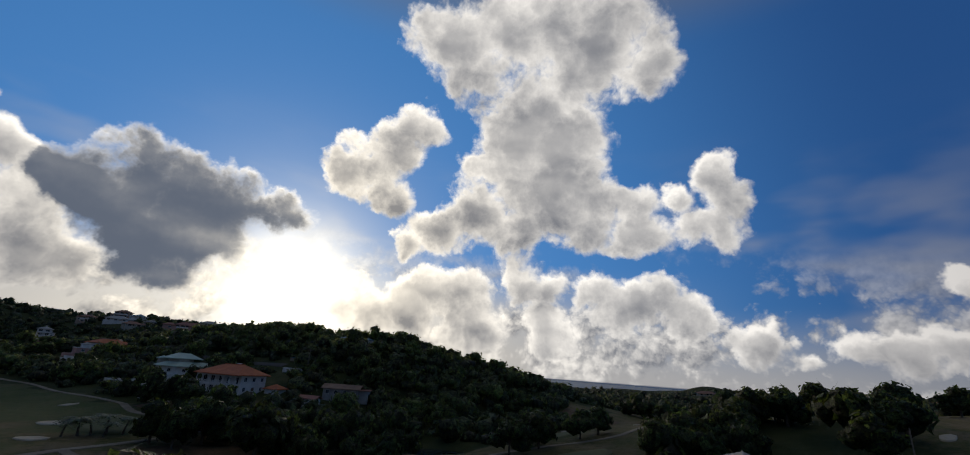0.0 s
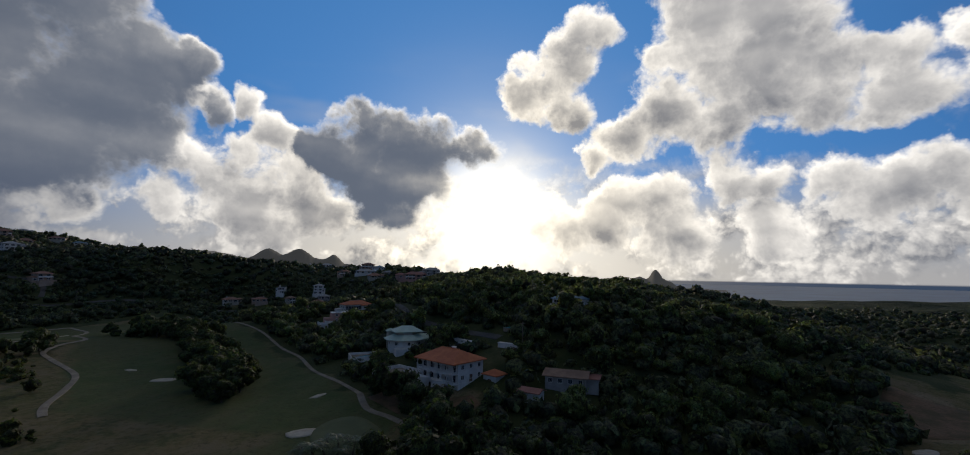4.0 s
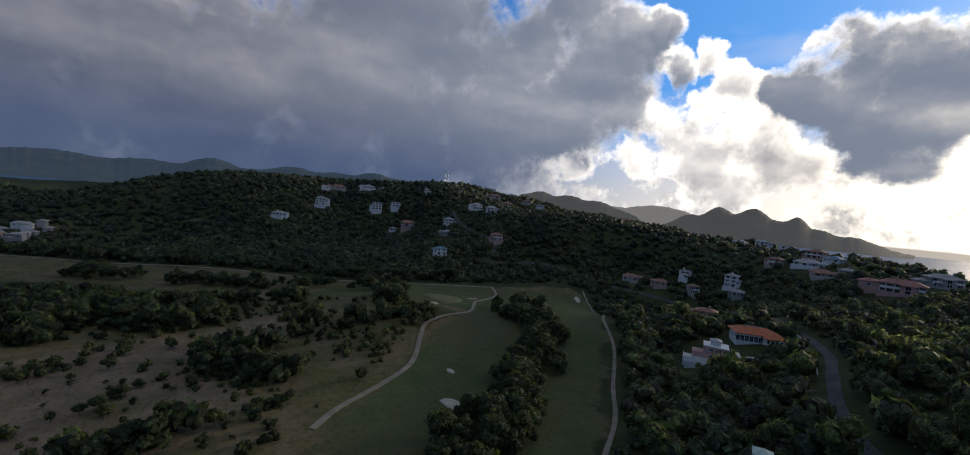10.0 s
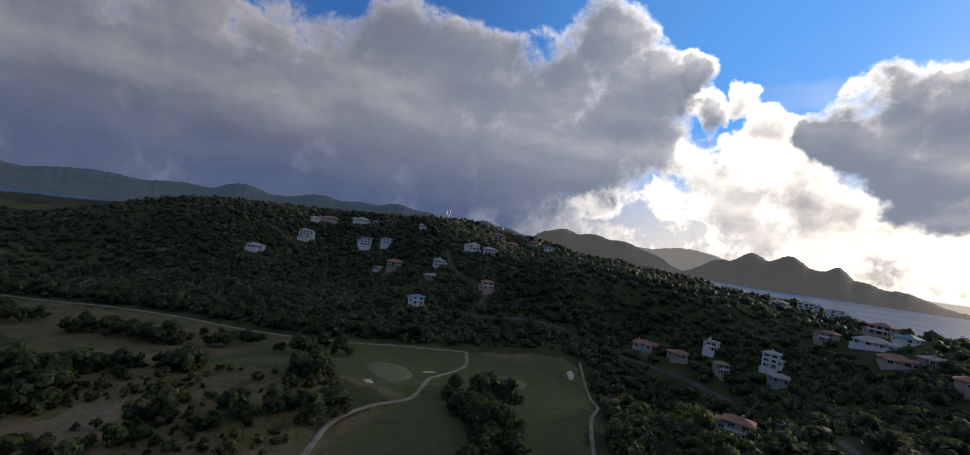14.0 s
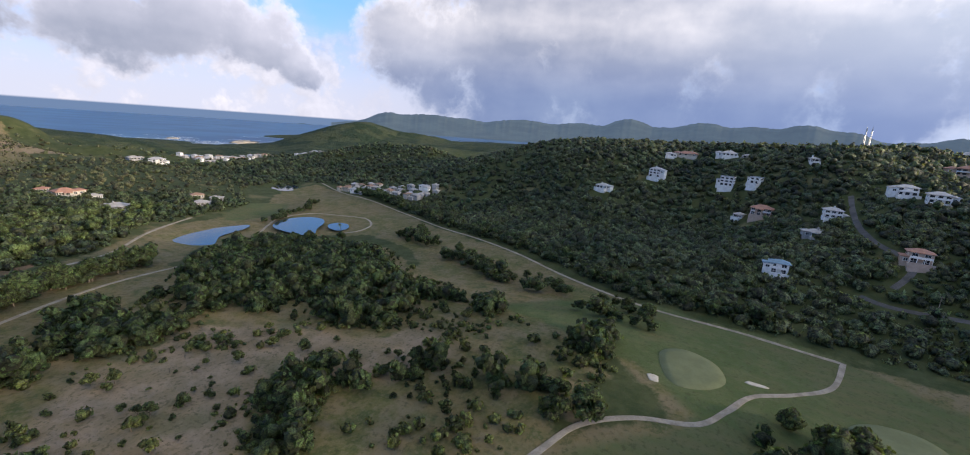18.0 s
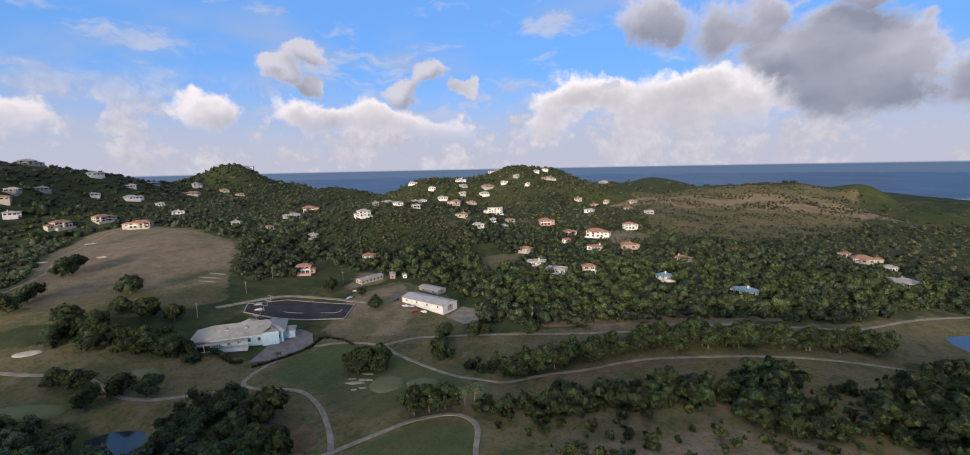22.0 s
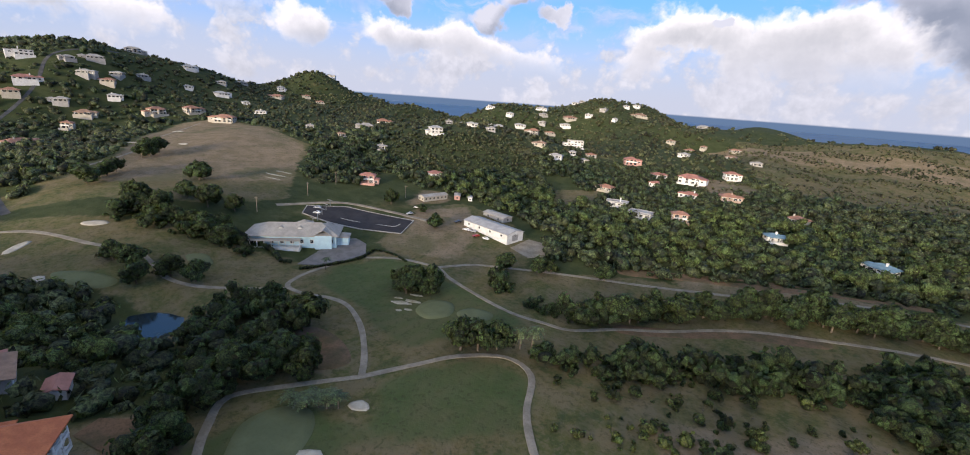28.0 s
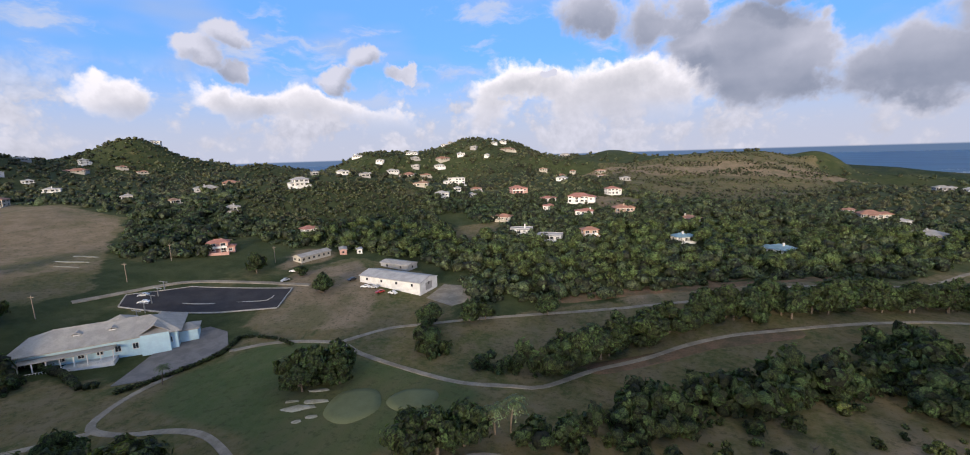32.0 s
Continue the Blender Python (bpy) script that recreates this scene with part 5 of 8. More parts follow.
# x, y, width, depth, storeys, turn, style
EAST_HILL = [
    (461, -46, 18, 11, 2, 98, "o"), (461, -82, 18, 11, 2, 95, "o"), (395, -92, 24, 11, 2, 41, "o"), (601, -262, 23, 11, 1, 39, "o"), (646, -293, 13, 8, 2, 80, "w"), (555, -154, 19, 11, 1, 80, "w"),
    (528, -177, 9, 7, 1, 74, "w"), (461, -163, 12, 7, 1, 53, "w"), (565, -117, 10, 7, 1, 76, "w"), (579, 37, 19, 11, 2, 87, "f"), (573, -23, 20, 11, 1, 81, "g"), (641, 86, 20, 11, 1, 66, "g"),
    (573, 74, 15, 9, 1, 80, "o"), (548, 85, 18, 11, 1, 79, "p"),
]
EAST_SLOPE = [
    (638, 118, 17, 10, 1, 100, "g"), (677, 158, 17, 11, 1, 118, "g"), (572, 111, 11, 7, 1, 112, "g"), (527, 47, 22, 11, 1, 84, "r"), (508, 61, 15, 10, 1, 79, "o"), (529, -23, 15, 9, 1, 63, "o"),
    (538, -5, 15, 9, 1, 52, "g"), (547, -37, 14, 8, 1, 49, "g"), (501, -19, 13, 8, 1, 74, "w"), (492, 27, 14, 9, 1, 69, "g"), (534, 105, 14, 9, 1, 80, "g"), (570, 148, 14, 8, 1, 112, "w"),
    (545, 151, 12, 7, 2, 91, "w"), (518, 117, 17, 11, 1, 91, "o"),
]
EAST_FOOT = [
    (468, 15, 17, 11, 1, 63, "b"), (438, 35, 9, 7, 2, 53, "o"), (484, 153, 16, 10, 1, 80, "w"), (444, 115, 21, 11, 2, 66, "o"), (536, 201, 12, 7, 1, 95, "w"), (367, 78, 22, 11, 1, 110, "o"),
    (242, 107, 7, 7, 1, 94, "o"), (334, 149, 16, 10, 1, 72, "o"), (241, 147, 15, 10, 2, 111, "o"), (220, 118, 19, 11, 1, 102, "o"), (250, 131, 7, 7, 1, 100, "g"), (625, -141, 17, 11, 1, 93, "w"),
    (658, -85, 21, 11, 2, 89, "g"), (563, 3, 12, 8, 1, 95, "g"),
]
EAST_SADDLE = [
    (604, -178, 14, 9, 1, 59, "g"), (660, -232, 13, 8, 1, 92, "g"), (561, -66, 11, 7, 1, 99, "g"), (675, -411, 17, 10, 1, 37, "w"), (603, -317, 11, 7, 1, 73, "o"), (569, -323, 11, 7, 1, 69, "o"),
    (337, -270, 18, 11, 2, 48, "p"), (271, -192, 16, 10, 1, 54, "g"), (295, -136, 10, 7, 1, 58, "g"), (244, -139, 7, 7, 1, 79, "b"), (177, -136, 9, 7, 1, 51, "g"), (175, -206, 15, 9, 2, 63, "w"),
    (113, -72, 12, 7, 2, 44, "k"), (100, -129, 10, 7, 1, 65, "r"),
]
NORTH_CREST = [
    (291, -385, 19, 11, 1, 63, "w"), (175, -264, 11, 7, 1, 38, "w"), (203, -258, 7, 7, 1, 46, "g"), (244, -390, 13, 8, 1, 61, "w"), (239, -406, 14, 9, 1, 49, "w"), (154, -275, 10, 7, 1, 37, "g"),
    (305, -469, 13, 8, 1, 22, "w"), (260, -462, 11, 7, 1, 25, "w"), (228, -443, 15, 9, 1, 45, "w"), (249, -539, 16, 10, 1, 13, "w"), (225, -508, 11, 7, 1, 54, "g"), (196, -435, 18, 11, 2, 19, "o"),
    (182, -460, 12, 7, 1, 53, "o"), (209, -482, 11, 7, 1, 20, "g"),
]
NORTH_UPPER = [
    (189, -528, 19, 11, 1, 54, "o"), (180, -503, 14, 8, 1, 40, "w"), (166, -549, 11, 7, 1, 26, "w"), (231, -627, 11, 7, 1, 28, "w"), (221, -633, 9, 7, 1, 35, "g"), (98, -377, 23, 11, 3, 32, "f"),
    (98, -292, 14, 9, 1, 21, "b"), (68, -273, 12, 7, 1, 13, "w"), (68, -312, 7, 7, 1, 28, "w"), (55, -330, 10, 7, 1, 49, "o"), (46, -296, 7, 7, 1, 33, "g"), (152, -578, 11, 7, 1, 0, "g"),
    (138, -634, 9, 7, 1, 39, "w"), (133, -668, 11, 7, 1, 33, "w"),
]
NORTH_MID = [
    (105, -614, 22, 11, 1, 43, "b"), (121, -552, 7, 7, 1, 5, "w"), (11, -335, 15, 9, 2, 34, "k"), (-22, -420, 11, 7, 1, 350, "w"), (1, -540, 13, 8, 1, 23, "o"), (-11, -566, 8, 7, 1, 0, "o"),
    (29, -540, 10, 7, 1, 1, "b"), (-51, -564, 13, 8, 1, 31, "o"), (-64, -466, 10, 7, 1, 348, "b"), (-93, -452, 11, 7, 1, 9, "g"), (-28, -303, 12, 7, 1, 37, "r"), (-38, -269, 8, 7, 1, 3, "r"),
    (-59, -299, 22, 11, 2, 358, "r"), (-84, -346, 14, 8, 2, 31, "r"),
]
NORTH_NEAR = [
    (-72, -247, 12, 7, 1, 10, "r"), (-98, -259, 15, 9, 1, 22, "p"), (-9, -229, 13, 8, 1, 357, "o"), (-36, -191, 14, 9, 1, 14, "f"), (-60, -173, 14, 9, 1, 1, "f"), (-83, -176, 11, 7, 2, 25, "p"),
    (-146, -235, 11, 7, 1, 340, "o"), (-137, -182, 11, 7, 1, 31, "t"), (-190, -182, 14, 9, 1, 330, "t"), (-282, -318, 17, 11, 1, 0, "o"), (-272, -328, 7, 7, 1, 321, "o"), (28, -726, 22, 11, 1, 359, "g"),
]
VALLEY_HOUSES = [
    (-295, -301, 8, 7, 1, 357, "g"), (-295, -264, 16, 10, 1, 318, "g"), (-362, -266, 12, 8, 1, 313, "g"), (-376, -298, 10, 7, 1, 341, "b"), (-386, -282, 11, 7, 1, 322, "g"), (-468, -551, 21, 11, 2, 308, "w"),
    (-452, -581, 17, 10, 1, 3, "g"),
]
SOUTH_HILL = [
    (-620, 107, 14, 9, 3, 251, "w"), (-585, 61, 14, 9, 1, 249, "w"), (-684, 132, 23, 11, 1, 259, "o"), (-675, 113, 11, 7, 1, 276, "w"), (-683, 173, 18, 11, 1, 278, "w"), (-665, 191, 11, 7, 1, 241, "g"),
    (-604, 174, 14, 8, 3, 254, "f"), (-595, 197, 11, 7, 2, 234, "f"), (-545, 201, 18, 11, 2, 257, "p"), (-509, 240, 13, 8, 2, 269, "w"), (-411, 201, 11, 7, 2, 269, "t"), (-475, 227, 12, 8, 1, 277, "g"),
    (-428, 264, 12, 8, 2, 262, "p"),
]
SOUTH_CREST = [
    (-536, 284, 14, 8, 2, 270, "w"), (-518, 296, 14, 9, 2, 260, "w"), (-617, 345, 21, 11, 2, 246, "p"), (-697, 370, 17, 11, 1, 233, "w"), (-665, 395, 14, 8, 1, 254, "w"), (-601, 358, 16, 10, 1, 235, "p"),
    (-620, 400, 14, 9, 1, 220, "o"), (-606, 415, 12, 7, 1, 238, "t"), (-602, 237, 7, 7, 1, 278, "w"), (-553, 186, 7, 7, 1, 240, "w"), (-581, 564, 25, 11, 1, 234, "o"),
]
RIDGE_HOUSES = [
    (-330, 352, 15, 9, 1, 223, "o"), (-304, 360, 12, 7, 1, 225, "p"), (-297, 381, 8, 7, 2, 202, "f"), (-277, 367, 7, 7, 2, 246, "b"), (-263, 391, 10, 7, 3, 203, "w"), (-249, 380, 10, 7, 1, 221, "g"),
    (-487, 615, 22, 11, 1, 216, "f"), (-381, 558, 16, 10, 2, 189, "w"), (-376, 589, 16, 10, 2, 217, "w"), (-348, 592, 17, 11, 2, 191, "f"), (-264, 443, 11, 7, 2, 187, "p"), (-255, 481, 15, 9, 2, 182, "p"),
    (-244, 451, 20, 11, 1, 190, "w"), (-236, 472, 11, 11, 1, 183, "t"),
]
COAST_HOUSES = [
    (-221, 428, 16, 10, 1, 215, "o"), (-168, 410, 25, 11, 2, 201, "k"), (-210, 438, 11, 7, 1, 232, "g"), (-165, 450, 19, 11, 2, 222, "g"), (-116, 278, 9, 7, 1, 227, "b"), (-108, 282, 7, 7, 1, 182, "b"),
    (-192, 278, 11, 7, 2, 216, "p"),
]
NEAR_HOUSES = [
    (-15, 191, 13, 8, 1, 167, "t"), (-60, 270, 7, 7, 1, 196, "g"), (-35, 307, 9, 7, 1, 191, "w"), (-16, 334, 15, 9, 1, 197, "b")
]
BAY_HOUSES = [
    (410, 455, 26, 11, 1, 134, "o"), (430, 420, 13, 8, 1, 137, "w"),
]
HOUSE_ROWS = []
for rows in (EAST_HILL, EAST_SLOPE, EAST_FOOT, EAST_SADDLE, NORTH_CREST, NORTH_UPPER, NORTH_MID, NORTH_NEAR, VALLEY_HOUSES, SOUTH_HILL, SOUTH_CREST, RIDGE_HOUSES, COAST_HOUSES, NEAR_HOUSES, BAY_HOUSES):
    for row in rows:
        house(*row)
    HOUSE_ROWS += rows


def orange_villa():
    """The long villa with low orange roofs, an arcade and a curved forecourt wall."""
    z = height(-153, 260) + 0.3
    ob = thing("villa", pose(-153, 260, z, 0, 0, 232) @ Matrix.Diagonal((0.78, 0.78, 0.9, 1)), "cream villa with wide low orange roofs beside the lane", "villa")
    part("wall", boxes((-11, -6, -3, 11, 6, 3.6), (-11, 6, -3, -2, 9.5, 3.2), (1, -10, -3, 10, -6, 3.2)), WHITE, ob)
    part("roof", hip_roof(22, 12, 2.6, 1.0), ORANGE_TILE, ob, at=pose(0, 0, 3.75))
    part("front_roof", hip_roof(9.4, 8, 1.9, 0.7), ORANGE_TILE, ob, at=pose(-6.5, 6.2, 3.35))
    part("rear_roof", hip_roof(9.4, 8, 1.8, 0.7), ORANGE_TILE, ob, at=pose(5.5, -6.8, 3.35))
    part("parapet", boxes((-3, -0.25, 5.6, 6, 0.25, 6.5)), CREAM, ob, "pale parapet across the roof")
    for k in range(6):
        pane = part("glass_door", GLASS_DOOR, None, ob, "", pose(-0.5 + 2.2 * k - 0.3, 6.06, 0.2, 0, 0, 180) @ Matrix.Diagonal((0.8, 1, 1.1, 1)))
        part("frame", GLASS_FRAME, None, pane)
    for k in range(4):
        part("window", WIN_PANE, None, ob, "", pose(-9.6 + 2.1 * k, 9.52, 1.7, 0, 0, 180))
    add_windows(ob, 22, 12, 1, 3.0, 0.2, random.Random(4), 1.1, 4)
    bm = bmesh.new()
    for k in range(12):
        a0, a1 = radians(20 + 11 * k), radians(31 + 11 * k)
        for r0, r1, top in ((13.0, 13.4, 1.6),):
            prism(bm, [(-14 + r0 * math.cos(a0), r0 * math.sin(a0) - 2), (-14 + r1 * math.cos(a0), r1 * math.sin(a0) - 2), (-14 + r1 * math.cos(a1), r1 * math.sin(a1) - 2), (-14 + r0 * math.cos(a1), r0 * math.sin(a1) - 2)], -4, top)
    bmesh.ops.recalc_face_normals(bm, faces=bm.faces)
    part("forecourt_wall", bm, WHITE, ob, "curved white forecourt wall")


def pink_villa():
    """The stepped pink house with white terraces and a small white roof pavilion."""
    z = height(-148, 232) + 0.2
    ob = thing("villa", pose(-148, 232, z, 0, 0, 220) @ Matrix.Diagonal((-0.78, 0.78, 0.9, 1)), "stepped pink villa with white terraces below the lane", "villa")
    part("wall", boxes((-7, -5, -3, 4, 5, 5.6), (4, -4, -3, 9, 4.5, 3.4), (-12, -3, -3, -7, 5, 2.6)), PINK, ob)
    part("cornice", boxes((-7.2, -5.2, 5.6, 4.2, 5.2, 5.95), (3.9, -4.2, 3.4, 9.2, 4.7, 3.7)), TRIM, ob)
    part("pavilion", boxes((-4, -2.5, 5.9, 0.5, 2.5, 7.8)), WHITE, ob, "white pavilion on the roof")
    part("pavilion_roof", hip_roof(4.5, 5, 1.0, 0.5, ridge=0), WHITE_ROOF, ob, at=pose(-1.75, 0, 7.9))
    for k, (x0, y0, x1, y1, top) in enumerate(((-12, 5, 2, 9.5, 0.4), (-16, -2, -12, 9, -0.6), (-15, 9.5, -4, 13, -1.2))):
        bm = boxes((x0, y0, -5, x1, y1, top))
        for ax, ay, bx, by in ((x0, y1 - 0.2, x1, y1), (x0, y0, x0 + 0.2, y1)):
            box(bm, ax, ay, top, bx, by, top + 0.9)
        part("terrace", bm, WHITE, ob, "white walled terrace")
    add_windows(ob, 11, 10, 2, 2.8, 0.0, random.Random(7), 1.0, 4)
    part("annex", boxes((11, 4, -3, 19, 10, 4.2)), PINK, ob, "pink side house")
    part("annex_roof", hip_roof(5, 5, 1.2, 0.6, ridge=0), WHITE_ROOF, ob, at=pose(14, 7, 4.3))
    for k in range(5):
        part("column", boxes((11.4 + 1.75 * k, 10.6, -2, 11.75 + 1.75 * k, 10.95, 2.6)), TRIM, ob)
    part("porch_roof", boxes((11, 10, 2.6, 19, 11.3, 2.85)), WHITE_ROOF, ob)


orange_villa()
pink_villa()


def lane_wall():
    """A white garden wall in panels between piers, along the lane."""
    line = smooth_line([(-158, 285), (-146, 277), (-134, 263), (-122, 246), (-112, 230)], 3.0)
    ob = thing("garden_wall", pose(*line[0], height(*line[0])), "white garden wall with piers along the lane", "wall")
    base = Vector((*line[0], height(*line[0])))
    for (ax, ay), (bx, by) in zip(line, line[1:]):
        z = min(height(ax, ay), height(bx, by))
        m = Matrix.Translation(Vector((ax, ay, z)) - base) @ Matrix.Rotation(math.atan2(by - ay, bx - ax), 4, "Z")
        long = math.hypot(bx - ax, by - ay)
        part("panel", boxes((0.2, -0.1, -0.6, long - 0.2, 0.1, 0.85)), WHITE, ob, at=m)
        part("pier", boxes((-0.2, -0.2, -0.6, 0.2, 0.2, 1.15, 0.03)), TRIM, ob, at=m)


lane_wall()


def cottage_row(cx, cy, sx, sy, count, seed, turn, styles, text):
    """A loose cluster of small houses, far from the camera."""
    rng = random.Random(seed)
    placed = []
    while len(placed) < count:
        x, y = cx + rng.uniform(-1, 1) * sx, cy + rng.uniform(-1, 1) * sy
        a = radians(turn)
        px, py = cx + (x - cx) * math.cos(a) - (y - cy) * math.sin(a), cy + (x - cx) * math.sin(a) + (y - cy) * math.cos(a)
        if any(math.hypot(px - q[0], py - q[1]) < 10.5 for q in placed) and rng.random() < 0.96:
            continue
        placed.append((px, py))
        wall, roof, shape, _ = STYLES[rng.choice(styles)]
        w, d, h = rng.uniform(6.5, 10), rng.uniform(5, 7), rng.choice((2.8, 2.8, 5.2))
        z = max(height(px, py), SEA_LEVEL + 2)
        ob = thing("house", pose(px, py, z, 0, 0, turn + rng.choice((0, 90)) + rng.uniform(-8, 8)), text, "house", "village houses")
        part("wall", boxes((-w / 2, -d / 2, -2.5, w / 2, d / 2, h)), wall, ob)
        part("roof", hip_roof(w, d, d * 0.25, 0.5), roof, ob, at=pose(0, 0, h + 0.1))
        for u in (-w / 4, w / 4):
            for turnw, off in ((0, d / 2), (180, d / 2)):
                part("window", WIN_PANE, None, ob, "", Matrix.Rotation(radians(turnw), 4, "Z") @ Matrix.Translation((u, -off - 0.02, h - 1.5)))
    return placed


CLUSTERS = cottage_row(-615, -606, 105, 26, 58, 3, 26, "wgfbgwgb", "small white seaside cottage in the village by the bay")
CLUSTERS += cottage_row(-545, -192, 22, 66, 40, 4, 0, "gbgbgf", "pale grey estate cottage beside the fairway")
CLUSTERS += cottage_row(-790, -600, 40, 14, 9, 5, 10, "wwg", "small white cottage by the bay")
HOUSE_SPOTS = [(r[0], r[1], max(r[2], r[3]) * 0.62 + 1.5) for r in HOUSE_ROWS] + [(-153, 260, 15), (-148, 232, 13), (-157, 245, 9)] + [(x, y, 5.5) for x, y in CLUSTERS]

# ---- the buildings seen close ----
def arch(bm, x, y0, y1, z0, width, high, thick):
    """A round-headed opening's surround: two piers and a curved head, standing along x."""
    r = width / 2
    for s in (-1, 1):
        box(bm, x + s * r - 0.14, y0, z0, x + s * r + 0.14, y1, z0 + high - r)
    pts = [(x + r * math.cos(a), z0 + high - r + r * math.sin(a)) for a in np.linspace(0, math.pi, 9)]
    top = z0 + high + thick
    for (ax, az), (bx, bz) in zip(pts, pts[1:]):
        v = [bm.verts.new(p) for p in ((ax, y0, az), (bx, y0, bz), (bx, y0, top), (ax, y0, top), (ax, y1, az), (bx, y1, bz), (bx, y1, top), (ax, y1, top))]
        for f in ((0, 1, 2, 3), (7, 6, 5, 4), (0, 4, 5, 1), (2, 6, 7, 3)):
            bm.faces.new([v[i] for i in f])


def balustrade(bm, x0, x1, y, z, high=0.95, gap=0.35):
    box(bm, x0, y - 0.07, z + high - 0.1, x1, y + 0.07, z + high)
    box(bm, x0, y - 0.06, z + 0.08, x1, y + 0.06, z + 0.16)
    n = max(2, int((x1 - x0) / gap))
    for k in range(n + 1):
        u = x0 + (x1 - x0) * k / n
        box(bm, u - 0.05, y - 0.05, z, u + 0.05, y + 0.05, z + high - 0.08)


def car(x, y, z, turn, paint, label):
    """A parked car: body with cabin, glass, four wheels."""
    ob = thing("car", pose(x, y, z, 0, 0, turn), label, "car", "parked cars")
    bm = bmesh.new()
    side = [(-2.1, 0.35), (-2.1, 0.75), (-1.9, 0.92), (-1.1, 0.98), (0.95, 0.98), (2.0, 0.80), (2.15, 0.6), (2.15, 0.35)]
    for pts, half in ((side, 0.85), ([(-1.5, 0.96), (-1.05, 1.40), (0.25, 1.43), (1.0, 0.96)], 0.72)):
        a = [bm.verts.new((u, -half, w)) for u, w in pts]
        b = [bm.verts.new((u, half, w)) for u, w in pts]
        bm.faces.new(a), bm.faces.new(b[::-1])
        for i in range(len(pts)):
            bm.faces.new((a[i], b[i], b[(i + 1) % len(pts)], a[(i + 1) % len(pts)]))
    bmesh.ops.recalc_face_normals(bm, faces=bm.faces)
    part("body", bm, CARS[paint], ob)
    part("glass", boxes((-1.05, -0.735, 1.02, 0.45, 0.735, 1.33, 0.0)), PANE, ob)
    bm = bmesh.new()
    bmesh.ops.create_cone(bm, cap_ends=True, segments=12, radius1=0.33, radius2=0.33, depth=0.22, matrix=Matrix.Rotation(radians(90), 4, "X"))
    wheel = finish(bm, "wheel", RUBBER)
    for u in (-1.3, 1.35):
        for v in (-0.78, 0.78):
            part("wheel", wheel, None, ob, at=pose(u, v, 0.33))
    return ob


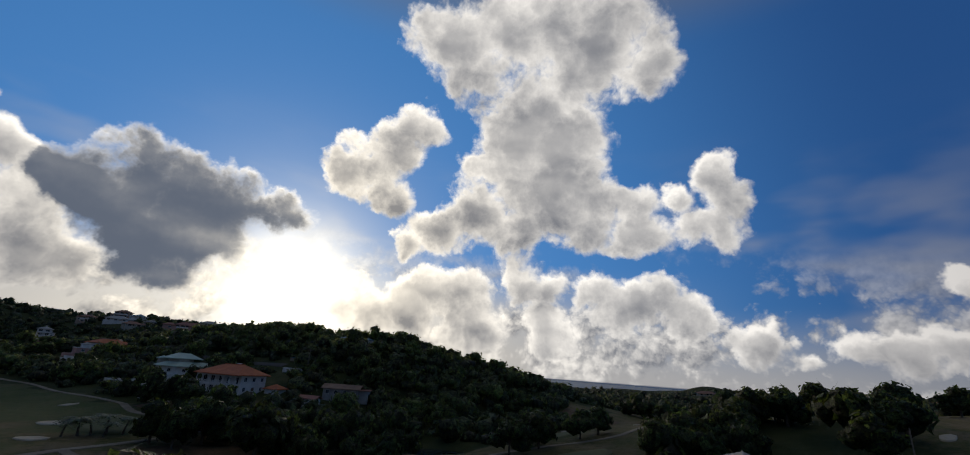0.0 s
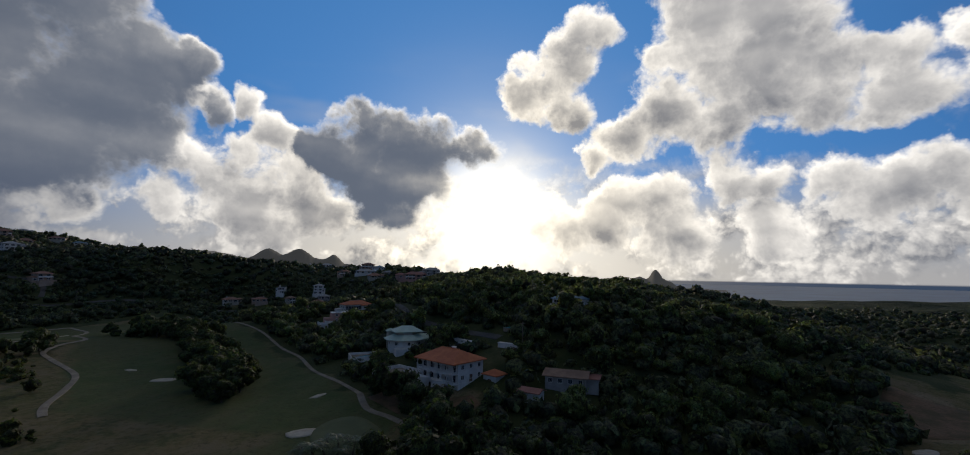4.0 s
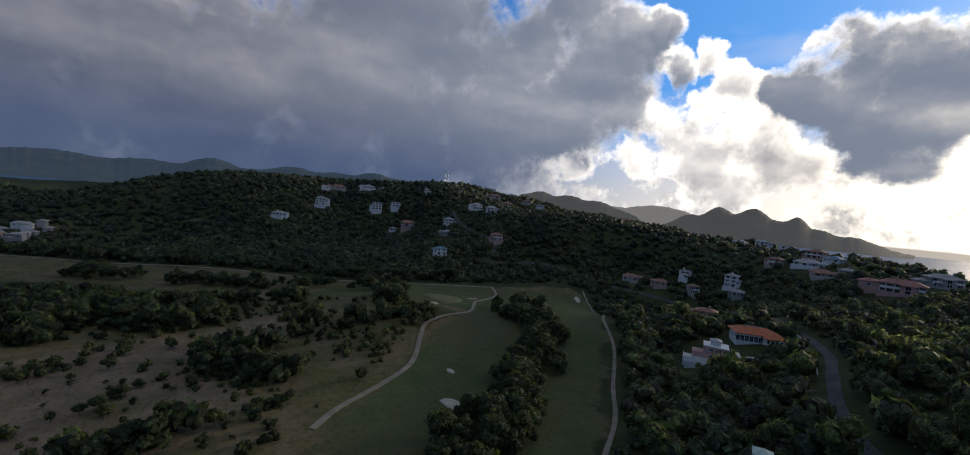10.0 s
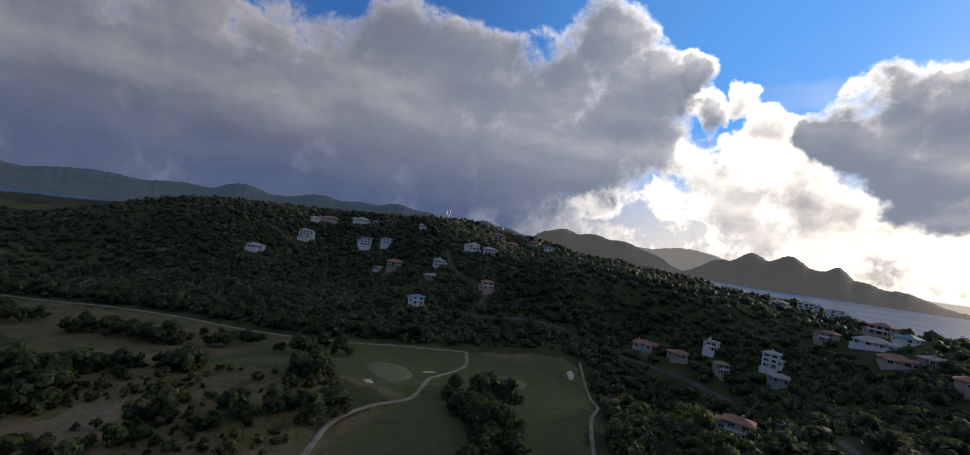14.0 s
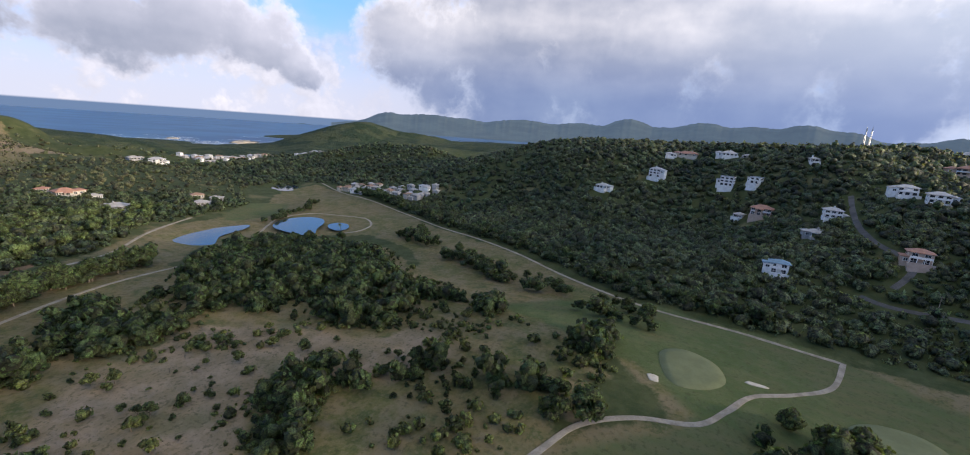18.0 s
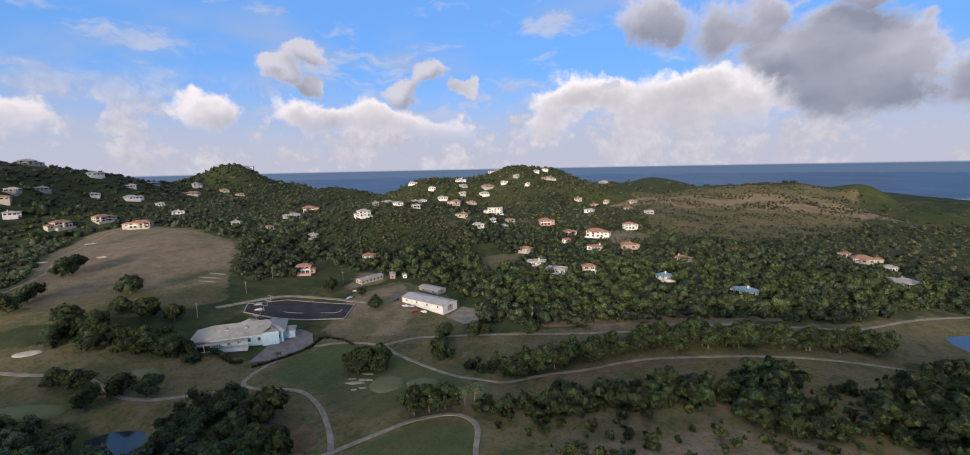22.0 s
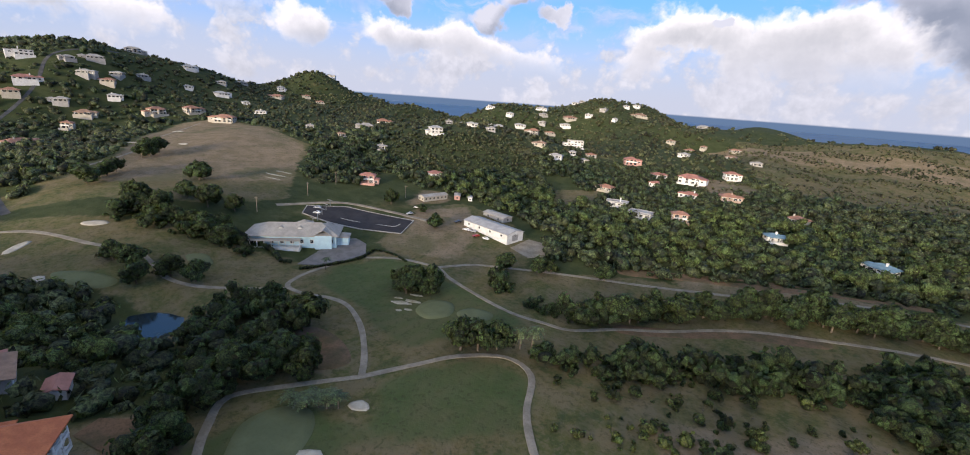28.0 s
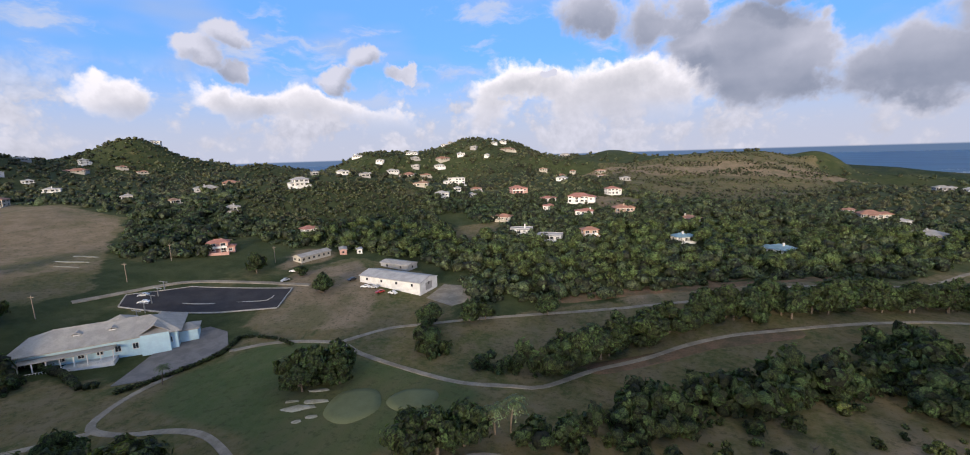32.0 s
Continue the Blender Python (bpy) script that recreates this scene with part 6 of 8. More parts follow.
def arched_villa():
    """The white villa with an orange roof and arched balconies, its car terrace and hut."""
    w, d, z = 17.0, 11.5, 8.6
    ob = thing("villa", pose(-51.5, 134, z, 0, 0, -30), "white two-storey villa with orange roof and arched balconies", "house")
    bm = boxes((-w / 2, -d / 2, 0, w / 2, d / 2, 6.2), (-w / 2 - 0.15, -d / 2 - 0.15, -4.5, w / 2 + 0.15, d / 2 + 0.15, 0.1))
    part("wall", bm, WHITE, ob)
    part("roof", hip_roof(w, d + 2.2, 3.1, 0.9, ridge=4.2), ORANGE_TILE, ob, "orange tiled hipped roof", pose(0, -1.0, 6.35))
    part("roof_lantern", boxes((0.3, -0.6, 8.9, 1.3, 0.4, 9.75), (0.15, -0.75, 9.75, 1.45, 0.55, 9.9)), WHITE, ob)
    for floor in (0, 1):
        zf = 3.1 * floor
        bm = boxes((-w / 2, -d / 2 - 2.3, zf - 0.2, w / 2, -d / 2, zf + 0.05))
        for k in range(6):
            u = -w / 2 + w * (k + 0.5) / 6
            arch(bm, u, -d / 2 - 2.25, -d / 2 - 2.0, zf + 0.05, w / 6 - 0.3, 2.75, 0.15)
        part("arcade", bm, WHITE, ob, "white arcade of round arches")
        bm = bmesh.new()
        balustrade(bm, -w / 2, w / 2, -d / 2 - 2.12, zf + 0.05)
        part("balustrade", bm, TRIM, ob)
        for k in range(5):
            u = -w / 2 + w * (k + 0.5) / 5
            pane = part("window", WIN_PANE, None, ob, at=Matrix.Translation((u, -d / 2 - 0.02, zf + 1.35)) @ Matrix.Diagonal((1.3, 1, 1.7, 1)))
            part("frame", WIN_FRAME, None, pane)
    part("bay", prism(bmesh.new(), [(2 + 2.6 * math.cos(a), -d / 2 - 2.2 + 2.0 * math.sin(a)) for a in np.linspace(math.pi, 2 * math.pi, 9)], -4.4, 0.9), WHITE, ob)
    part("bay", prism(bmesh.new(), [(-5 + 2.6 * math.cos(a), -d / 2 - 2.2 + 2.0 * math.sin(a)) for a in np.linspace(math.pi, 2 * math.pi, 9)], -4.4, 0.9), WHITE, ob)
    for turn, off, length in ((90, w / 2, d), (270, w / 2, d), (180, d / 2, w)):
        n = 3 if length < 14 else 5
        for floor in (0, 1):
            for k in range(n):
                u = -length / 2 + length * (k + 0.5) / n
                m = Matrix.Rotation(radians(turn), 4, "Z") @ Matrix.Translation((u, -off - 0.02, 3.1 * floor + 1.7))
                pane = part("window", WIN_PANE, None, ob, at=m)
                part("frame", WIN_FRAME, None, pane)
    part("door", DOOR_LEAF, None, ob, "dark entrance door", Matrix.Rotation(radians(90), 4, "Z") @ Matrix.Translation((0, -w / 2 - 0.03, 0.05)))
    part("stairs", boxes(*[(-w / 2 - 2.6 - 0.3 * k, 1.0, -3 + 0.0, -w / 2 - 2.3 - 0.3 * k, 2.6, 0.0 - 0.18 * k) for k in range(9)]), GREYWALL, ob)
    t = thing("car_terrace", pose(-69.5, 133.5, 5.0, 0, 0, -30), "raised car terrace with white parapet wall", "terrace")
    part("deck", boxes((-6.5, -6.0, -4, 6.5, 5.0, 4.0)), PATH_GREY, t)
    part("parapet", boxes((-6.8, -6.3, -4, 6.8, -6.0, 5.0), (-6.8, -6.0, -4, -6.5, 5.0, 5.0), (-6.5, 5.0, -4, 6.5, 5.3, 5.0), (-6.85, -6.35, 5.0, 6.85, -5.95, 5.1), (-6.85, -6.0, 5.0, -6.45, 5.0, 5.1)), WHITE, t)
    car(-67, 135, 8.42, -40, 0, "white pickup parked on the villa's terrace")
    car(-45, 143.5, height(-45, 143.5), 60, 2, "dark car parked behind the villa")
    car(-48.5, 145.5, height(-48.5, 145.5), 60, 2, "dark car parked behind the villa")
    hut = thing("garden_hut", pose(-37.0, 132.5, 7.3, 0, 0, -30), "small white outbuilding with orange hipped roof", "outbuilding")
    part("wall", boxes((-2.6, -2.4, -3, 2.6, 2.4, 3.4)), WHITE, hut)
    part("roof", hip_roof(5.2, 4.8, 1.5, 0.6, ridge=0), ORANGE_TILE, hut, at=pose(0, 0, 3.6))
    part("door", DOOR_LEAF, None, hut, at=pose(0, -2.43, 0))
    gate = thing("garden_wall", pose(-56, 145, 7.5, 0, 0, -30), "low stone retaining wall behind the villa", "wall")
    part("wall", boxes((-8, 5, -2, 12, 5.5, 1.6), (12, -6, -2, 12.5, 5.5, 1.6)), STONE, gate)


def mint_villa():
    """The octagonal house with a two-tier mint roof and its pool terrace."""
    z = height(-82, 170) + 0.3
    ob = thing("villa", pose(-82, 169, z, 0, 0, 35), "cream villa with two-tier pale mint metal roof", "house")

    def ring(r, n=8):
        return [(r * math.cos(math.pi / 8 + k * 2 * math.pi / n), r * math.sin(math.pi / 8 + k * 2 * math.pi / n)) for k in range(n)]

    part("wall", prism(bmesh.new(), ring(7.2), -3.5, 3.2), WHITE, ob)
    bm = bmesh.new()
    low, high = ring(9.2), ring(5.0)
    a = [bm.verts.new((x, y, 2.9)) for x, y in low]
    b = [bm.verts.new((x, y, 3.1)) for x, y in low]
    c = [bm.verts.new((x, y, 4.7)) for x, y in high]
    bm.faces.new(a[::-1]), bm.faces.new(c)
    for p, q in ((a, b), (b, c)):
        for k in range(8):
            bm.faces.new((p[k], p[(k + 1) % 8], q[(k + 1) % 8], q[k]))
    part("lower_roof", bm, MINT_ROOF, ob, "pale mint standing-seam roof")
    part("upper_wall", prism(bmesh.new(), ring(4.6), 4.5, 6.0), CREAM, ob)
    part("upper_roof", hip_roof(10.5, 8.6, 2.0, 0.8, ridge=2.4), MINT_ROOF, ob, at=pose(0.6, 0.4, 6.1))
    part("wing_wall", boxes((5, -3.5, -3.5, 13, 3.5, 2.8)), WHITE, ob)
    part("wing_roof", gable_roof(8.8, 7.0, 1.7), MINT_ROOF, ob, at=pose(9.2, 0, 3.0))
    part("tower", boxes((-6.5, 4.5, -3, -3.5, 7.5, 5.6)), CREAM, ob)
    part("tower_roof", hip_roof(3, 3, 1.0, 0.5, ridge=0), MINT_ROOF, ob, at=pose(-5, 6, 5.7))
    bm = boxes((-6, -10.5, -3.5, 4, -6.0, 0.1))
    balustrade(bm, -6, 4, -10.4, 0.1, 0.95, 0.6)
    part("deck", bm, TRIM, ob, "white timber deck with railing")
    for k in range(8):
        x, y = 6.68 * math.cos(k * math.pi / 4), 6.68 * math.sin(k * math.pi / 4)
        pane = part("window", WIN_PANE, None, ob, at=Matrix.Translation((x, y, 1.5)) @ Matrix.Rotation(k * math.pi / 4 + math.pi / 2, 4, "Z"))
        part("frame", WIN_FRAME, None, pane)
    p = thing("swimming_pool", pose(-95, 159.5, height(-95, 159.5) + 0.6, 0, 0, 35), "small blue pool on a paved white-walled terrace", "pool")
    part("terrace", boxes((-6, -5, -3, 6, 5, 0)), PATH_GREY, p)
    part("basin", prism(bmesh.new(), [(2.6 * math.cos(a), 2.0 * math.sin(a)) for a in np.linspace(0, 6.0, 14)], -0.1, 0.06), POOL, p, "clear blue pool water")
    part("parapet", boxes((-6.3, -5.3, -3, 6.3, -5, 0.9), (-6.3, 5, -3, 6.3, 5.3, 0.9), (-6.3, -5, -3, -6, 5, 0.9), (6, -5, -3, 6.3, 5, 0.9)), WHITE, p)
    w = thing("garden_wall", pose(-72, 182, height(-72, 182), 0, 0, 100), "white painted boundary wall by the drive", "wall")
    part("wall", boxes((-9, -0.15, -1.5, 9, 0.15, 1.6), (-9.2, -0.3, -1.5, -8.7, 0.3, 2.0), (8.7, -0.3, -1.5, 9.2, 0.3, 2.0)), WHITE, w)
    car(-77, 180, height(-77, 180), 20, 2, "dark car parked by the mint-roofed villa")


def clubhouse():
    """The long pale blue clubhouse with a grey shingle roof, verandah and forecourt."""
    w, d, z = 42.0, 17.0, 2.0
    ob = thing("clubhouse", pose(54, 19, z, 0, 0, 48), "pale blue clubhouse with long grey shingle roof", "clubhouse")
    part("wall", boxes((-w / 2, -d / 2, -3, w / 2, d / 2, 5.2)), PALEBLUE, ob)
    part("roof", hip_roof(w, d, 4.2, 1.5, ridge=w / 2 - 8), SHINGLE, ob, "weathered grey shingle roof", pose(0, 0, 5.35))
    ring = [(4.6 * math.cos(a), 4.6 * math.sin(a)) for a in np.linspace(0, 2 * math.pi, 8, endpoint=False)]
    part("turret", prism(bmesh.new(), [(x - 4, y - 2.5) for x, y in ring], 5.0, 8.3), PALEBLUE, ob, "pale blue eight-sided turret above the roof")
    bm = bmesh.new()
    rim = [bm.verts.new((1.18 * x - 4, 1.18 * y - 2.5, 8.3)) for x, y in ring]
    top = bm.verts.new((-4, -2.5, 10.6))
    bm.faces.new(rim[::-1])
    for i in range(8):
        bm.faces.new((rim[i], rim[(i + 1) % 8], top))
    part("turret_roof", bm, SHINGLE, ob, "pointed grey turret roof")
    part("end_deck", boxes((w / 2, -4, -3, w / 2 + 5, d / 2 + 4, 0.1), (w / 2, d / 2 + 3.8, 0.1, w / 2 + 5, d / 2 + 4, 1.0), (w / 2 + 4.8, -4, 0.1, w / 2 + 5, d / 2 + 3.8, 1.0)), WHITE, ob, "white walled deck at the building's end")
    part("cross_roof", gable_roof(15, 8, 2.8, 0.5), SHINGLE, ob, at=pose(-w / 2 + 6, 1.5, 5.6, 0, 0, 90))
    part("cross_wall", boxes((-w / 2 + 2, d / 2 - 0.5, -3, -w / 2 + 10, d / 2 + 1.6, 5.5)), PALEBLUE, ob)
    for u in (-3.0, 6.0):
        part("dormer", boxes((u - 0.9, 2.0, 6.8, u + 0.9, 4.6, 8.0)), WHITE, ob)
        part("dormer_roof", gable_roof(2.8, 2.2, 0.7, 0.2), SHINGLE, ob, at=pose(u, 3.2, 8.05, 0, 0, 90))
    part("verandah_roof", boxes((-4.5, d / 2, 3.6, w / 2 - 2, d / 2 + 4.2, 3.85)), SHINGLE, ob)
    bm = boxes((-4.5, d / 2, -3, w / 2 + 2, d / 2 + 5.5, 0.2))
    balustrade(bm, -4.5, w / 2 + 2, d / 2 + 5.4, 0.2, 0.95, 0.7)
    part("verandah", bm, WHITE, ob, "white verandah with a railing")
    for k in range(9):
        u = -4.3 + k * 3.2
        part("post", boxes((u - 0.12, d / 2 + 3.9, 0.2, u + 0.12, d / 2 + 4.15, 3.6)), TRIM, ob)
    for turn, off, length, n in ((180, d / 2, w, 9), (0, d / 2, w, 9), (90, w / 2, d, 3), (270, w / 2, d, 4)):
        for k in range(n):
            u = -length / 2 + length * (k + 0.5) / n
            m = Matrix.Rotation(radians(turn), 4, "Z") @ Matrix.Translation((u, -off - 0.03, 2.2)) @ Matrix.Diagonal((1.3, 1, 1.5, 1))
            pane = part("window", WIN_PANE, None, ob, at=m)
            part("frame", WIN_FRAME, None, pane)
    part("porch_wall", boxes((-w / 2 - 5.5, -2, -3, -w / 2, 5, 3.4)), PALEBLUE, ob)
    part("porch_roof", hip_roof(5.6, 7, 1.6, 0.6, ridge=0), SHINGLE, ob, at=pose(-w / 2 - 2.7, 1.5, 3.5))
    for k in range(5):
        x, y = 66 + 4.2 * k, 2 - 5.5 * k
        post = thing("timber_post", pose(x, y, height(x, y)), "tall grey timber post of a pergola frame", "post", "pergola posts")
        part("shaft", boxes((-0.18, -0.18, -0.5, 0.18, 0.18, 4.2, 0.03)), STEEL, post)
        part("crossbar", boxes((-2.6, -0.1, 4.1, 2.6, 0.1, 4.4)), STEEL, post)


def flat_slab(name, corners, mat, label, category, lift=0.18):
    """Paving that follows the ground, with a small edge all round."""
    a = np.array(corners, float)
    gx, gy = np.meshgrid(np.arange(a[:, 0].min(), a[:, 0].max(), 2.0), np.arange(a[:, 1].min(), a[:, 1].max(), 2.0))
    bm = bmesh.new()
    base = [bm.verts.new((x, y, height(x, y) + lift)) for x, y in smooth_less(corners)]
    skirt = [bm.verts.new((v.co.x, v.co.y, v.co.z - 0.6)) for v in base]
    mid = bm.verts.new((*a.mean(0), height(*a.mean(0)) + lift + 0.05))
    n = len(base)
    for i in range(n):
        bm.faces.new((base[i], base[(i + 1) % n], mid))
        bm.faces.new((skirt[i], skirt[(i + 1) % n], base[(i + 1) % n], base[i]))
    bmesh.ops.recalc_face_normals(bm, faces=bm.faces)
    return tagged(new(name, finish(bm, name, mat)), label, category, kind="structure")


def smooth_less(corners, step=2.0):
    out = []
    for (ax, ay), (bx, by) in zip(corners, corners[1:] + corners[:1]):
        n = max(1, int(math.hypot(bx - ax, by - ay) / step))
        out += [(ax + (bx - ax) * k / n, ay + (by - ay) * k / n) for k in range(n)]
    return out


LOT = [(90, -9), (77, -28), (36, -46), (26, -27), (46, -15), (64, -7), (82, -1)]


def parking():
    flat_slab("parking_lot", LOT, LOT_BLACK, "black asphalt parking lot edged with a pale kerb", "parking lot", 0.45)
    flat_slab("forecourt", [(27, 34), (20, 27), (16, 15), (18, 3), (28, -5), (38, -6), (44, 2), (36, 18)], FORECOURT, "grey paved forecourt beside the clubhouse", "forecourt", 0.25)
    for (ax, ay), (bx, by) in zip(LOT, LOT[1:] + LOT[:1]):
        ribbon("kerb", [(ax, ay), ((ax + bx) / 2, (ay + by) / 2), (bx, by)], 0.45, KERB, "pale concrete kerb round the parking lot", "kerb", 0.62)
    ribbon("kerb", [(72, -12), (56, -19), (44, -26), (36, -31), (37, -36)], 0.6, KERB, "pale kerbed island in the parking lot", "kerb", 0.66)
    ribbon("road", [(98, 6), (90, -20), (80, -34), (55, -46), (32, -53)], 2.6, PATH_GREY, "pale concrete lane beside the parking lot", "road", 0.3)


def long_shed(name, x, y, z, w, d, high, rise, turn, wall, roof, label, n):
    ob = thing(name, pose(x, y, z, 0, 0, turn), label, "outbuilding")
    part("wall", boxes((-w / 2, -d / 2, -2, w / 2, d / 2, high)), wall, ob)
    bm = bmesh.new()
    for s in (-1, 1):
        v = [bm.verts.new(p) for p in ((s * w / 2, -d / 2, high), (s * w / 2, d / 2, high), (s * w / 2, 0, high + rise))]
        q = [bm.verts.new((p.co.x - s * 0.2, p.co.y, p.co.z)) for p in v]
        bm.faces.new(v), bm.faces.new(q[::-1])
    part("gable", bm, wall, ob)
    part("roof", gable_roof(w, d, rise, 0.45), roof, ob, at=pose(0, 0, high + 0.1))
    for turn_w, off, length in ((0, d / 2, w), (180, d / 2, w), (90, w / 2, d), (270, w / 2, d)):
        for k in range(max(1, int(length / n))):
            u = -length / 2 + length * (k + 0.5) / max(1, int(length / n))
            m = Matrix.Rotation(radians(turn_w), 4, "Z") @ Matrix.Translation((u, -off - 0.02, high - 1.4))
            part("window", WIN_PANE, None, ob, at=m)
    return ob


def sheds():
    flat_slab("yard", [(-38, 117), (-46, 107), (-60, 109), (-74, 119), (-70, 125), (-60, 124), (-47, 118), (-42, 122)], SOIL, "bare brown earth yard beside the arched villa", "yard", 0.12)
    ob = long_shed("warehouse", -5.4, -70.5, height(-5.4, -70.5), 36, 13.5, 4.4, 1.7, -8, WHITE, WHITE_ROOF, "long white metal maintenance shed with low gable roof", 9)
    part("shutter", boxes((-18.06, -2.5, 0, -18.0, 2.5, 3.4)), GREYWALL, ob, "grey roller shutter")
    ob = long_shed("open_shed", 9, -95, height(9, -95), 19, 8, 2.6, 0.9, -10, GREYWALL, GREY_ROOF, "low grey storage shed behind the warehouse", 8)
    ob = long_shed("bungalow", 61, -88, height(61, -88), 20, 7, 2.9, 1.2, -100, CREAM, GREY_ROOF, "long cream bungalow with pale roof", 3.2)
    long_shed("container_office", 54, -106, height(54, -106), 10, 4, 2.6, 0.6, -50, PINK, GREY_ROOF, "small pinkish site office near the bungalow", 4)
    long_shed("container_office", 46, -111, height(46, -111), 6, 3, 2.4, 0.4, -50, WHITE, WHITE_ROOF, "white site container near the bungalow", 3)
    flat_slab("yard", [(-26, -60), (-40, -56), (-46, -66), (-36, -80), (-26, -78)], PATH_GREY, "pale concrete yard beside the warehouse", "yard", 0.2)
    for x, y, turn, paint in ((6, -60, 10, 0), (-4, -57, 60, 3), (-10, -58, -8, 0), (2, -61, 5, 1), (18, -66, 70, 2), (52, -64, 30, 0), (46, -52, 80, 1), (78, -8, 40, 0), (84, -12, 40, 1), (70, 6, 10, 0)):
        car(x, y, height(x, y) + 0.3, turn, paint, ("white", "silver", "dark", "red")[paint] + " car parked on the course grounds")
    # the low house with a wide brown-grey roof on the wooded slope
    z = height(-14, 131) + 0.2
    ob = thing("house", pose(-14, 131, z, 0, 0, -8), "low house with wide weathered grey-brown roof among trees", "house")
    part("wall", boxes((-6, -4.5, -2, 6, 4.5, 2.7), (6, -3, -2, 9.5, 3.5, 2.4)), GREYWALL, ob)
    part("roof", gable_roof(12.5, 9.5, 1.3, 0.6), BROWN_TILE, ob, at=pose(0, 0, 2.8))
    part("annex_roof", boxes((6, -3.6, 2.4, 10, 4, 2.6)), RED_TILE, ob)
    for k in range(4):
        pane = part("window", WIN_PANE, None, ob, at=pose(-4.5 + 3 * k, -4.52, 1.5))
        part("frame", WIN_FRAME, None, pane)
    ob = thing("house", pose(-24, 121, height(-24, 121) + 0.2, 0, 0, -20), "small red-roofed outbuilding beside the low house", "house")
    part("wall", boxes((-3, -2, -2, 3, 2, 2.4)), WHITE, ob)
    part("roof", gable_roof(6.4, 4.4, 0.9, 0.4), RED_TILE, ob, at=pose(0, 0, 2.5))
    # pool and white walls in the garden up the slope
    p = thing("swimming_pool", pose(-35, 166, height(-35, 166) + 0.4, 0, 0, 20), "kidney-shaped blue pool in a wooded garden", "pool")
    part("rim", prism(bmesh.new(), [((4.6 + 0.5 * math.sin(2 * a)) * math.cos(a), 2.7 * math.sin(a)) for a in np.linspace(0, 6.0, 16)], -1.5, 0.0), PATH_GREY, p)
    part("basin", prism(bmesh.new(), [((3.9 + 0.5 * math.sin(2 * a)) * math.cos(a), 2.1 * math.sin(a)) for a in np.linspace(0, 6.0, 16)], -0.2, 0.08), POOL, p, "clear blue pool water")
    for (ax, ay), (bx, by) in zip([(-31, 149), (-50, 158)], [(-39, 153), (-59, 165)]):
        m = thing("garden_wall", pose((ax + bx) / 2, (ay + by) / 2, height((ax + bx) / 2, (ay + by) / 2), 0, 0, math.degrees(math.atan2(by - ay, bx - ax))), "white rendered garden wall and steps on the slope", "wall")
        half = math.hypot(bx - ax, by - ay) / 2
        part("wall", boxes((-half, -0.9, -2, half, 0.9, 1.3)), WHITE, m)
        part("cap", boxes((-half - 0.1, -1.0, 1.3, half + 0.1, 1.0, 1.42)), TRIM, m)


def mast(x, y, tall):
    """A lattice mast: four legs, rungs and dishes."""
    ob = thing("radio_mast", pose(x, y, height(x, y)), "slim steel lattice radio mast on the hilltop", "radio mast", "masts")
    for sx in (-1, 1):
        for sy in (-1, 1):
            bm = bmesh.new()
            limb_box(bm, (sx * 0.7, sy * 0.7, -1), (sx * 0.2, sy * 0.2, tall), 0.07)
            part("leg", bm, STEEL, ob)
    bm = bmesh.new()
    for k in range(int(tall / 2)):
        z = 2 * k + 1
        r = 0.9 - 0.6 * z / tall
        s = 1 if k % 2 else -1
        limb_box(bm, (-r, -r * s, z), (r, -r * s, z + 2), 0.08)
        limb_box(bm, (-r * s, -r, z), (-r * s, r, z + 2), 0.08)
    part("bracing", bm, STEEL, ob)
    part("antenna", boxes((-0.4, -0.3, tall - 1.8, -0.2, 0.3, tall - 0.6), (0.2, -0.3, tall - 1.8, 0.4, 0.3, tall - 0.6), (-0.05, -0.05, tall, 0.05, 0.05, tall + 2.5)), STEEL, ob)


def limb_box(bm, a, b, r):
    a, b = Vector(a), Vector(b)
    turn = (b - a).to_track_quat("Z", "Y").to_matrix()
    v = [bm.verts.new(p + turn @ Vector(q)) for p in (a, b) for q in ((-r, -r, 0), (r, -r, 0), (r, r, 0), (-r, r, 0))]
    for i in range(4):
        bm.faces.new((v[i], v[(i + 1) % 4], v[4 + (i + 1) % 4], v[4 + i]))


def pole(x, y):
    ob = thing("utility_pole", pose(x, y, height(x, y), 0, 0, 30), "wooden utility pole with a cross-arm", "utility pole", "poles")
    part("shaft", boxes((-0.13, -0.13, -0.5, 0.13, 0.13, 9.0, 0.03)), BARK_POLE, ob)
    part("crossarm", boxes((-1.1, -0.07, 8.2, 1.1, 0.07, 8.4)), BARK_POLE, ob)


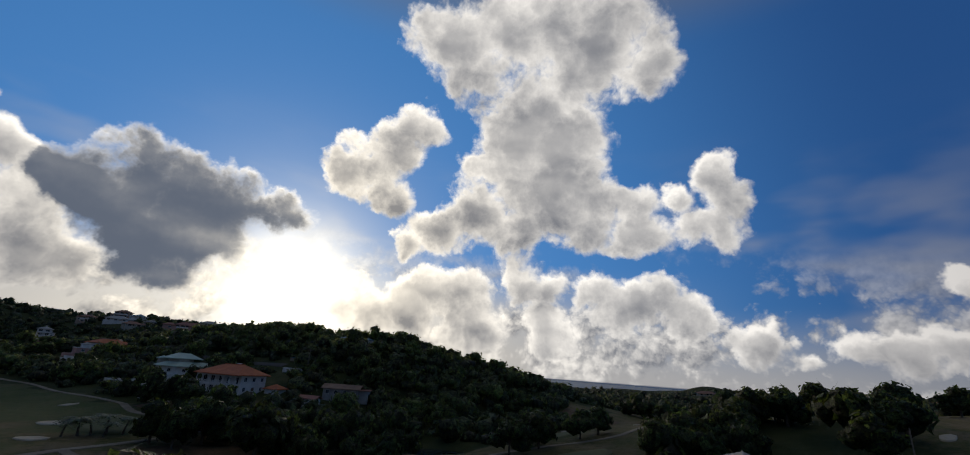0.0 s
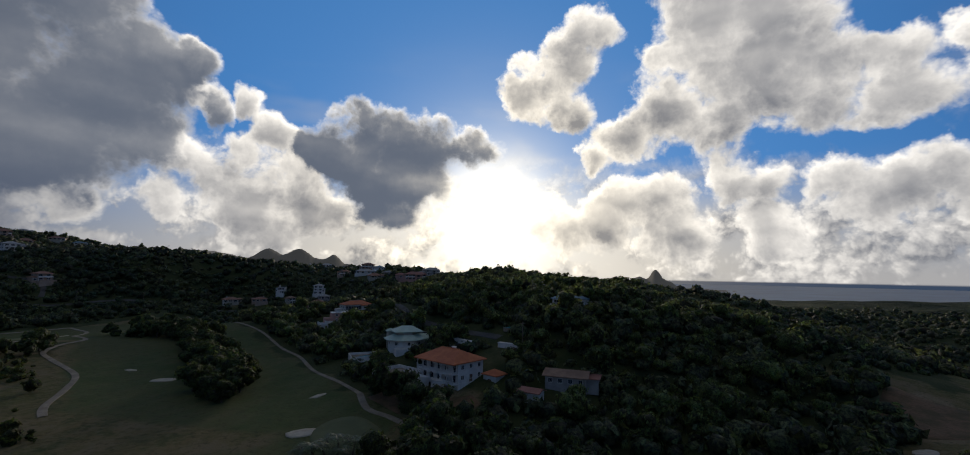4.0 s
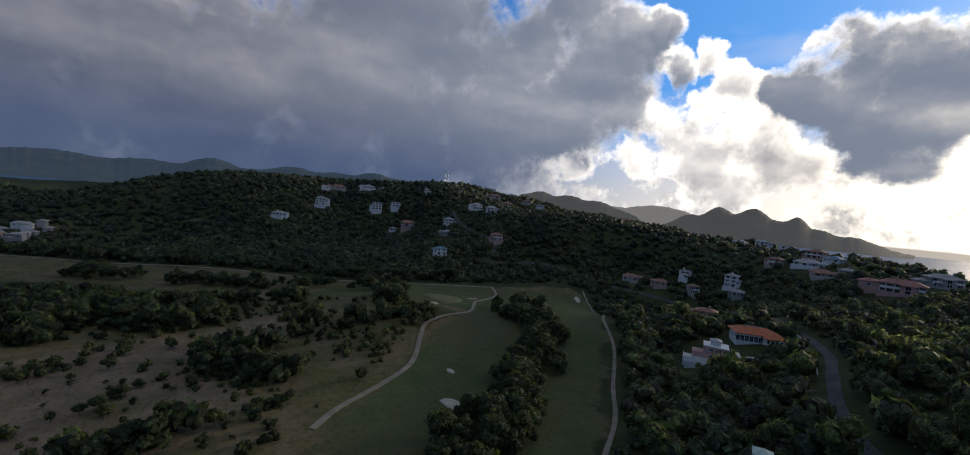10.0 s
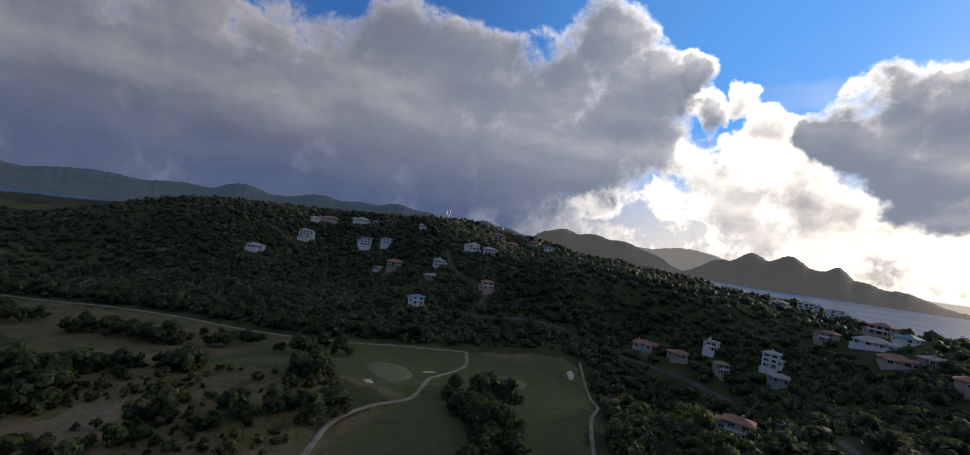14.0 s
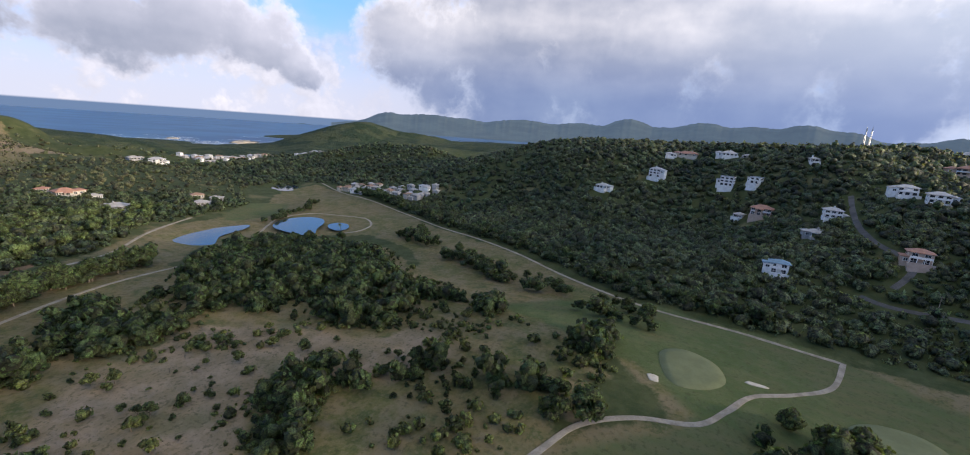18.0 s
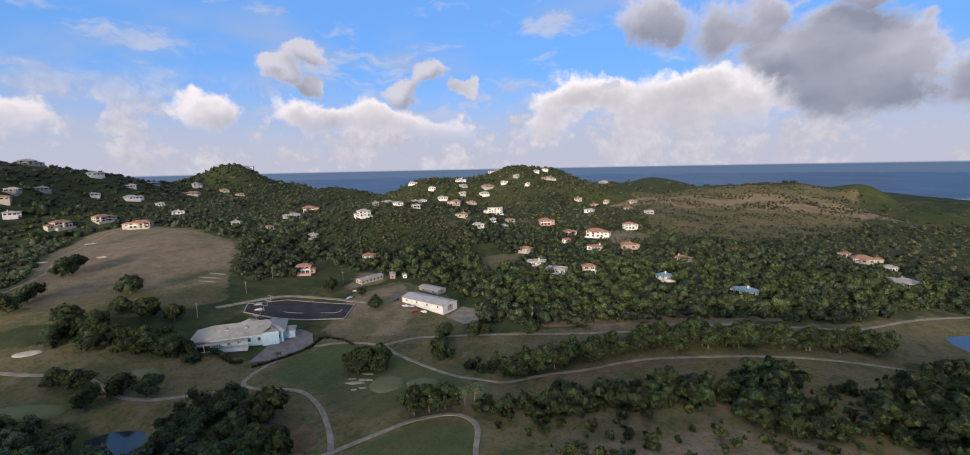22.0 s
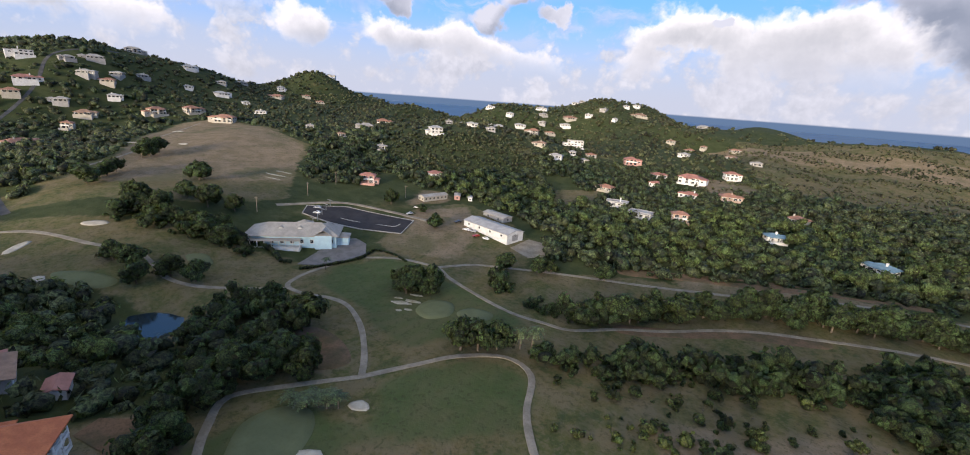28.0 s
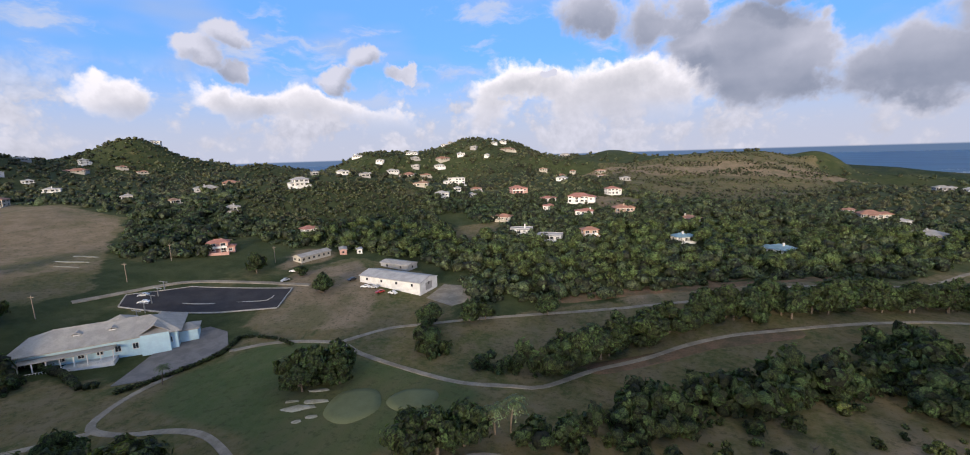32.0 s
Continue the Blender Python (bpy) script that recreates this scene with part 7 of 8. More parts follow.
BARK_POLE = material("pole_wood", (0.26, 0.22, 0.18), (0.17, 0.14, 0.11), 1.5, 0.9)
arched_villa()
mint_villa()
clubhouse()
parking()
sheds()
mast(-674, 285, 21)
mast(-677, 290, 20)
for x, y in [(104, -18), (118, -48), (72, -72), (92, 20), (-388, 262), (-360, 292), (-150, 290), (-118, 250), (-30, 150)]:
    pole(x, y)
HOUSE_SPOTS += [(-51, 134, 15), (-69, 133, 11), (-37, 132, 6), (-82, 169, 13), (-95, 159, 9), (54, 19, 27), (-5, -70, 22), (9, -95, 12), (61, -88, 13), (-14, 131, 9), (-35, 166, 6), (-24, 121, 4), (-35, 151, 5), (-54, 161, 5), (-46, 145, 6)]

# ---- trees ----
def ico(level):
    bm = bmesh.new()
    bmesh.ops.create_icosphere(bm, subdivisions=level, radius=1.0)
    v = np.array([p.co[:] for p in bm.verts])
    f = np.array([[q.index for q in p.verts] for p in bm.faces])
    bm.free()
    return v, f


ICO1, ICO2 = ico(1), ico(2)


def lobes(rng, spots, squash=0.8, tufts=30, tuft=0.6, base=ICO2):
    """A crown of uneven lobes (x, y, z, radius) with loose leaf tufts standing out of them."""
    vs, fs, n = [], [], 0
    for x, y, z, r in spots:
        v, f = base
        bump = 1 + rng.uniform(-0.34, 0.30, len(v))[:, None]
        q = v * bump * (0.84 * r, 0.84 * r, 0.84 * r * squash) + (x, y, z)
        vs.append(q), fs.append(f + n)
        n += len(q)
        if tufts:
            way = rng.normal(size=(tufts, 3))
            way[:, 2] = np.abs(way[:, 2]) * 0.9 - 0.25
            way /= np.linalg.norm(way, axis=1)[:, None]
            mid = way * (r, r, r * squash) * rng.uniform(0.80, 1.15, (tufts, 1)) + (x, y, z)
            a = np.cross(way, rng.normal(size=(tufts, 3)))
            a /= np.linalg.norm(a, axis=1)[:, None] + 1e-9
            b = np.cross(way, a) + way * rng.uniform(-0.6, 0.6, (tufts, 1))
            s = tuft * rng.uniform(0.6, 1.3, (tufts, 1))
            quad = np.stack([mid - a * s * 0.55, mid - b * s * 0.5, mid + a * s * 0.55, mid + b * s * 0.9], 1).reshape(-1, 3)
            vs.append(quad)
            fs.append(np.stack([np.arange(tufts) * 4 + n, np.arange(tufts) * 4 + n + 1, np.arange(tufts) * 4 + n + 2], 1))
            fs.append(np.stack([np.arange(tufts) * 4 + n, np.arange(tufts) * 4 + n + 2, np.arange(tufts) * 4 + n + 3], 1))
            n += len(quad)
    return np.concatenate(vs), np.concatenate(fs)


def mesh_of(name, v, f, mat, smooth=False):
    mesh = bpy.data.meshes.new(name)
    mesh.vertices.add(len(v))
    mesh.vertices.foreach_set("co", np.asarray(v, np.float32).ravel())
    mesh.loops.add(len(f) * 3)
    mesh.loops.foreach_set("vertex_index", np.asarray(f, np.int32).ravel())
    mesh.polygons.add(len(f))
    mesh.polygons.foreach_set("loop_start", np.arange(len(f), dtype=np.int32) * 3)
    mesh.update(calc_edges=True)
    mesh.materials.append(mat)
    return mesh


def limb(bm, a, b, r0, r1, sides=6):
    """A tapered limb from a to b."""
    a, b = Vector(a), Vector(b)
    turn = (b - a).to_track_quat("Z", "Y").to_matrix()
    rings = []
    for p, r in ((a, r0), (a.lerp(b, 0.5) + Vector((0.06, -0.05, 0)) * (b - a).length * 0.3, (r0 + r1) / 2), (b, r1)):
        rings.append([bm.verts.new(p + turn @ Vector((r * math.cos(k * 2 * math.pi / sides), r * math.sin(k * 2 * math.pi / sides), 0))) for k in range(sides)])
    for p, q in zip(rings, rings[1:]):
        for k in range(sides):
            bm.faces.new((p[k], p[(k + 1) % sides], q[(k + 1) % sides], q[k]))


def tree_model(seed, tall, wide, mat, tufts=56, count=9):
    """Trunk with limbs, and a crown of lobes and tufts, as two meshes."""
    rng = np.random.default_rng(seed)
    fork = tall * 0.32
    spots = []
    bm = bmesh.new()
    limb(bm, (0, 0, -0.6), (0.1, 0.05, fork), 0.05 * tall * 0.75, 0.032 * tall)
    for k in range(count):
        a = 2 * math.pi * k / count + rng.uniform(-0.4, 0.4)
        out = wide * 0.5 * rng.uniform(0.35, 0.72) * (0.2 if k == 0 else 1)
        r = wide * 0.5 * rng.uniform(0.42, 0.62)
        z = tall * rng.uniform(0.20, 0.72) if k else tall * 0.78
        p = (out * math.cos(a), out * math.sin(a), z)
        spots.append((*p, r))
        limb(bm, (0.1, 0.05, fork * 0.95), (p[0] * 0.8, p[1] * 0.8, z - r * 0.2), 0.022 * tall, 0.008 * tall, 5)
    v, f = lobes(rng, spots, 0.85, tufts, 0.105 * wide, ICO1)
    return finish(bm, "trunk", BARK), mesh_of("crown", v, f, mat)


TREE_MODELS = [tree_model(k, 8.0, 8.4, LEAF if k % 3 else LEAF_DARK) for k in range(6)]
SLIM_MODELS = [tree_model(k + 20, 8.0, 5.2, LEAF if k % 2 else LEAF_DARK, 46, 8) for k in range(4)]
BUSH_MODELS = [tree_model(k + 40, 4.0, 4.4, LEAF_YOUNG if k % 2 else LEAF, 36, 6) for k in range(4)]
TREE_SPOTS = []


def plant(models, x, y, size, seed, label, group="", name="tree", category="tree"):
    rng = random.Random(seed)
    trunk, crown = models[seed % len(models)]
    z = height(x, y)
    ob = thing(name, pose(x, y, z, 0, 0, rng.uniform(0, 360)) @ Matrix.Diagonal((size, size, size * rng.uniform(0.9, 1.12), 1)), label, category, group)
    part("trunk", trunk, None, ob)
    part("crown", crown, None, ob)
    TREE_SPOTS.append((x, y, 3.5 * size))


# lone trees on the course
LONE = [
    (-26, 17, 1.0), (-30, 13, 1.1), (-33, 8, 1.0), (-24, 12, 0.9), (-29, 19, 0.9), (-36, 12, 0.85), (-26, 60, 1.15), (-5, 62, 0.8), (0, 59, 0.7), (42, 78, 0.95), (32, 73, 0.9), (43, 89, 0.9),
    (-73, 36, 1.1), (-77, 32, 1.15), (-81, 27, 1.0), (-70, 31, 1.0), (-41, -33, 0.95), (-54, -45, 0.85), (-58, -49, 0.7), (-80, -62, 0.9), (20, -48, 0.9), (67, -55, 1.0), (45, -62, 0.6), (232, 28, 1.2), (240, 20, 1.2), (226, 34, 1.0),
]
LONE_EAST = [
    (152, 26, 1.3), (155, 22, 1.0), (172, 75, 1.2), (181, 64, 1.0), (188, 58, 1.0), (58, 86, 1.0), (66, 90, 0.9), (-51, 76, 0.9), (-41, 78, 1.0), (-45, 72, 0.8), (104, 40, 1.2), (112, 34, 1.1), (120, 44, 1.0), (96, 30, 1.0),
    (-407, -40, 0.8), (-420, -52, 0.8), (-399, -58, 0.7), (-372, -96, 0.7), (-258, 205, 0.9), (-252, 198, 1.0), (-246, 206, 0.8), (-233, 138, 1.0), (-228, 130, 0.8), (-238, 128, 0.7), (-262, 190, 0.7),
]
for k, (x, y, size) in enumerate(LONE + LONE_EAST):
    plant(TREE_MODELS, x, y, size * 1.2, k, "broad-crowned dark green tree standing alone on turf", "trees on the course")

# rows of trees between the fairways
ROWS = [
    ([(-92, -15), (-103, -35), (-117, -48), (-139, -70), (-163, -80), (-198, -94), (-245, -116)], 9.0, 2.6, 1.5),
    ([(-232, 190), (-205, 188), (-170, 160), (-143, 137), (-118, 112)], 15.0, 3.0, 1.1),
    ([(-380, 5), (-365, 30), (-345, 60)], 9.0, 5.5, 0.95),
    ([(-410, -55), (-396, -30)], 6.0, 5.0, 0.8),
    ([(-352, 74), (-345, 92)], 8.0, 5.5, 1.05),
    ([(-333, 116), (-326, 140)], 7.0, 5.5, 1.0),
    ([(-372, -184), (-400, -192), (-432, -204), (-460, -222)], 9.0, 5.0, 0.85),
    ([(-282, 125), (-284, 135)], 10.0, 4.5, 0.8),
    ([(62, 48), (78, 50), (95, 60), (112, 74), (124, 62)], 14.0, 4.2, 1.2),
]
seed = 1000
for line, wide, gap, size in ROWS:
    rng = random.Random(seed)
    for x, y in smooth_line(line, gap):
        for side in range(max(1, int(wide / 5))):
            px, py = x + rng.uniform(-0.5, 0.5) * wide, y + rng.uniform(-0.5, 0.5) * wide
            plant(SLIM_MODELS if rng.random() < 0.5 else TREE_MODELS, px, py, size * rng.uniform(0.65, 1.05), seed, "dense green tree in the row between two fairways", "fairway trees")
            seed += 1

# young trees and bushes over the bare field
rng = random.Random(8)
count = 0
while count < 85:
    x, y = rng.uniform(-275, -130), rng.uniform(-15, 90)
    if inside(np.array([x]), np.array([y]), BARE[0])[0]:
        plant(BUSH_MODELS, x, y, rng.choice((0.35, 0.45, 0.6, 0.75, 1.0)), 3000 + count, "small leafy bush on the bare brown field", "field bushes", "bush", "bush")
        count += 1


def dead_shrub(x, y, seed):
    rng = random.Random(seed)
    ob = thing("dead_shrub", pose(x, y, height(x, y), 0, 0, rng.uniform(0, 360)), "bare grey dead shrub on the brown field", "shrub", "dead shrubs")
    bm = bmesh.new()
    limb(bm, (0, 0, -0.2), (0.1, 0.0, 1.0), 0.09, 0.06, 5)
    part("trunk", bm, BARK, ob)
    for k in range(6):
        a, up = rng.uniform(0, 6.28), rng.uniform(1.6, 3.0)
        bm = bmesh.new()
        limb(bm, (0.1, 0, 0.9), (1.1 * math.cos(a), 1.1 * math.sin(a), up), 0.05, 0.015, 4)
        part("branch", bm, BARK, ob)


for k, (x, y) in enumerate([(-189, 13), (-196, 9), (-207, 1.5), (-140, 12), (-151, 5), (-192, 20)]):
    dead_shrub(x, y, k)


def palm_meshes(seed):
    rng = np.random.default_rng(seed)
    bm = bmesh.new()
    for k in range(4):
        limb(bm, (0.08 * k, 0.05 * k * k, 1.7 * k - 0.4 * (k == 0)), (0.08 * (k + 1), 0.05 * (k + 1) ** 2, 1.7 * (k + 1)), 0.2 - 0.02 * k, 0.18 - 0.02 * k)
    trunk = finish(bm, "trunk", BARK)
    bm = bmesh.new()
    for k in range(24):
        a = 2 * math.pi * k / 24 + rng.uniform(-0.15, 0.15)
        reach, lift = rng.uniform(2.0, 2.9), rng.uniform(-0.2, 1.3)
        spine = [Vector((0.32 + reach * t * math.cos(a), 0.8 + reach * t * math.sin(a), 6.8 + lift * t * 2 - 2.6 * t * t)) for t in (0, 0.25, 0.5, 0.75, 1)]
        side = Vector((-math.sin(a), math.cos(a), 0))
        for p, q, w in zip(spine, spine[1:], (0.22, 0.42, 0.42, 0.2)):
            for s in (-1, 1):
                for u in (0.0, 0.5):
                    m, n = p.lerp(q, u), p.lerp(q, u + 0.42)
                    bm.faces.new([bm.verts.new(m), bm.verts.new(n), bm.verts.new(n + side * s * w * 1.5 - Vector((0, 0, w * 0.7)))])
    return trunk, finish(bm, "fronds", FROND)


PALMS = [palm_meshes(k) for k in range(3)]
for k, (x, y, size) in enumerate([(-60, 84, 0.8), (-63, 83, 0.95), (-65, 81, 0.85), (-67, 80, 0.9), (-69, 78, 0.8), (-62, 80, 0.7), (-86, 21, 1.1), (-89, 19, 1.2), (14, 28, 0.8), (-395, -120, 0.8), (-300, 300, 0.9), (-460, -460, 1.0), (-500, -450, 1.0), (-520, -470, 1.1), (-440, -470, 1.0)]):
    trunk, fronds = PALMS[k % 3]
    wide, tall = (1.5, 0.62) if k < 6 else (1.1, 1.0)
    ob = thing("palm_tree", pose(x, y, height(x, y), 0, 0, 67 * k) @ Matrix.Diagonal((size * wide, size * wide, size * tall, 1)), "low bushy palm with drooping fronds beside the green" if k < 6 else "coconut palm with a slim bare trunk and drooping fronds", "palm tree", "palms")
    part("trunk", trunk, None, ob)
    part("fronds", fronds, None, ob)

# ---- thickets and woods, too many to count ----
COURSE = [
    (-533, -330), (-545, -275), (-521, -211), (-492, -134), (-448, -47), (-404, 52), (-373, 97), (-350, 140), (-343, 184), (-338, 220), (-325, 280), (-309, 292), (-259, 270), (-216, 238), (-181, 215), (-117, 157), (-77, 126), (-70, 126), (-62, 112),
    (-47, 108), (-30, 86), (-4, 80), (-4, 100), (14, 106), (30, 100), (46, 100), (70, 122), (92, 180), (125, 180), (142, 134), (160, 118), (180, 100),
]
COURSE_EAST = [(212, 64), (337, 8), (418, -50), (422, -110), (223, -94), (150, -40), (120, -40), (104, -75), (75, -108), (40, -112), (5, -110), (-28, -92), (-48, -62), (-76, -72), (-118, -93), (-180, -127), (-243, -163), (-282, -205), (-340, -232), (-400, -250), (-440, -320), (-480, -345)]
OPEN_SLOPES = [
    [(201, -179), (163, -212), (134, -266), (89, -264), (60, -215), (82, -155), (111, -141), (166, -126)],
    [(25, -195), (-12, -229), (-16, -196), (-7, -163), (12, -169)],
    [(-43, -615), (-370, -746), (-327, -500), (-199, -330), (-134, -326), (-91, -399)],
]
CLEAR = [
    COURSE + COURSE_EAST,
    [(123, 194), (115, 169), (88, 129), (60, 100), (60, 44), (79, 47), (161, 137), (158, 168), (146, 192)],
    [(-38, 105), (-78, 112), (-78, 138), (-62, 146), (-46, 144), (-40, 130)],
    [(-164, 228), (-166, 266), (-142, 268), (-138, 226)],
    [(0, -205), (30, -235), (50, -215), (25, -190)],
    [(60, -40), (130, -70), (125, -100), (95, -100)],
    BARE[5], BARE[7], *OPEN_SLOPES,
]
THICKETS = [
    [(-242, -78), (-272, -115), (-314, -139), (-352, -121), (-361, -78), (-338, -27), (-310, 17), (-301, 40), (-299, 59), (-293, 66), (-289, 49), (-284, 40), (-252, 54), (-245, 45), (-241, 36), (-242, 21), (-252, 6), (-238, -1), (-229, -2), (-232, -16), (-213, -18), (-221, -37)],
    [(-172, -38), (-184, -58), (-202, -68), (-210, -57), (-199, -45), (-201, -33), (-214, -20), (-206, -12), (-192, -11), (-179, -12), (-172, -21)],
    [(-182, 62), (-194, 48), (-202, 48), (-217, 58), (-216, 73), (-211, 76), (-203, 69), (-195, 75), (-187, 82), (-177, 72)],
    [(-220, 77), (-231, 80), (-242, 84), (-238, 89), (-227, 86), (-221, 84)],
    [(-236, 106), (-241, 114), (-244, 123), (-237, 127), (-233, 119), (-232, 110)],
    [(-296, 65), (-306, 71), (-288, 88), (-279, 84), (-286, 71)],
    [(-148, 30), (-152, 38), (-162, 50), (-165, 60), (-163, 61), (-142, 47)],
    [(-94, 23), (-109, 8), (-112, -3), (-121, -10), (-137, -18), (-159, -39), (-170, -39), (-170, -24), (-154, -13), (-136, -1), (-114, 19), (-98, 28)],
    [(-289, 120), (-291, 134), (-271, 139), (-266, 124)],
    [(136, 175), (161, 154), (153, 128), (129, 132), (128, 156), (120, 175)],
    [(115, 87), (100, 62), (67, 44), (48, 42), (45, 49), (63, 53), (85, 71)],
    [(-35, -18), (-45, -16), (-66, -7), (-84, -10), (-100, -14), (-98, -18), (-84, -15), (-66, -12), (-46, -21), (-36, -22)],
    [(-30, 100), (-20, 70), (-34, 80), (-44, 96)],
    [(-236, 173), (-252, 184), (-253, 197), (-258, 208), (-242, 214), (-233, 208), (-229, 192), (-230, 178)],
]


def stuff_mesh(name, pieces, mat, label, category):
    vs, fs, n = [], [], 0
    for v, f in pieces:
        vs.append(v), fs.append(f + n)
        n += len(v)
    tagged(new(name, mesh_of(name, np.concatenate(vs), np.concatenate(fs), mat)), label, category, kind="stuff")


def scatter(rng, areas, gap):
    """Places about so far apart in the areas."""
    out = []
    for area in areas:
        a = np.array(area, float)
        gx, gy = np.meshgrid(np.arange(a[:, 0].min(), a[:, 0].max(), gap), np.arange(a[:, 1].min(), a[:, 1].max(), gap))
        p = np.stack([gx.ravel(), gy.ravel()], 1) + rng.uniform(-0.45, 0.45, (gx.size, 2)) * gap
        out.append(p[inside(p[:, 0], p[:, 1], area)])
    return np.concatenate(out)


def placed(rng, shapes, spots, low, high, lift):
    z = heights(spots[:, 0], spots[:, 1])
    pieces = []
    for (x, y), h in zip(spots, z):
        v, f = shapes[rng.integers(len(shapes))]
        s, a = low + (high - low) * rng.random() ** 1.7, rng.uniform(0, 6.28)
        c, d = math.cos(a) * s, math.sin(a) * s
        q = np.stack([v[:, 0] * c - v[:, 1] * d + x, v[:, 0] * d + v[:, 1] * c + y, v[:, 2] * s * rng.uniform(0.85, 1.25) + h + lift], 1)
        pieces.append((q, f))
    return pieces


rng = np.random.default_rng(5)
SHRUB = [lobes(rng, [(rng.uniform(-1.5, 1.5), rng.uniform(-1.5, 1.5), rng.uniform(0.8, 3.2), rng.uniform(0.8, 1.7)) for _ in range(5)], 0.85, 16, 0.85, ICO1) for _ in range(9)]
spots = scatter(rng, THICKETS, 3.3)
ragged = np.sin(spots[:, 0] / 5.3 + 2 * np.sin(spots[:, 1] / 7.1)) + np.sin(spots[:, 1] / 6.1 + 2 * np.sin(spots[:, 0] / 9.7))
spots = spots[(ragged > -0.85) | (rng.random(len(spots)) < 0.25)]
stuff_mesh("thicket", placed(rng, SHRUB, spots, 0.5, 2.1, -0.3), LEAF, "dense low tangle of bushes and small trees", "thicket")

# low scrub and tufts over the rough grass
MIDDLE = [(-108, 40), (-124, 68), (-150, 82), (-215, 128), (-262, 140), (-300, 72), (-330, 10), (-375, -60), (-345, -108), (-262, -98), (-205, -48), (-130, -22), (-95, 15)]
spots = scatter(rng, [MIDDLE], 4.2)
ragged = np.sin(spots[:, 0] / 11.3 + 2 * np.sin(spots[:, 1] / 13.1)) + np.sin(spots[:, 1] / 9.1 + 2 * np.sin(spots[:, 0] / 17.7)) + rng.normal(0, 0.7, len(spots))
bare = inside(spots[:, 0], spots[:, 1], BARE[0])
spots = spots[(ragged > np.where(bare, 1.5, 0.75))]
for line in CART_PATHS:
    spots = spots[away(spots[:, 0], spots[:, 1], line) > 5.0]
bushes = scatter(rng, [MIDDLE], 5.0)
ragged = np.sin(bushes[:, 0] / 15.3 + 2 * np.sin(bushes[:, 1] / 19.1)) + np.sin(bushes[:, 1] / 12.1 + 2 * np.sin(bushes[:, 0] / 23.7)) + rng.normal(0, 0.8, len(bushes))
bushes = bushes[(ragged > 0.3) & ~inside(bushes[:, 0], bushes[:, 1], BARE[0])]
for area in LUSH:
    bushes = bushes[~inside(bushes[:, 0], bushes[:, 1], area)]
for line in CART_PATHS:
    bushes = bushes[away(bushes[:, 0], bushes[:, 1], line) > 7.0]
stuff_mesh("thicket", placed(rng, SHRUB, bushes, 0.35, 1.15, -0.3), LEAF_DARK, "scattered dark bushes on rough grass", "thicket")
TUFT = [lobes(rng, [(rng.uniform(-0.5, 0.5), rng.uniform(-0.5, 0.5), rng.uniform(0.4, 1.1), rng.uniform(0.6, 1.2)) for _ in range(3)], 0.85, 14, 0.45, ICO1) for _ in range(7)]
stuff_mesh("scrub", placed(rng, TUFT, spots, 0.5, 1.9, -0.2), LEAF_YOUNG, "low green and straw-coloured scrub on rough grass", "scrub")

CROWN = [lobes(rng, [(0, 0, 2.4, 3.0), (rng.uniform(-2.4, 2.4), rng.uniform(-2.4, 2.4), rng.uniform(2.2, 4.4), rng.uniform(1.5, 2.6))], 0.78, 11, 1.25, ICO1) for _ in range(12)]
BIG = [lobes(rng, [(0, 0, 4.2, 2.7)] + [(rng.uniform(-2.6, 2.6), rng.uniform(-2.6, 2.6), rng.uniform(2.2, 6.4), rng.uniform(1.5, 2.4)) for _ in range(5)], 0.85, 34, 0.75, ICO1) for _ in range(10)]
spots = []
for line, wide, gap in (([(-530, -232), (-498, -134), (-456, -47), (-410, 50), (-381, 99), (-357, 142), (-350, 192)], 13.0, 2.8), ([(-46, 97), (-36, 80), (-26, 68), (-10, 64), (4, 72)], 14.0, 1.8), ([(-30, 94), (-14, 84), (0, 80)], 14.0, 1.9), ([(-72, 122), (-64, 116), (-50, 110)], 4.0, 3.0), (ROWS[0][0], 7.0, 2.3), ([(-403, -56), (-390, -30), (-385, -16)], 7.0, 3.0), ([(-362, 4), (-363, 21), (-351, 43), (-338, 65)], 9.0, 2.6), ([(-333, 76), (-333, 89), (-333, 99)], 6.0, 3.4), ([(-314, 114), (-314, 121), (-312, 132), (-310, 146)], 6.0, 3.6)):
    p = np.array(smooth_line(line, gap))
    spots.append(p + rng.uniform(-0.5, 0.5, p.shape) * wide)
stuff_mesh("treeline", placed(rng, BIG, np.concatenate(spots), 0.7, 1.35, -0.8), LEAF, "tall dense trees crowding the edge of the fairway", "treeline")
CLUMP = [lobes(rng, [(0, 0, 2.4, 3.0), (rng.uniform(-2.6, 2.6), rng.uniform(-2.6, 2.6), rng.uniform(2.0, 3.8), rng.uniform(1.6, 2.6))], 0.8, 3, 1.2, ICO1) for _ in range(12)]

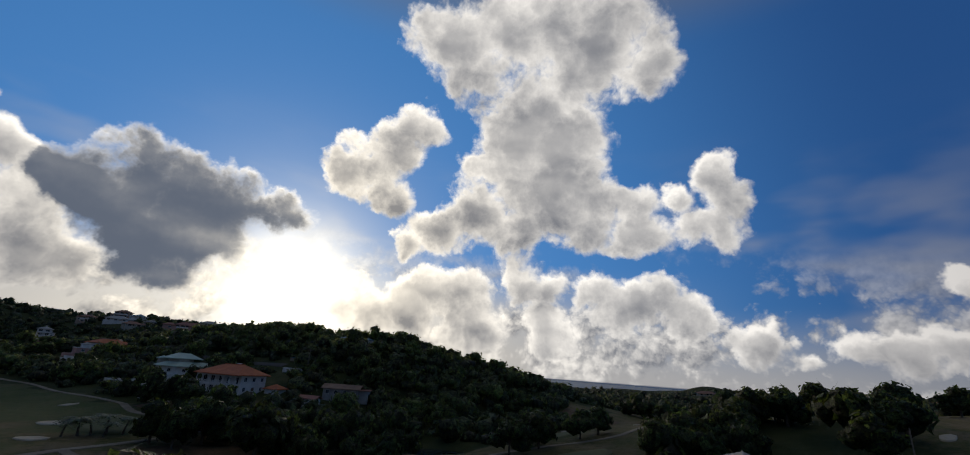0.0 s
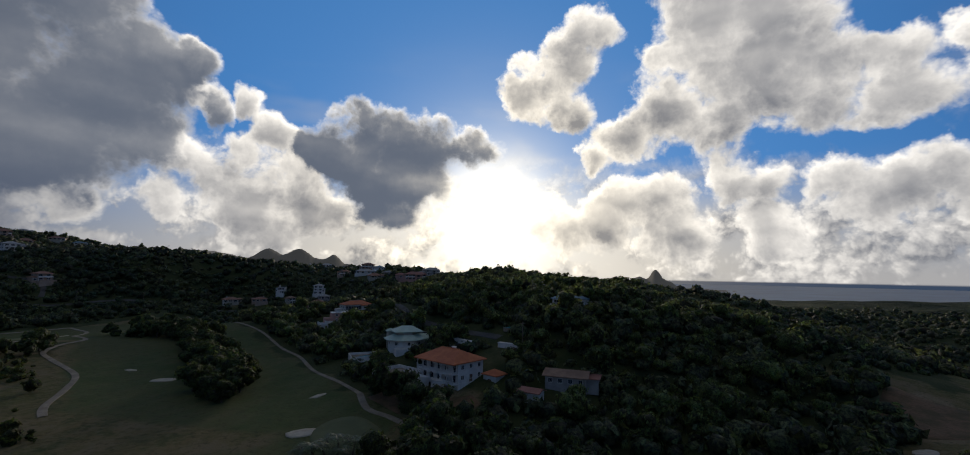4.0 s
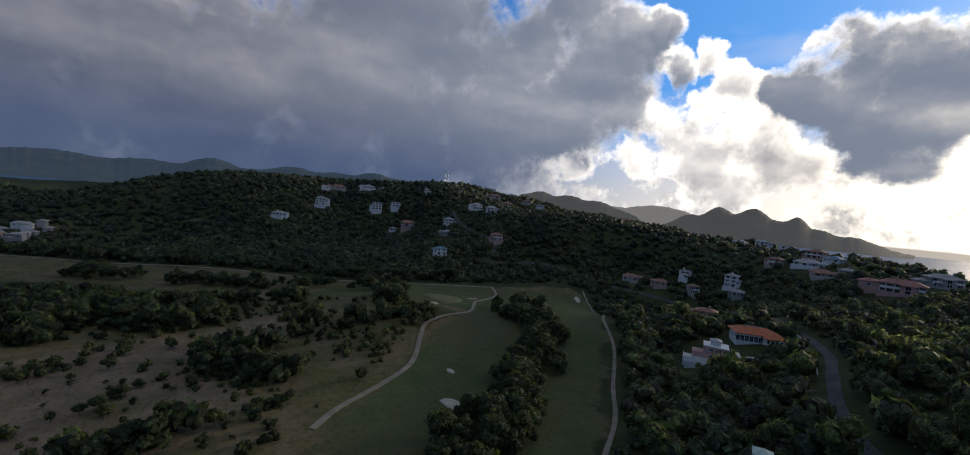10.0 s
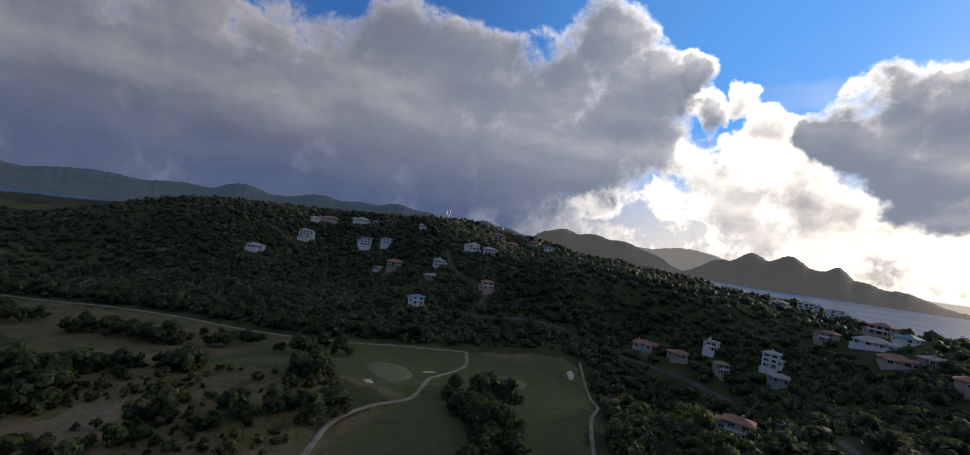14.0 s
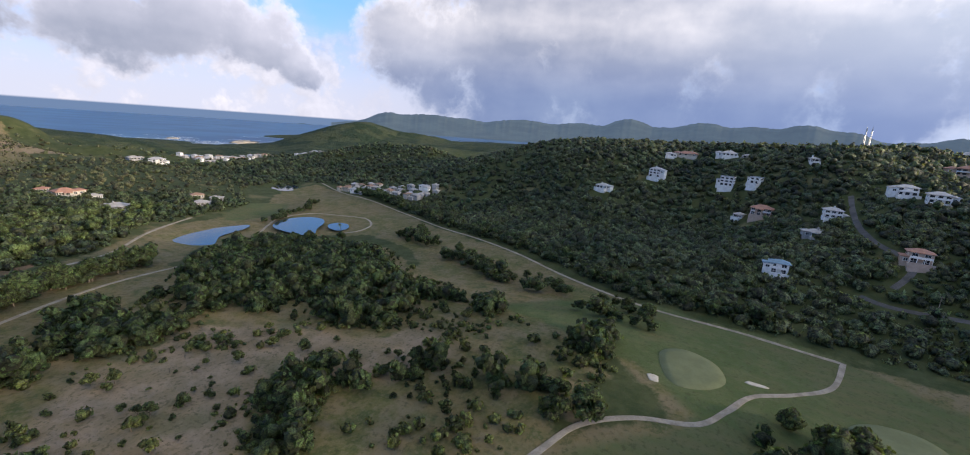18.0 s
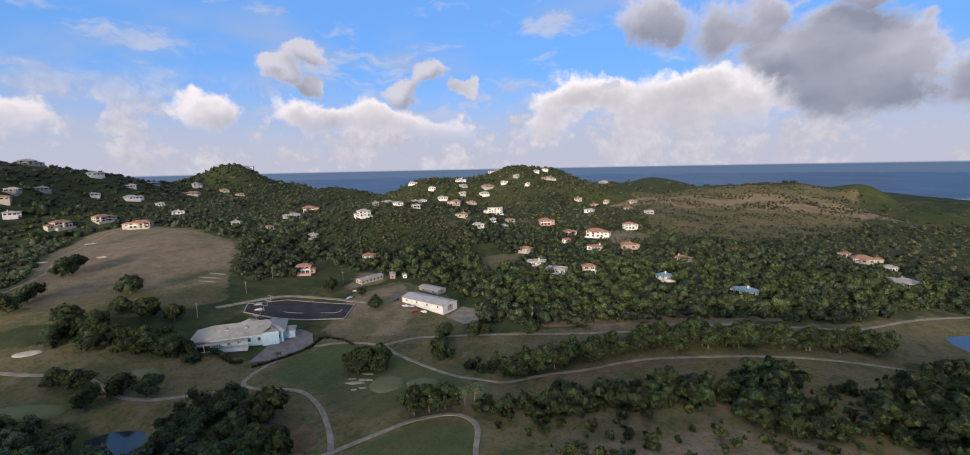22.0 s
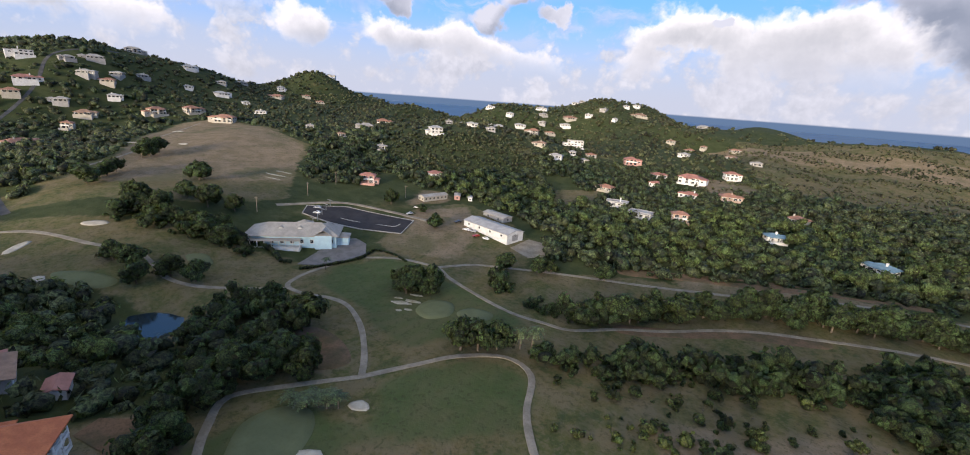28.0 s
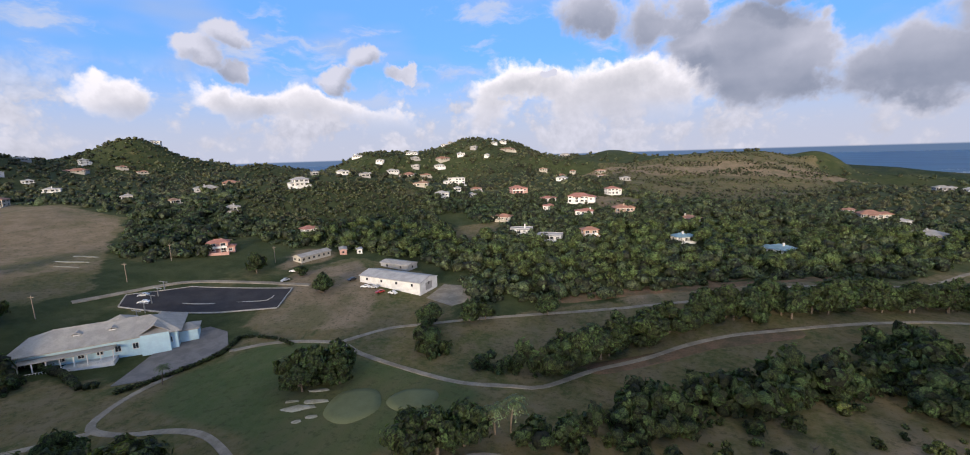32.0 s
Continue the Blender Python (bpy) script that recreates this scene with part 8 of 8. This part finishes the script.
# scattered scrub over the dry slopes of the cape
spots = scatter(rng, [BARE[5], BARE[7], OPEN_SLOPES[2]], 4.6)
ragged = np.sin(spots[:, 0] / 14.3 + 2 * np.sin(spots[:, 1] / 11.1)) + np.sin(spots[:, 1] / 9.1 + 2 * np.sin(spots[:, 0] / 21.7)) + rng.normal(0, 0.6, len(spots))
stuff_mesh("cape_scrub", placed(rng, CLUMP, spots[ragged > -0.1], 0.2, 0.6, -0.3), LEAF_DRY, "low wind-bent scrub on the dry slope of the cape", "scrub")


spots = scatter(rng, [OPEN_SLOPES[0]], 3.6)
stuff_mesh("hill_scrub", placed(rng, CLUMP, spots[rng.random(len(spots)) < 0.85], 0.25, 0.75, -0.4), LEAF_DRY, "low olive scrub over the open hillside", "scrub")


def open_ground(p):
    """Leaves out the places in clearings, on roads and paths, and at houses."""
    for area in CLEAR:
        p = p[~inside(p[:, 0], p[:, 1], area)]
    for line in ROADS:
        p = p[away(p[:, 0], p[:, 1], line) > 5.0]
    for line in CART_PATHS:
        p = p[away(p[:, 0], p[:, 1], line) > 4.5]
    for x, y, r in HOUSE_SPOTS:
        gap_x, gap_y = -150 - x, 40 - y
        k = 0.8 * r / math.hypot(gap_x, gap_y)
        p = p[(np.hypot(p[:, 0] - x, p[:, 1] - y) > r) & (np.hypot(p[:, 0] - x - k * gap_x, p[:, 1] - y - k * gap_y) > r)]
    return p


TALL_WOODS = [
    [(-45, -95), (-100, -92), (-180, -136), (-290, -215), (-340, -262), (-240, -250), (-120, -215), (-40, -160), (-20, -120)],
    [(20, -110), (-30, -110), (-50, -160), (40, -180), (110, -150), (90, -110)],
    [(-110, 150), (-75, 130), (-30, 140), (-20, 108), (20, 110), (80, 150), (60, 220), (-20, 230), (-70, 215), (-100, 200)],
    [(-130, 210), (-60, 215), (20, 240), (20, 330), (-60, 340), (-140, 300), (-120, 250)],
    [(-110, 152), (-180, 212), (-216, 238), (-260, 268), (-240, 300), (-180, 290), (-150, 250), (-110, 180)],
]
tall = open_ground(scatter(rng, TALL_WOODS, 7.4))
stuff_mesh("tall_wood", placed(rng, BIG, tall, 0.5, 1.3, -1.0), LEAF_TALL, "tall mixed broadleaf trees standing close together", "woodland")


def hedge(line, wide, tall, label):
    """A clipped, slightly ragged hedge along a line."""
    spots = []
    for x, y in smooth_line(line, wide * 0.55):
        spots.append((x + rng.uniform(-0.15, 0.15), y + rng.uniform(-0.15, 0.15), height(x, y) + tall * 0.45, wide * rng.uniform(0.5, 0.66)))
    v, f = lobes(rng, spots, tall / wide, 14, 0.4, ICO1)
    tagged(new("hedge", mesh_of("hedge", v, f, LEAF_DARK)), label, "hedge")


hedge([(20.6, 36), (16.7, 23), (14.6, 8.3), (18.6, -1.5)], 1.6, 1.5, "dark hedge curving round the clubhouse forecourt")
hedge([(18.7, -2.9), (14.5, -4.2)], 1.3, 1.2, "short clipped hedge beside the cart path")
hedge([(12.1, -4.9), (5, -5.3)], 1.3, 1.2, "short clipped hedge beside the cart path")
hedge([(2.5, -5.2), (-3.5, -3.6)], 1.3, 1.2, "short clipped hedge beside the cart path")
hedge([(36, 38), (44, 36), (52, 36), (60, 38)], 3.0, 2.6, "dense shrubs below the clubhouse verandah")
hedge([(30, 36), (33, 38)], 2.6, 2.2, "rounded dark shrub beside the clubhouse drive")


def wood_spots(gap, inner, outer):
    """Places in the woods between two distances from the middle of the valley."""
    line = np.arange(-1000, 1000, gap)
    gx, gy = np.meshgrid(line, line)
    p = np.stack([gx.ravel(), gy.ravel()], 1) + rng.uniform(-0.48, 0.48, (gx.size, 2)) * gap
    far = np.hypot(p[:, 0] + 150, p[:, 1] - 40)
    p = p[(far >= inner) & (far < outer)]
    p = open_ground(p)
    p = p[(p[:, 0] > -830) & (p[:, 0] < 760) & (p[:, 1] > -740) & (p[:, 1] < 600)]
    z = heights(p[:, 0], p[:, 1])
    p = p[z > SEA_LEVEL + 2.5]
    # the cape and a few slopes carry only scrub
    thin = (p[:, 1] < -540) & (p[:, 0] < 0)
    return p[~thin | (rng.random(len(p)) < 0.25)]


near_wood = wood_spots(5.7, 0, 400)
far_wood = wood_spots(8.6, 400, 1050)
south_slope = open_ground(scatter(rng, [[(-420, 60), (-480, -60), (-620, -60), (-740, 40), (-740, 300), (-640, 420), (-480, 480), (-380, 420), (-420, 300), (-400, 180)]], 7.4))
far_wood = np.concatenate([far_wood, south_slope])
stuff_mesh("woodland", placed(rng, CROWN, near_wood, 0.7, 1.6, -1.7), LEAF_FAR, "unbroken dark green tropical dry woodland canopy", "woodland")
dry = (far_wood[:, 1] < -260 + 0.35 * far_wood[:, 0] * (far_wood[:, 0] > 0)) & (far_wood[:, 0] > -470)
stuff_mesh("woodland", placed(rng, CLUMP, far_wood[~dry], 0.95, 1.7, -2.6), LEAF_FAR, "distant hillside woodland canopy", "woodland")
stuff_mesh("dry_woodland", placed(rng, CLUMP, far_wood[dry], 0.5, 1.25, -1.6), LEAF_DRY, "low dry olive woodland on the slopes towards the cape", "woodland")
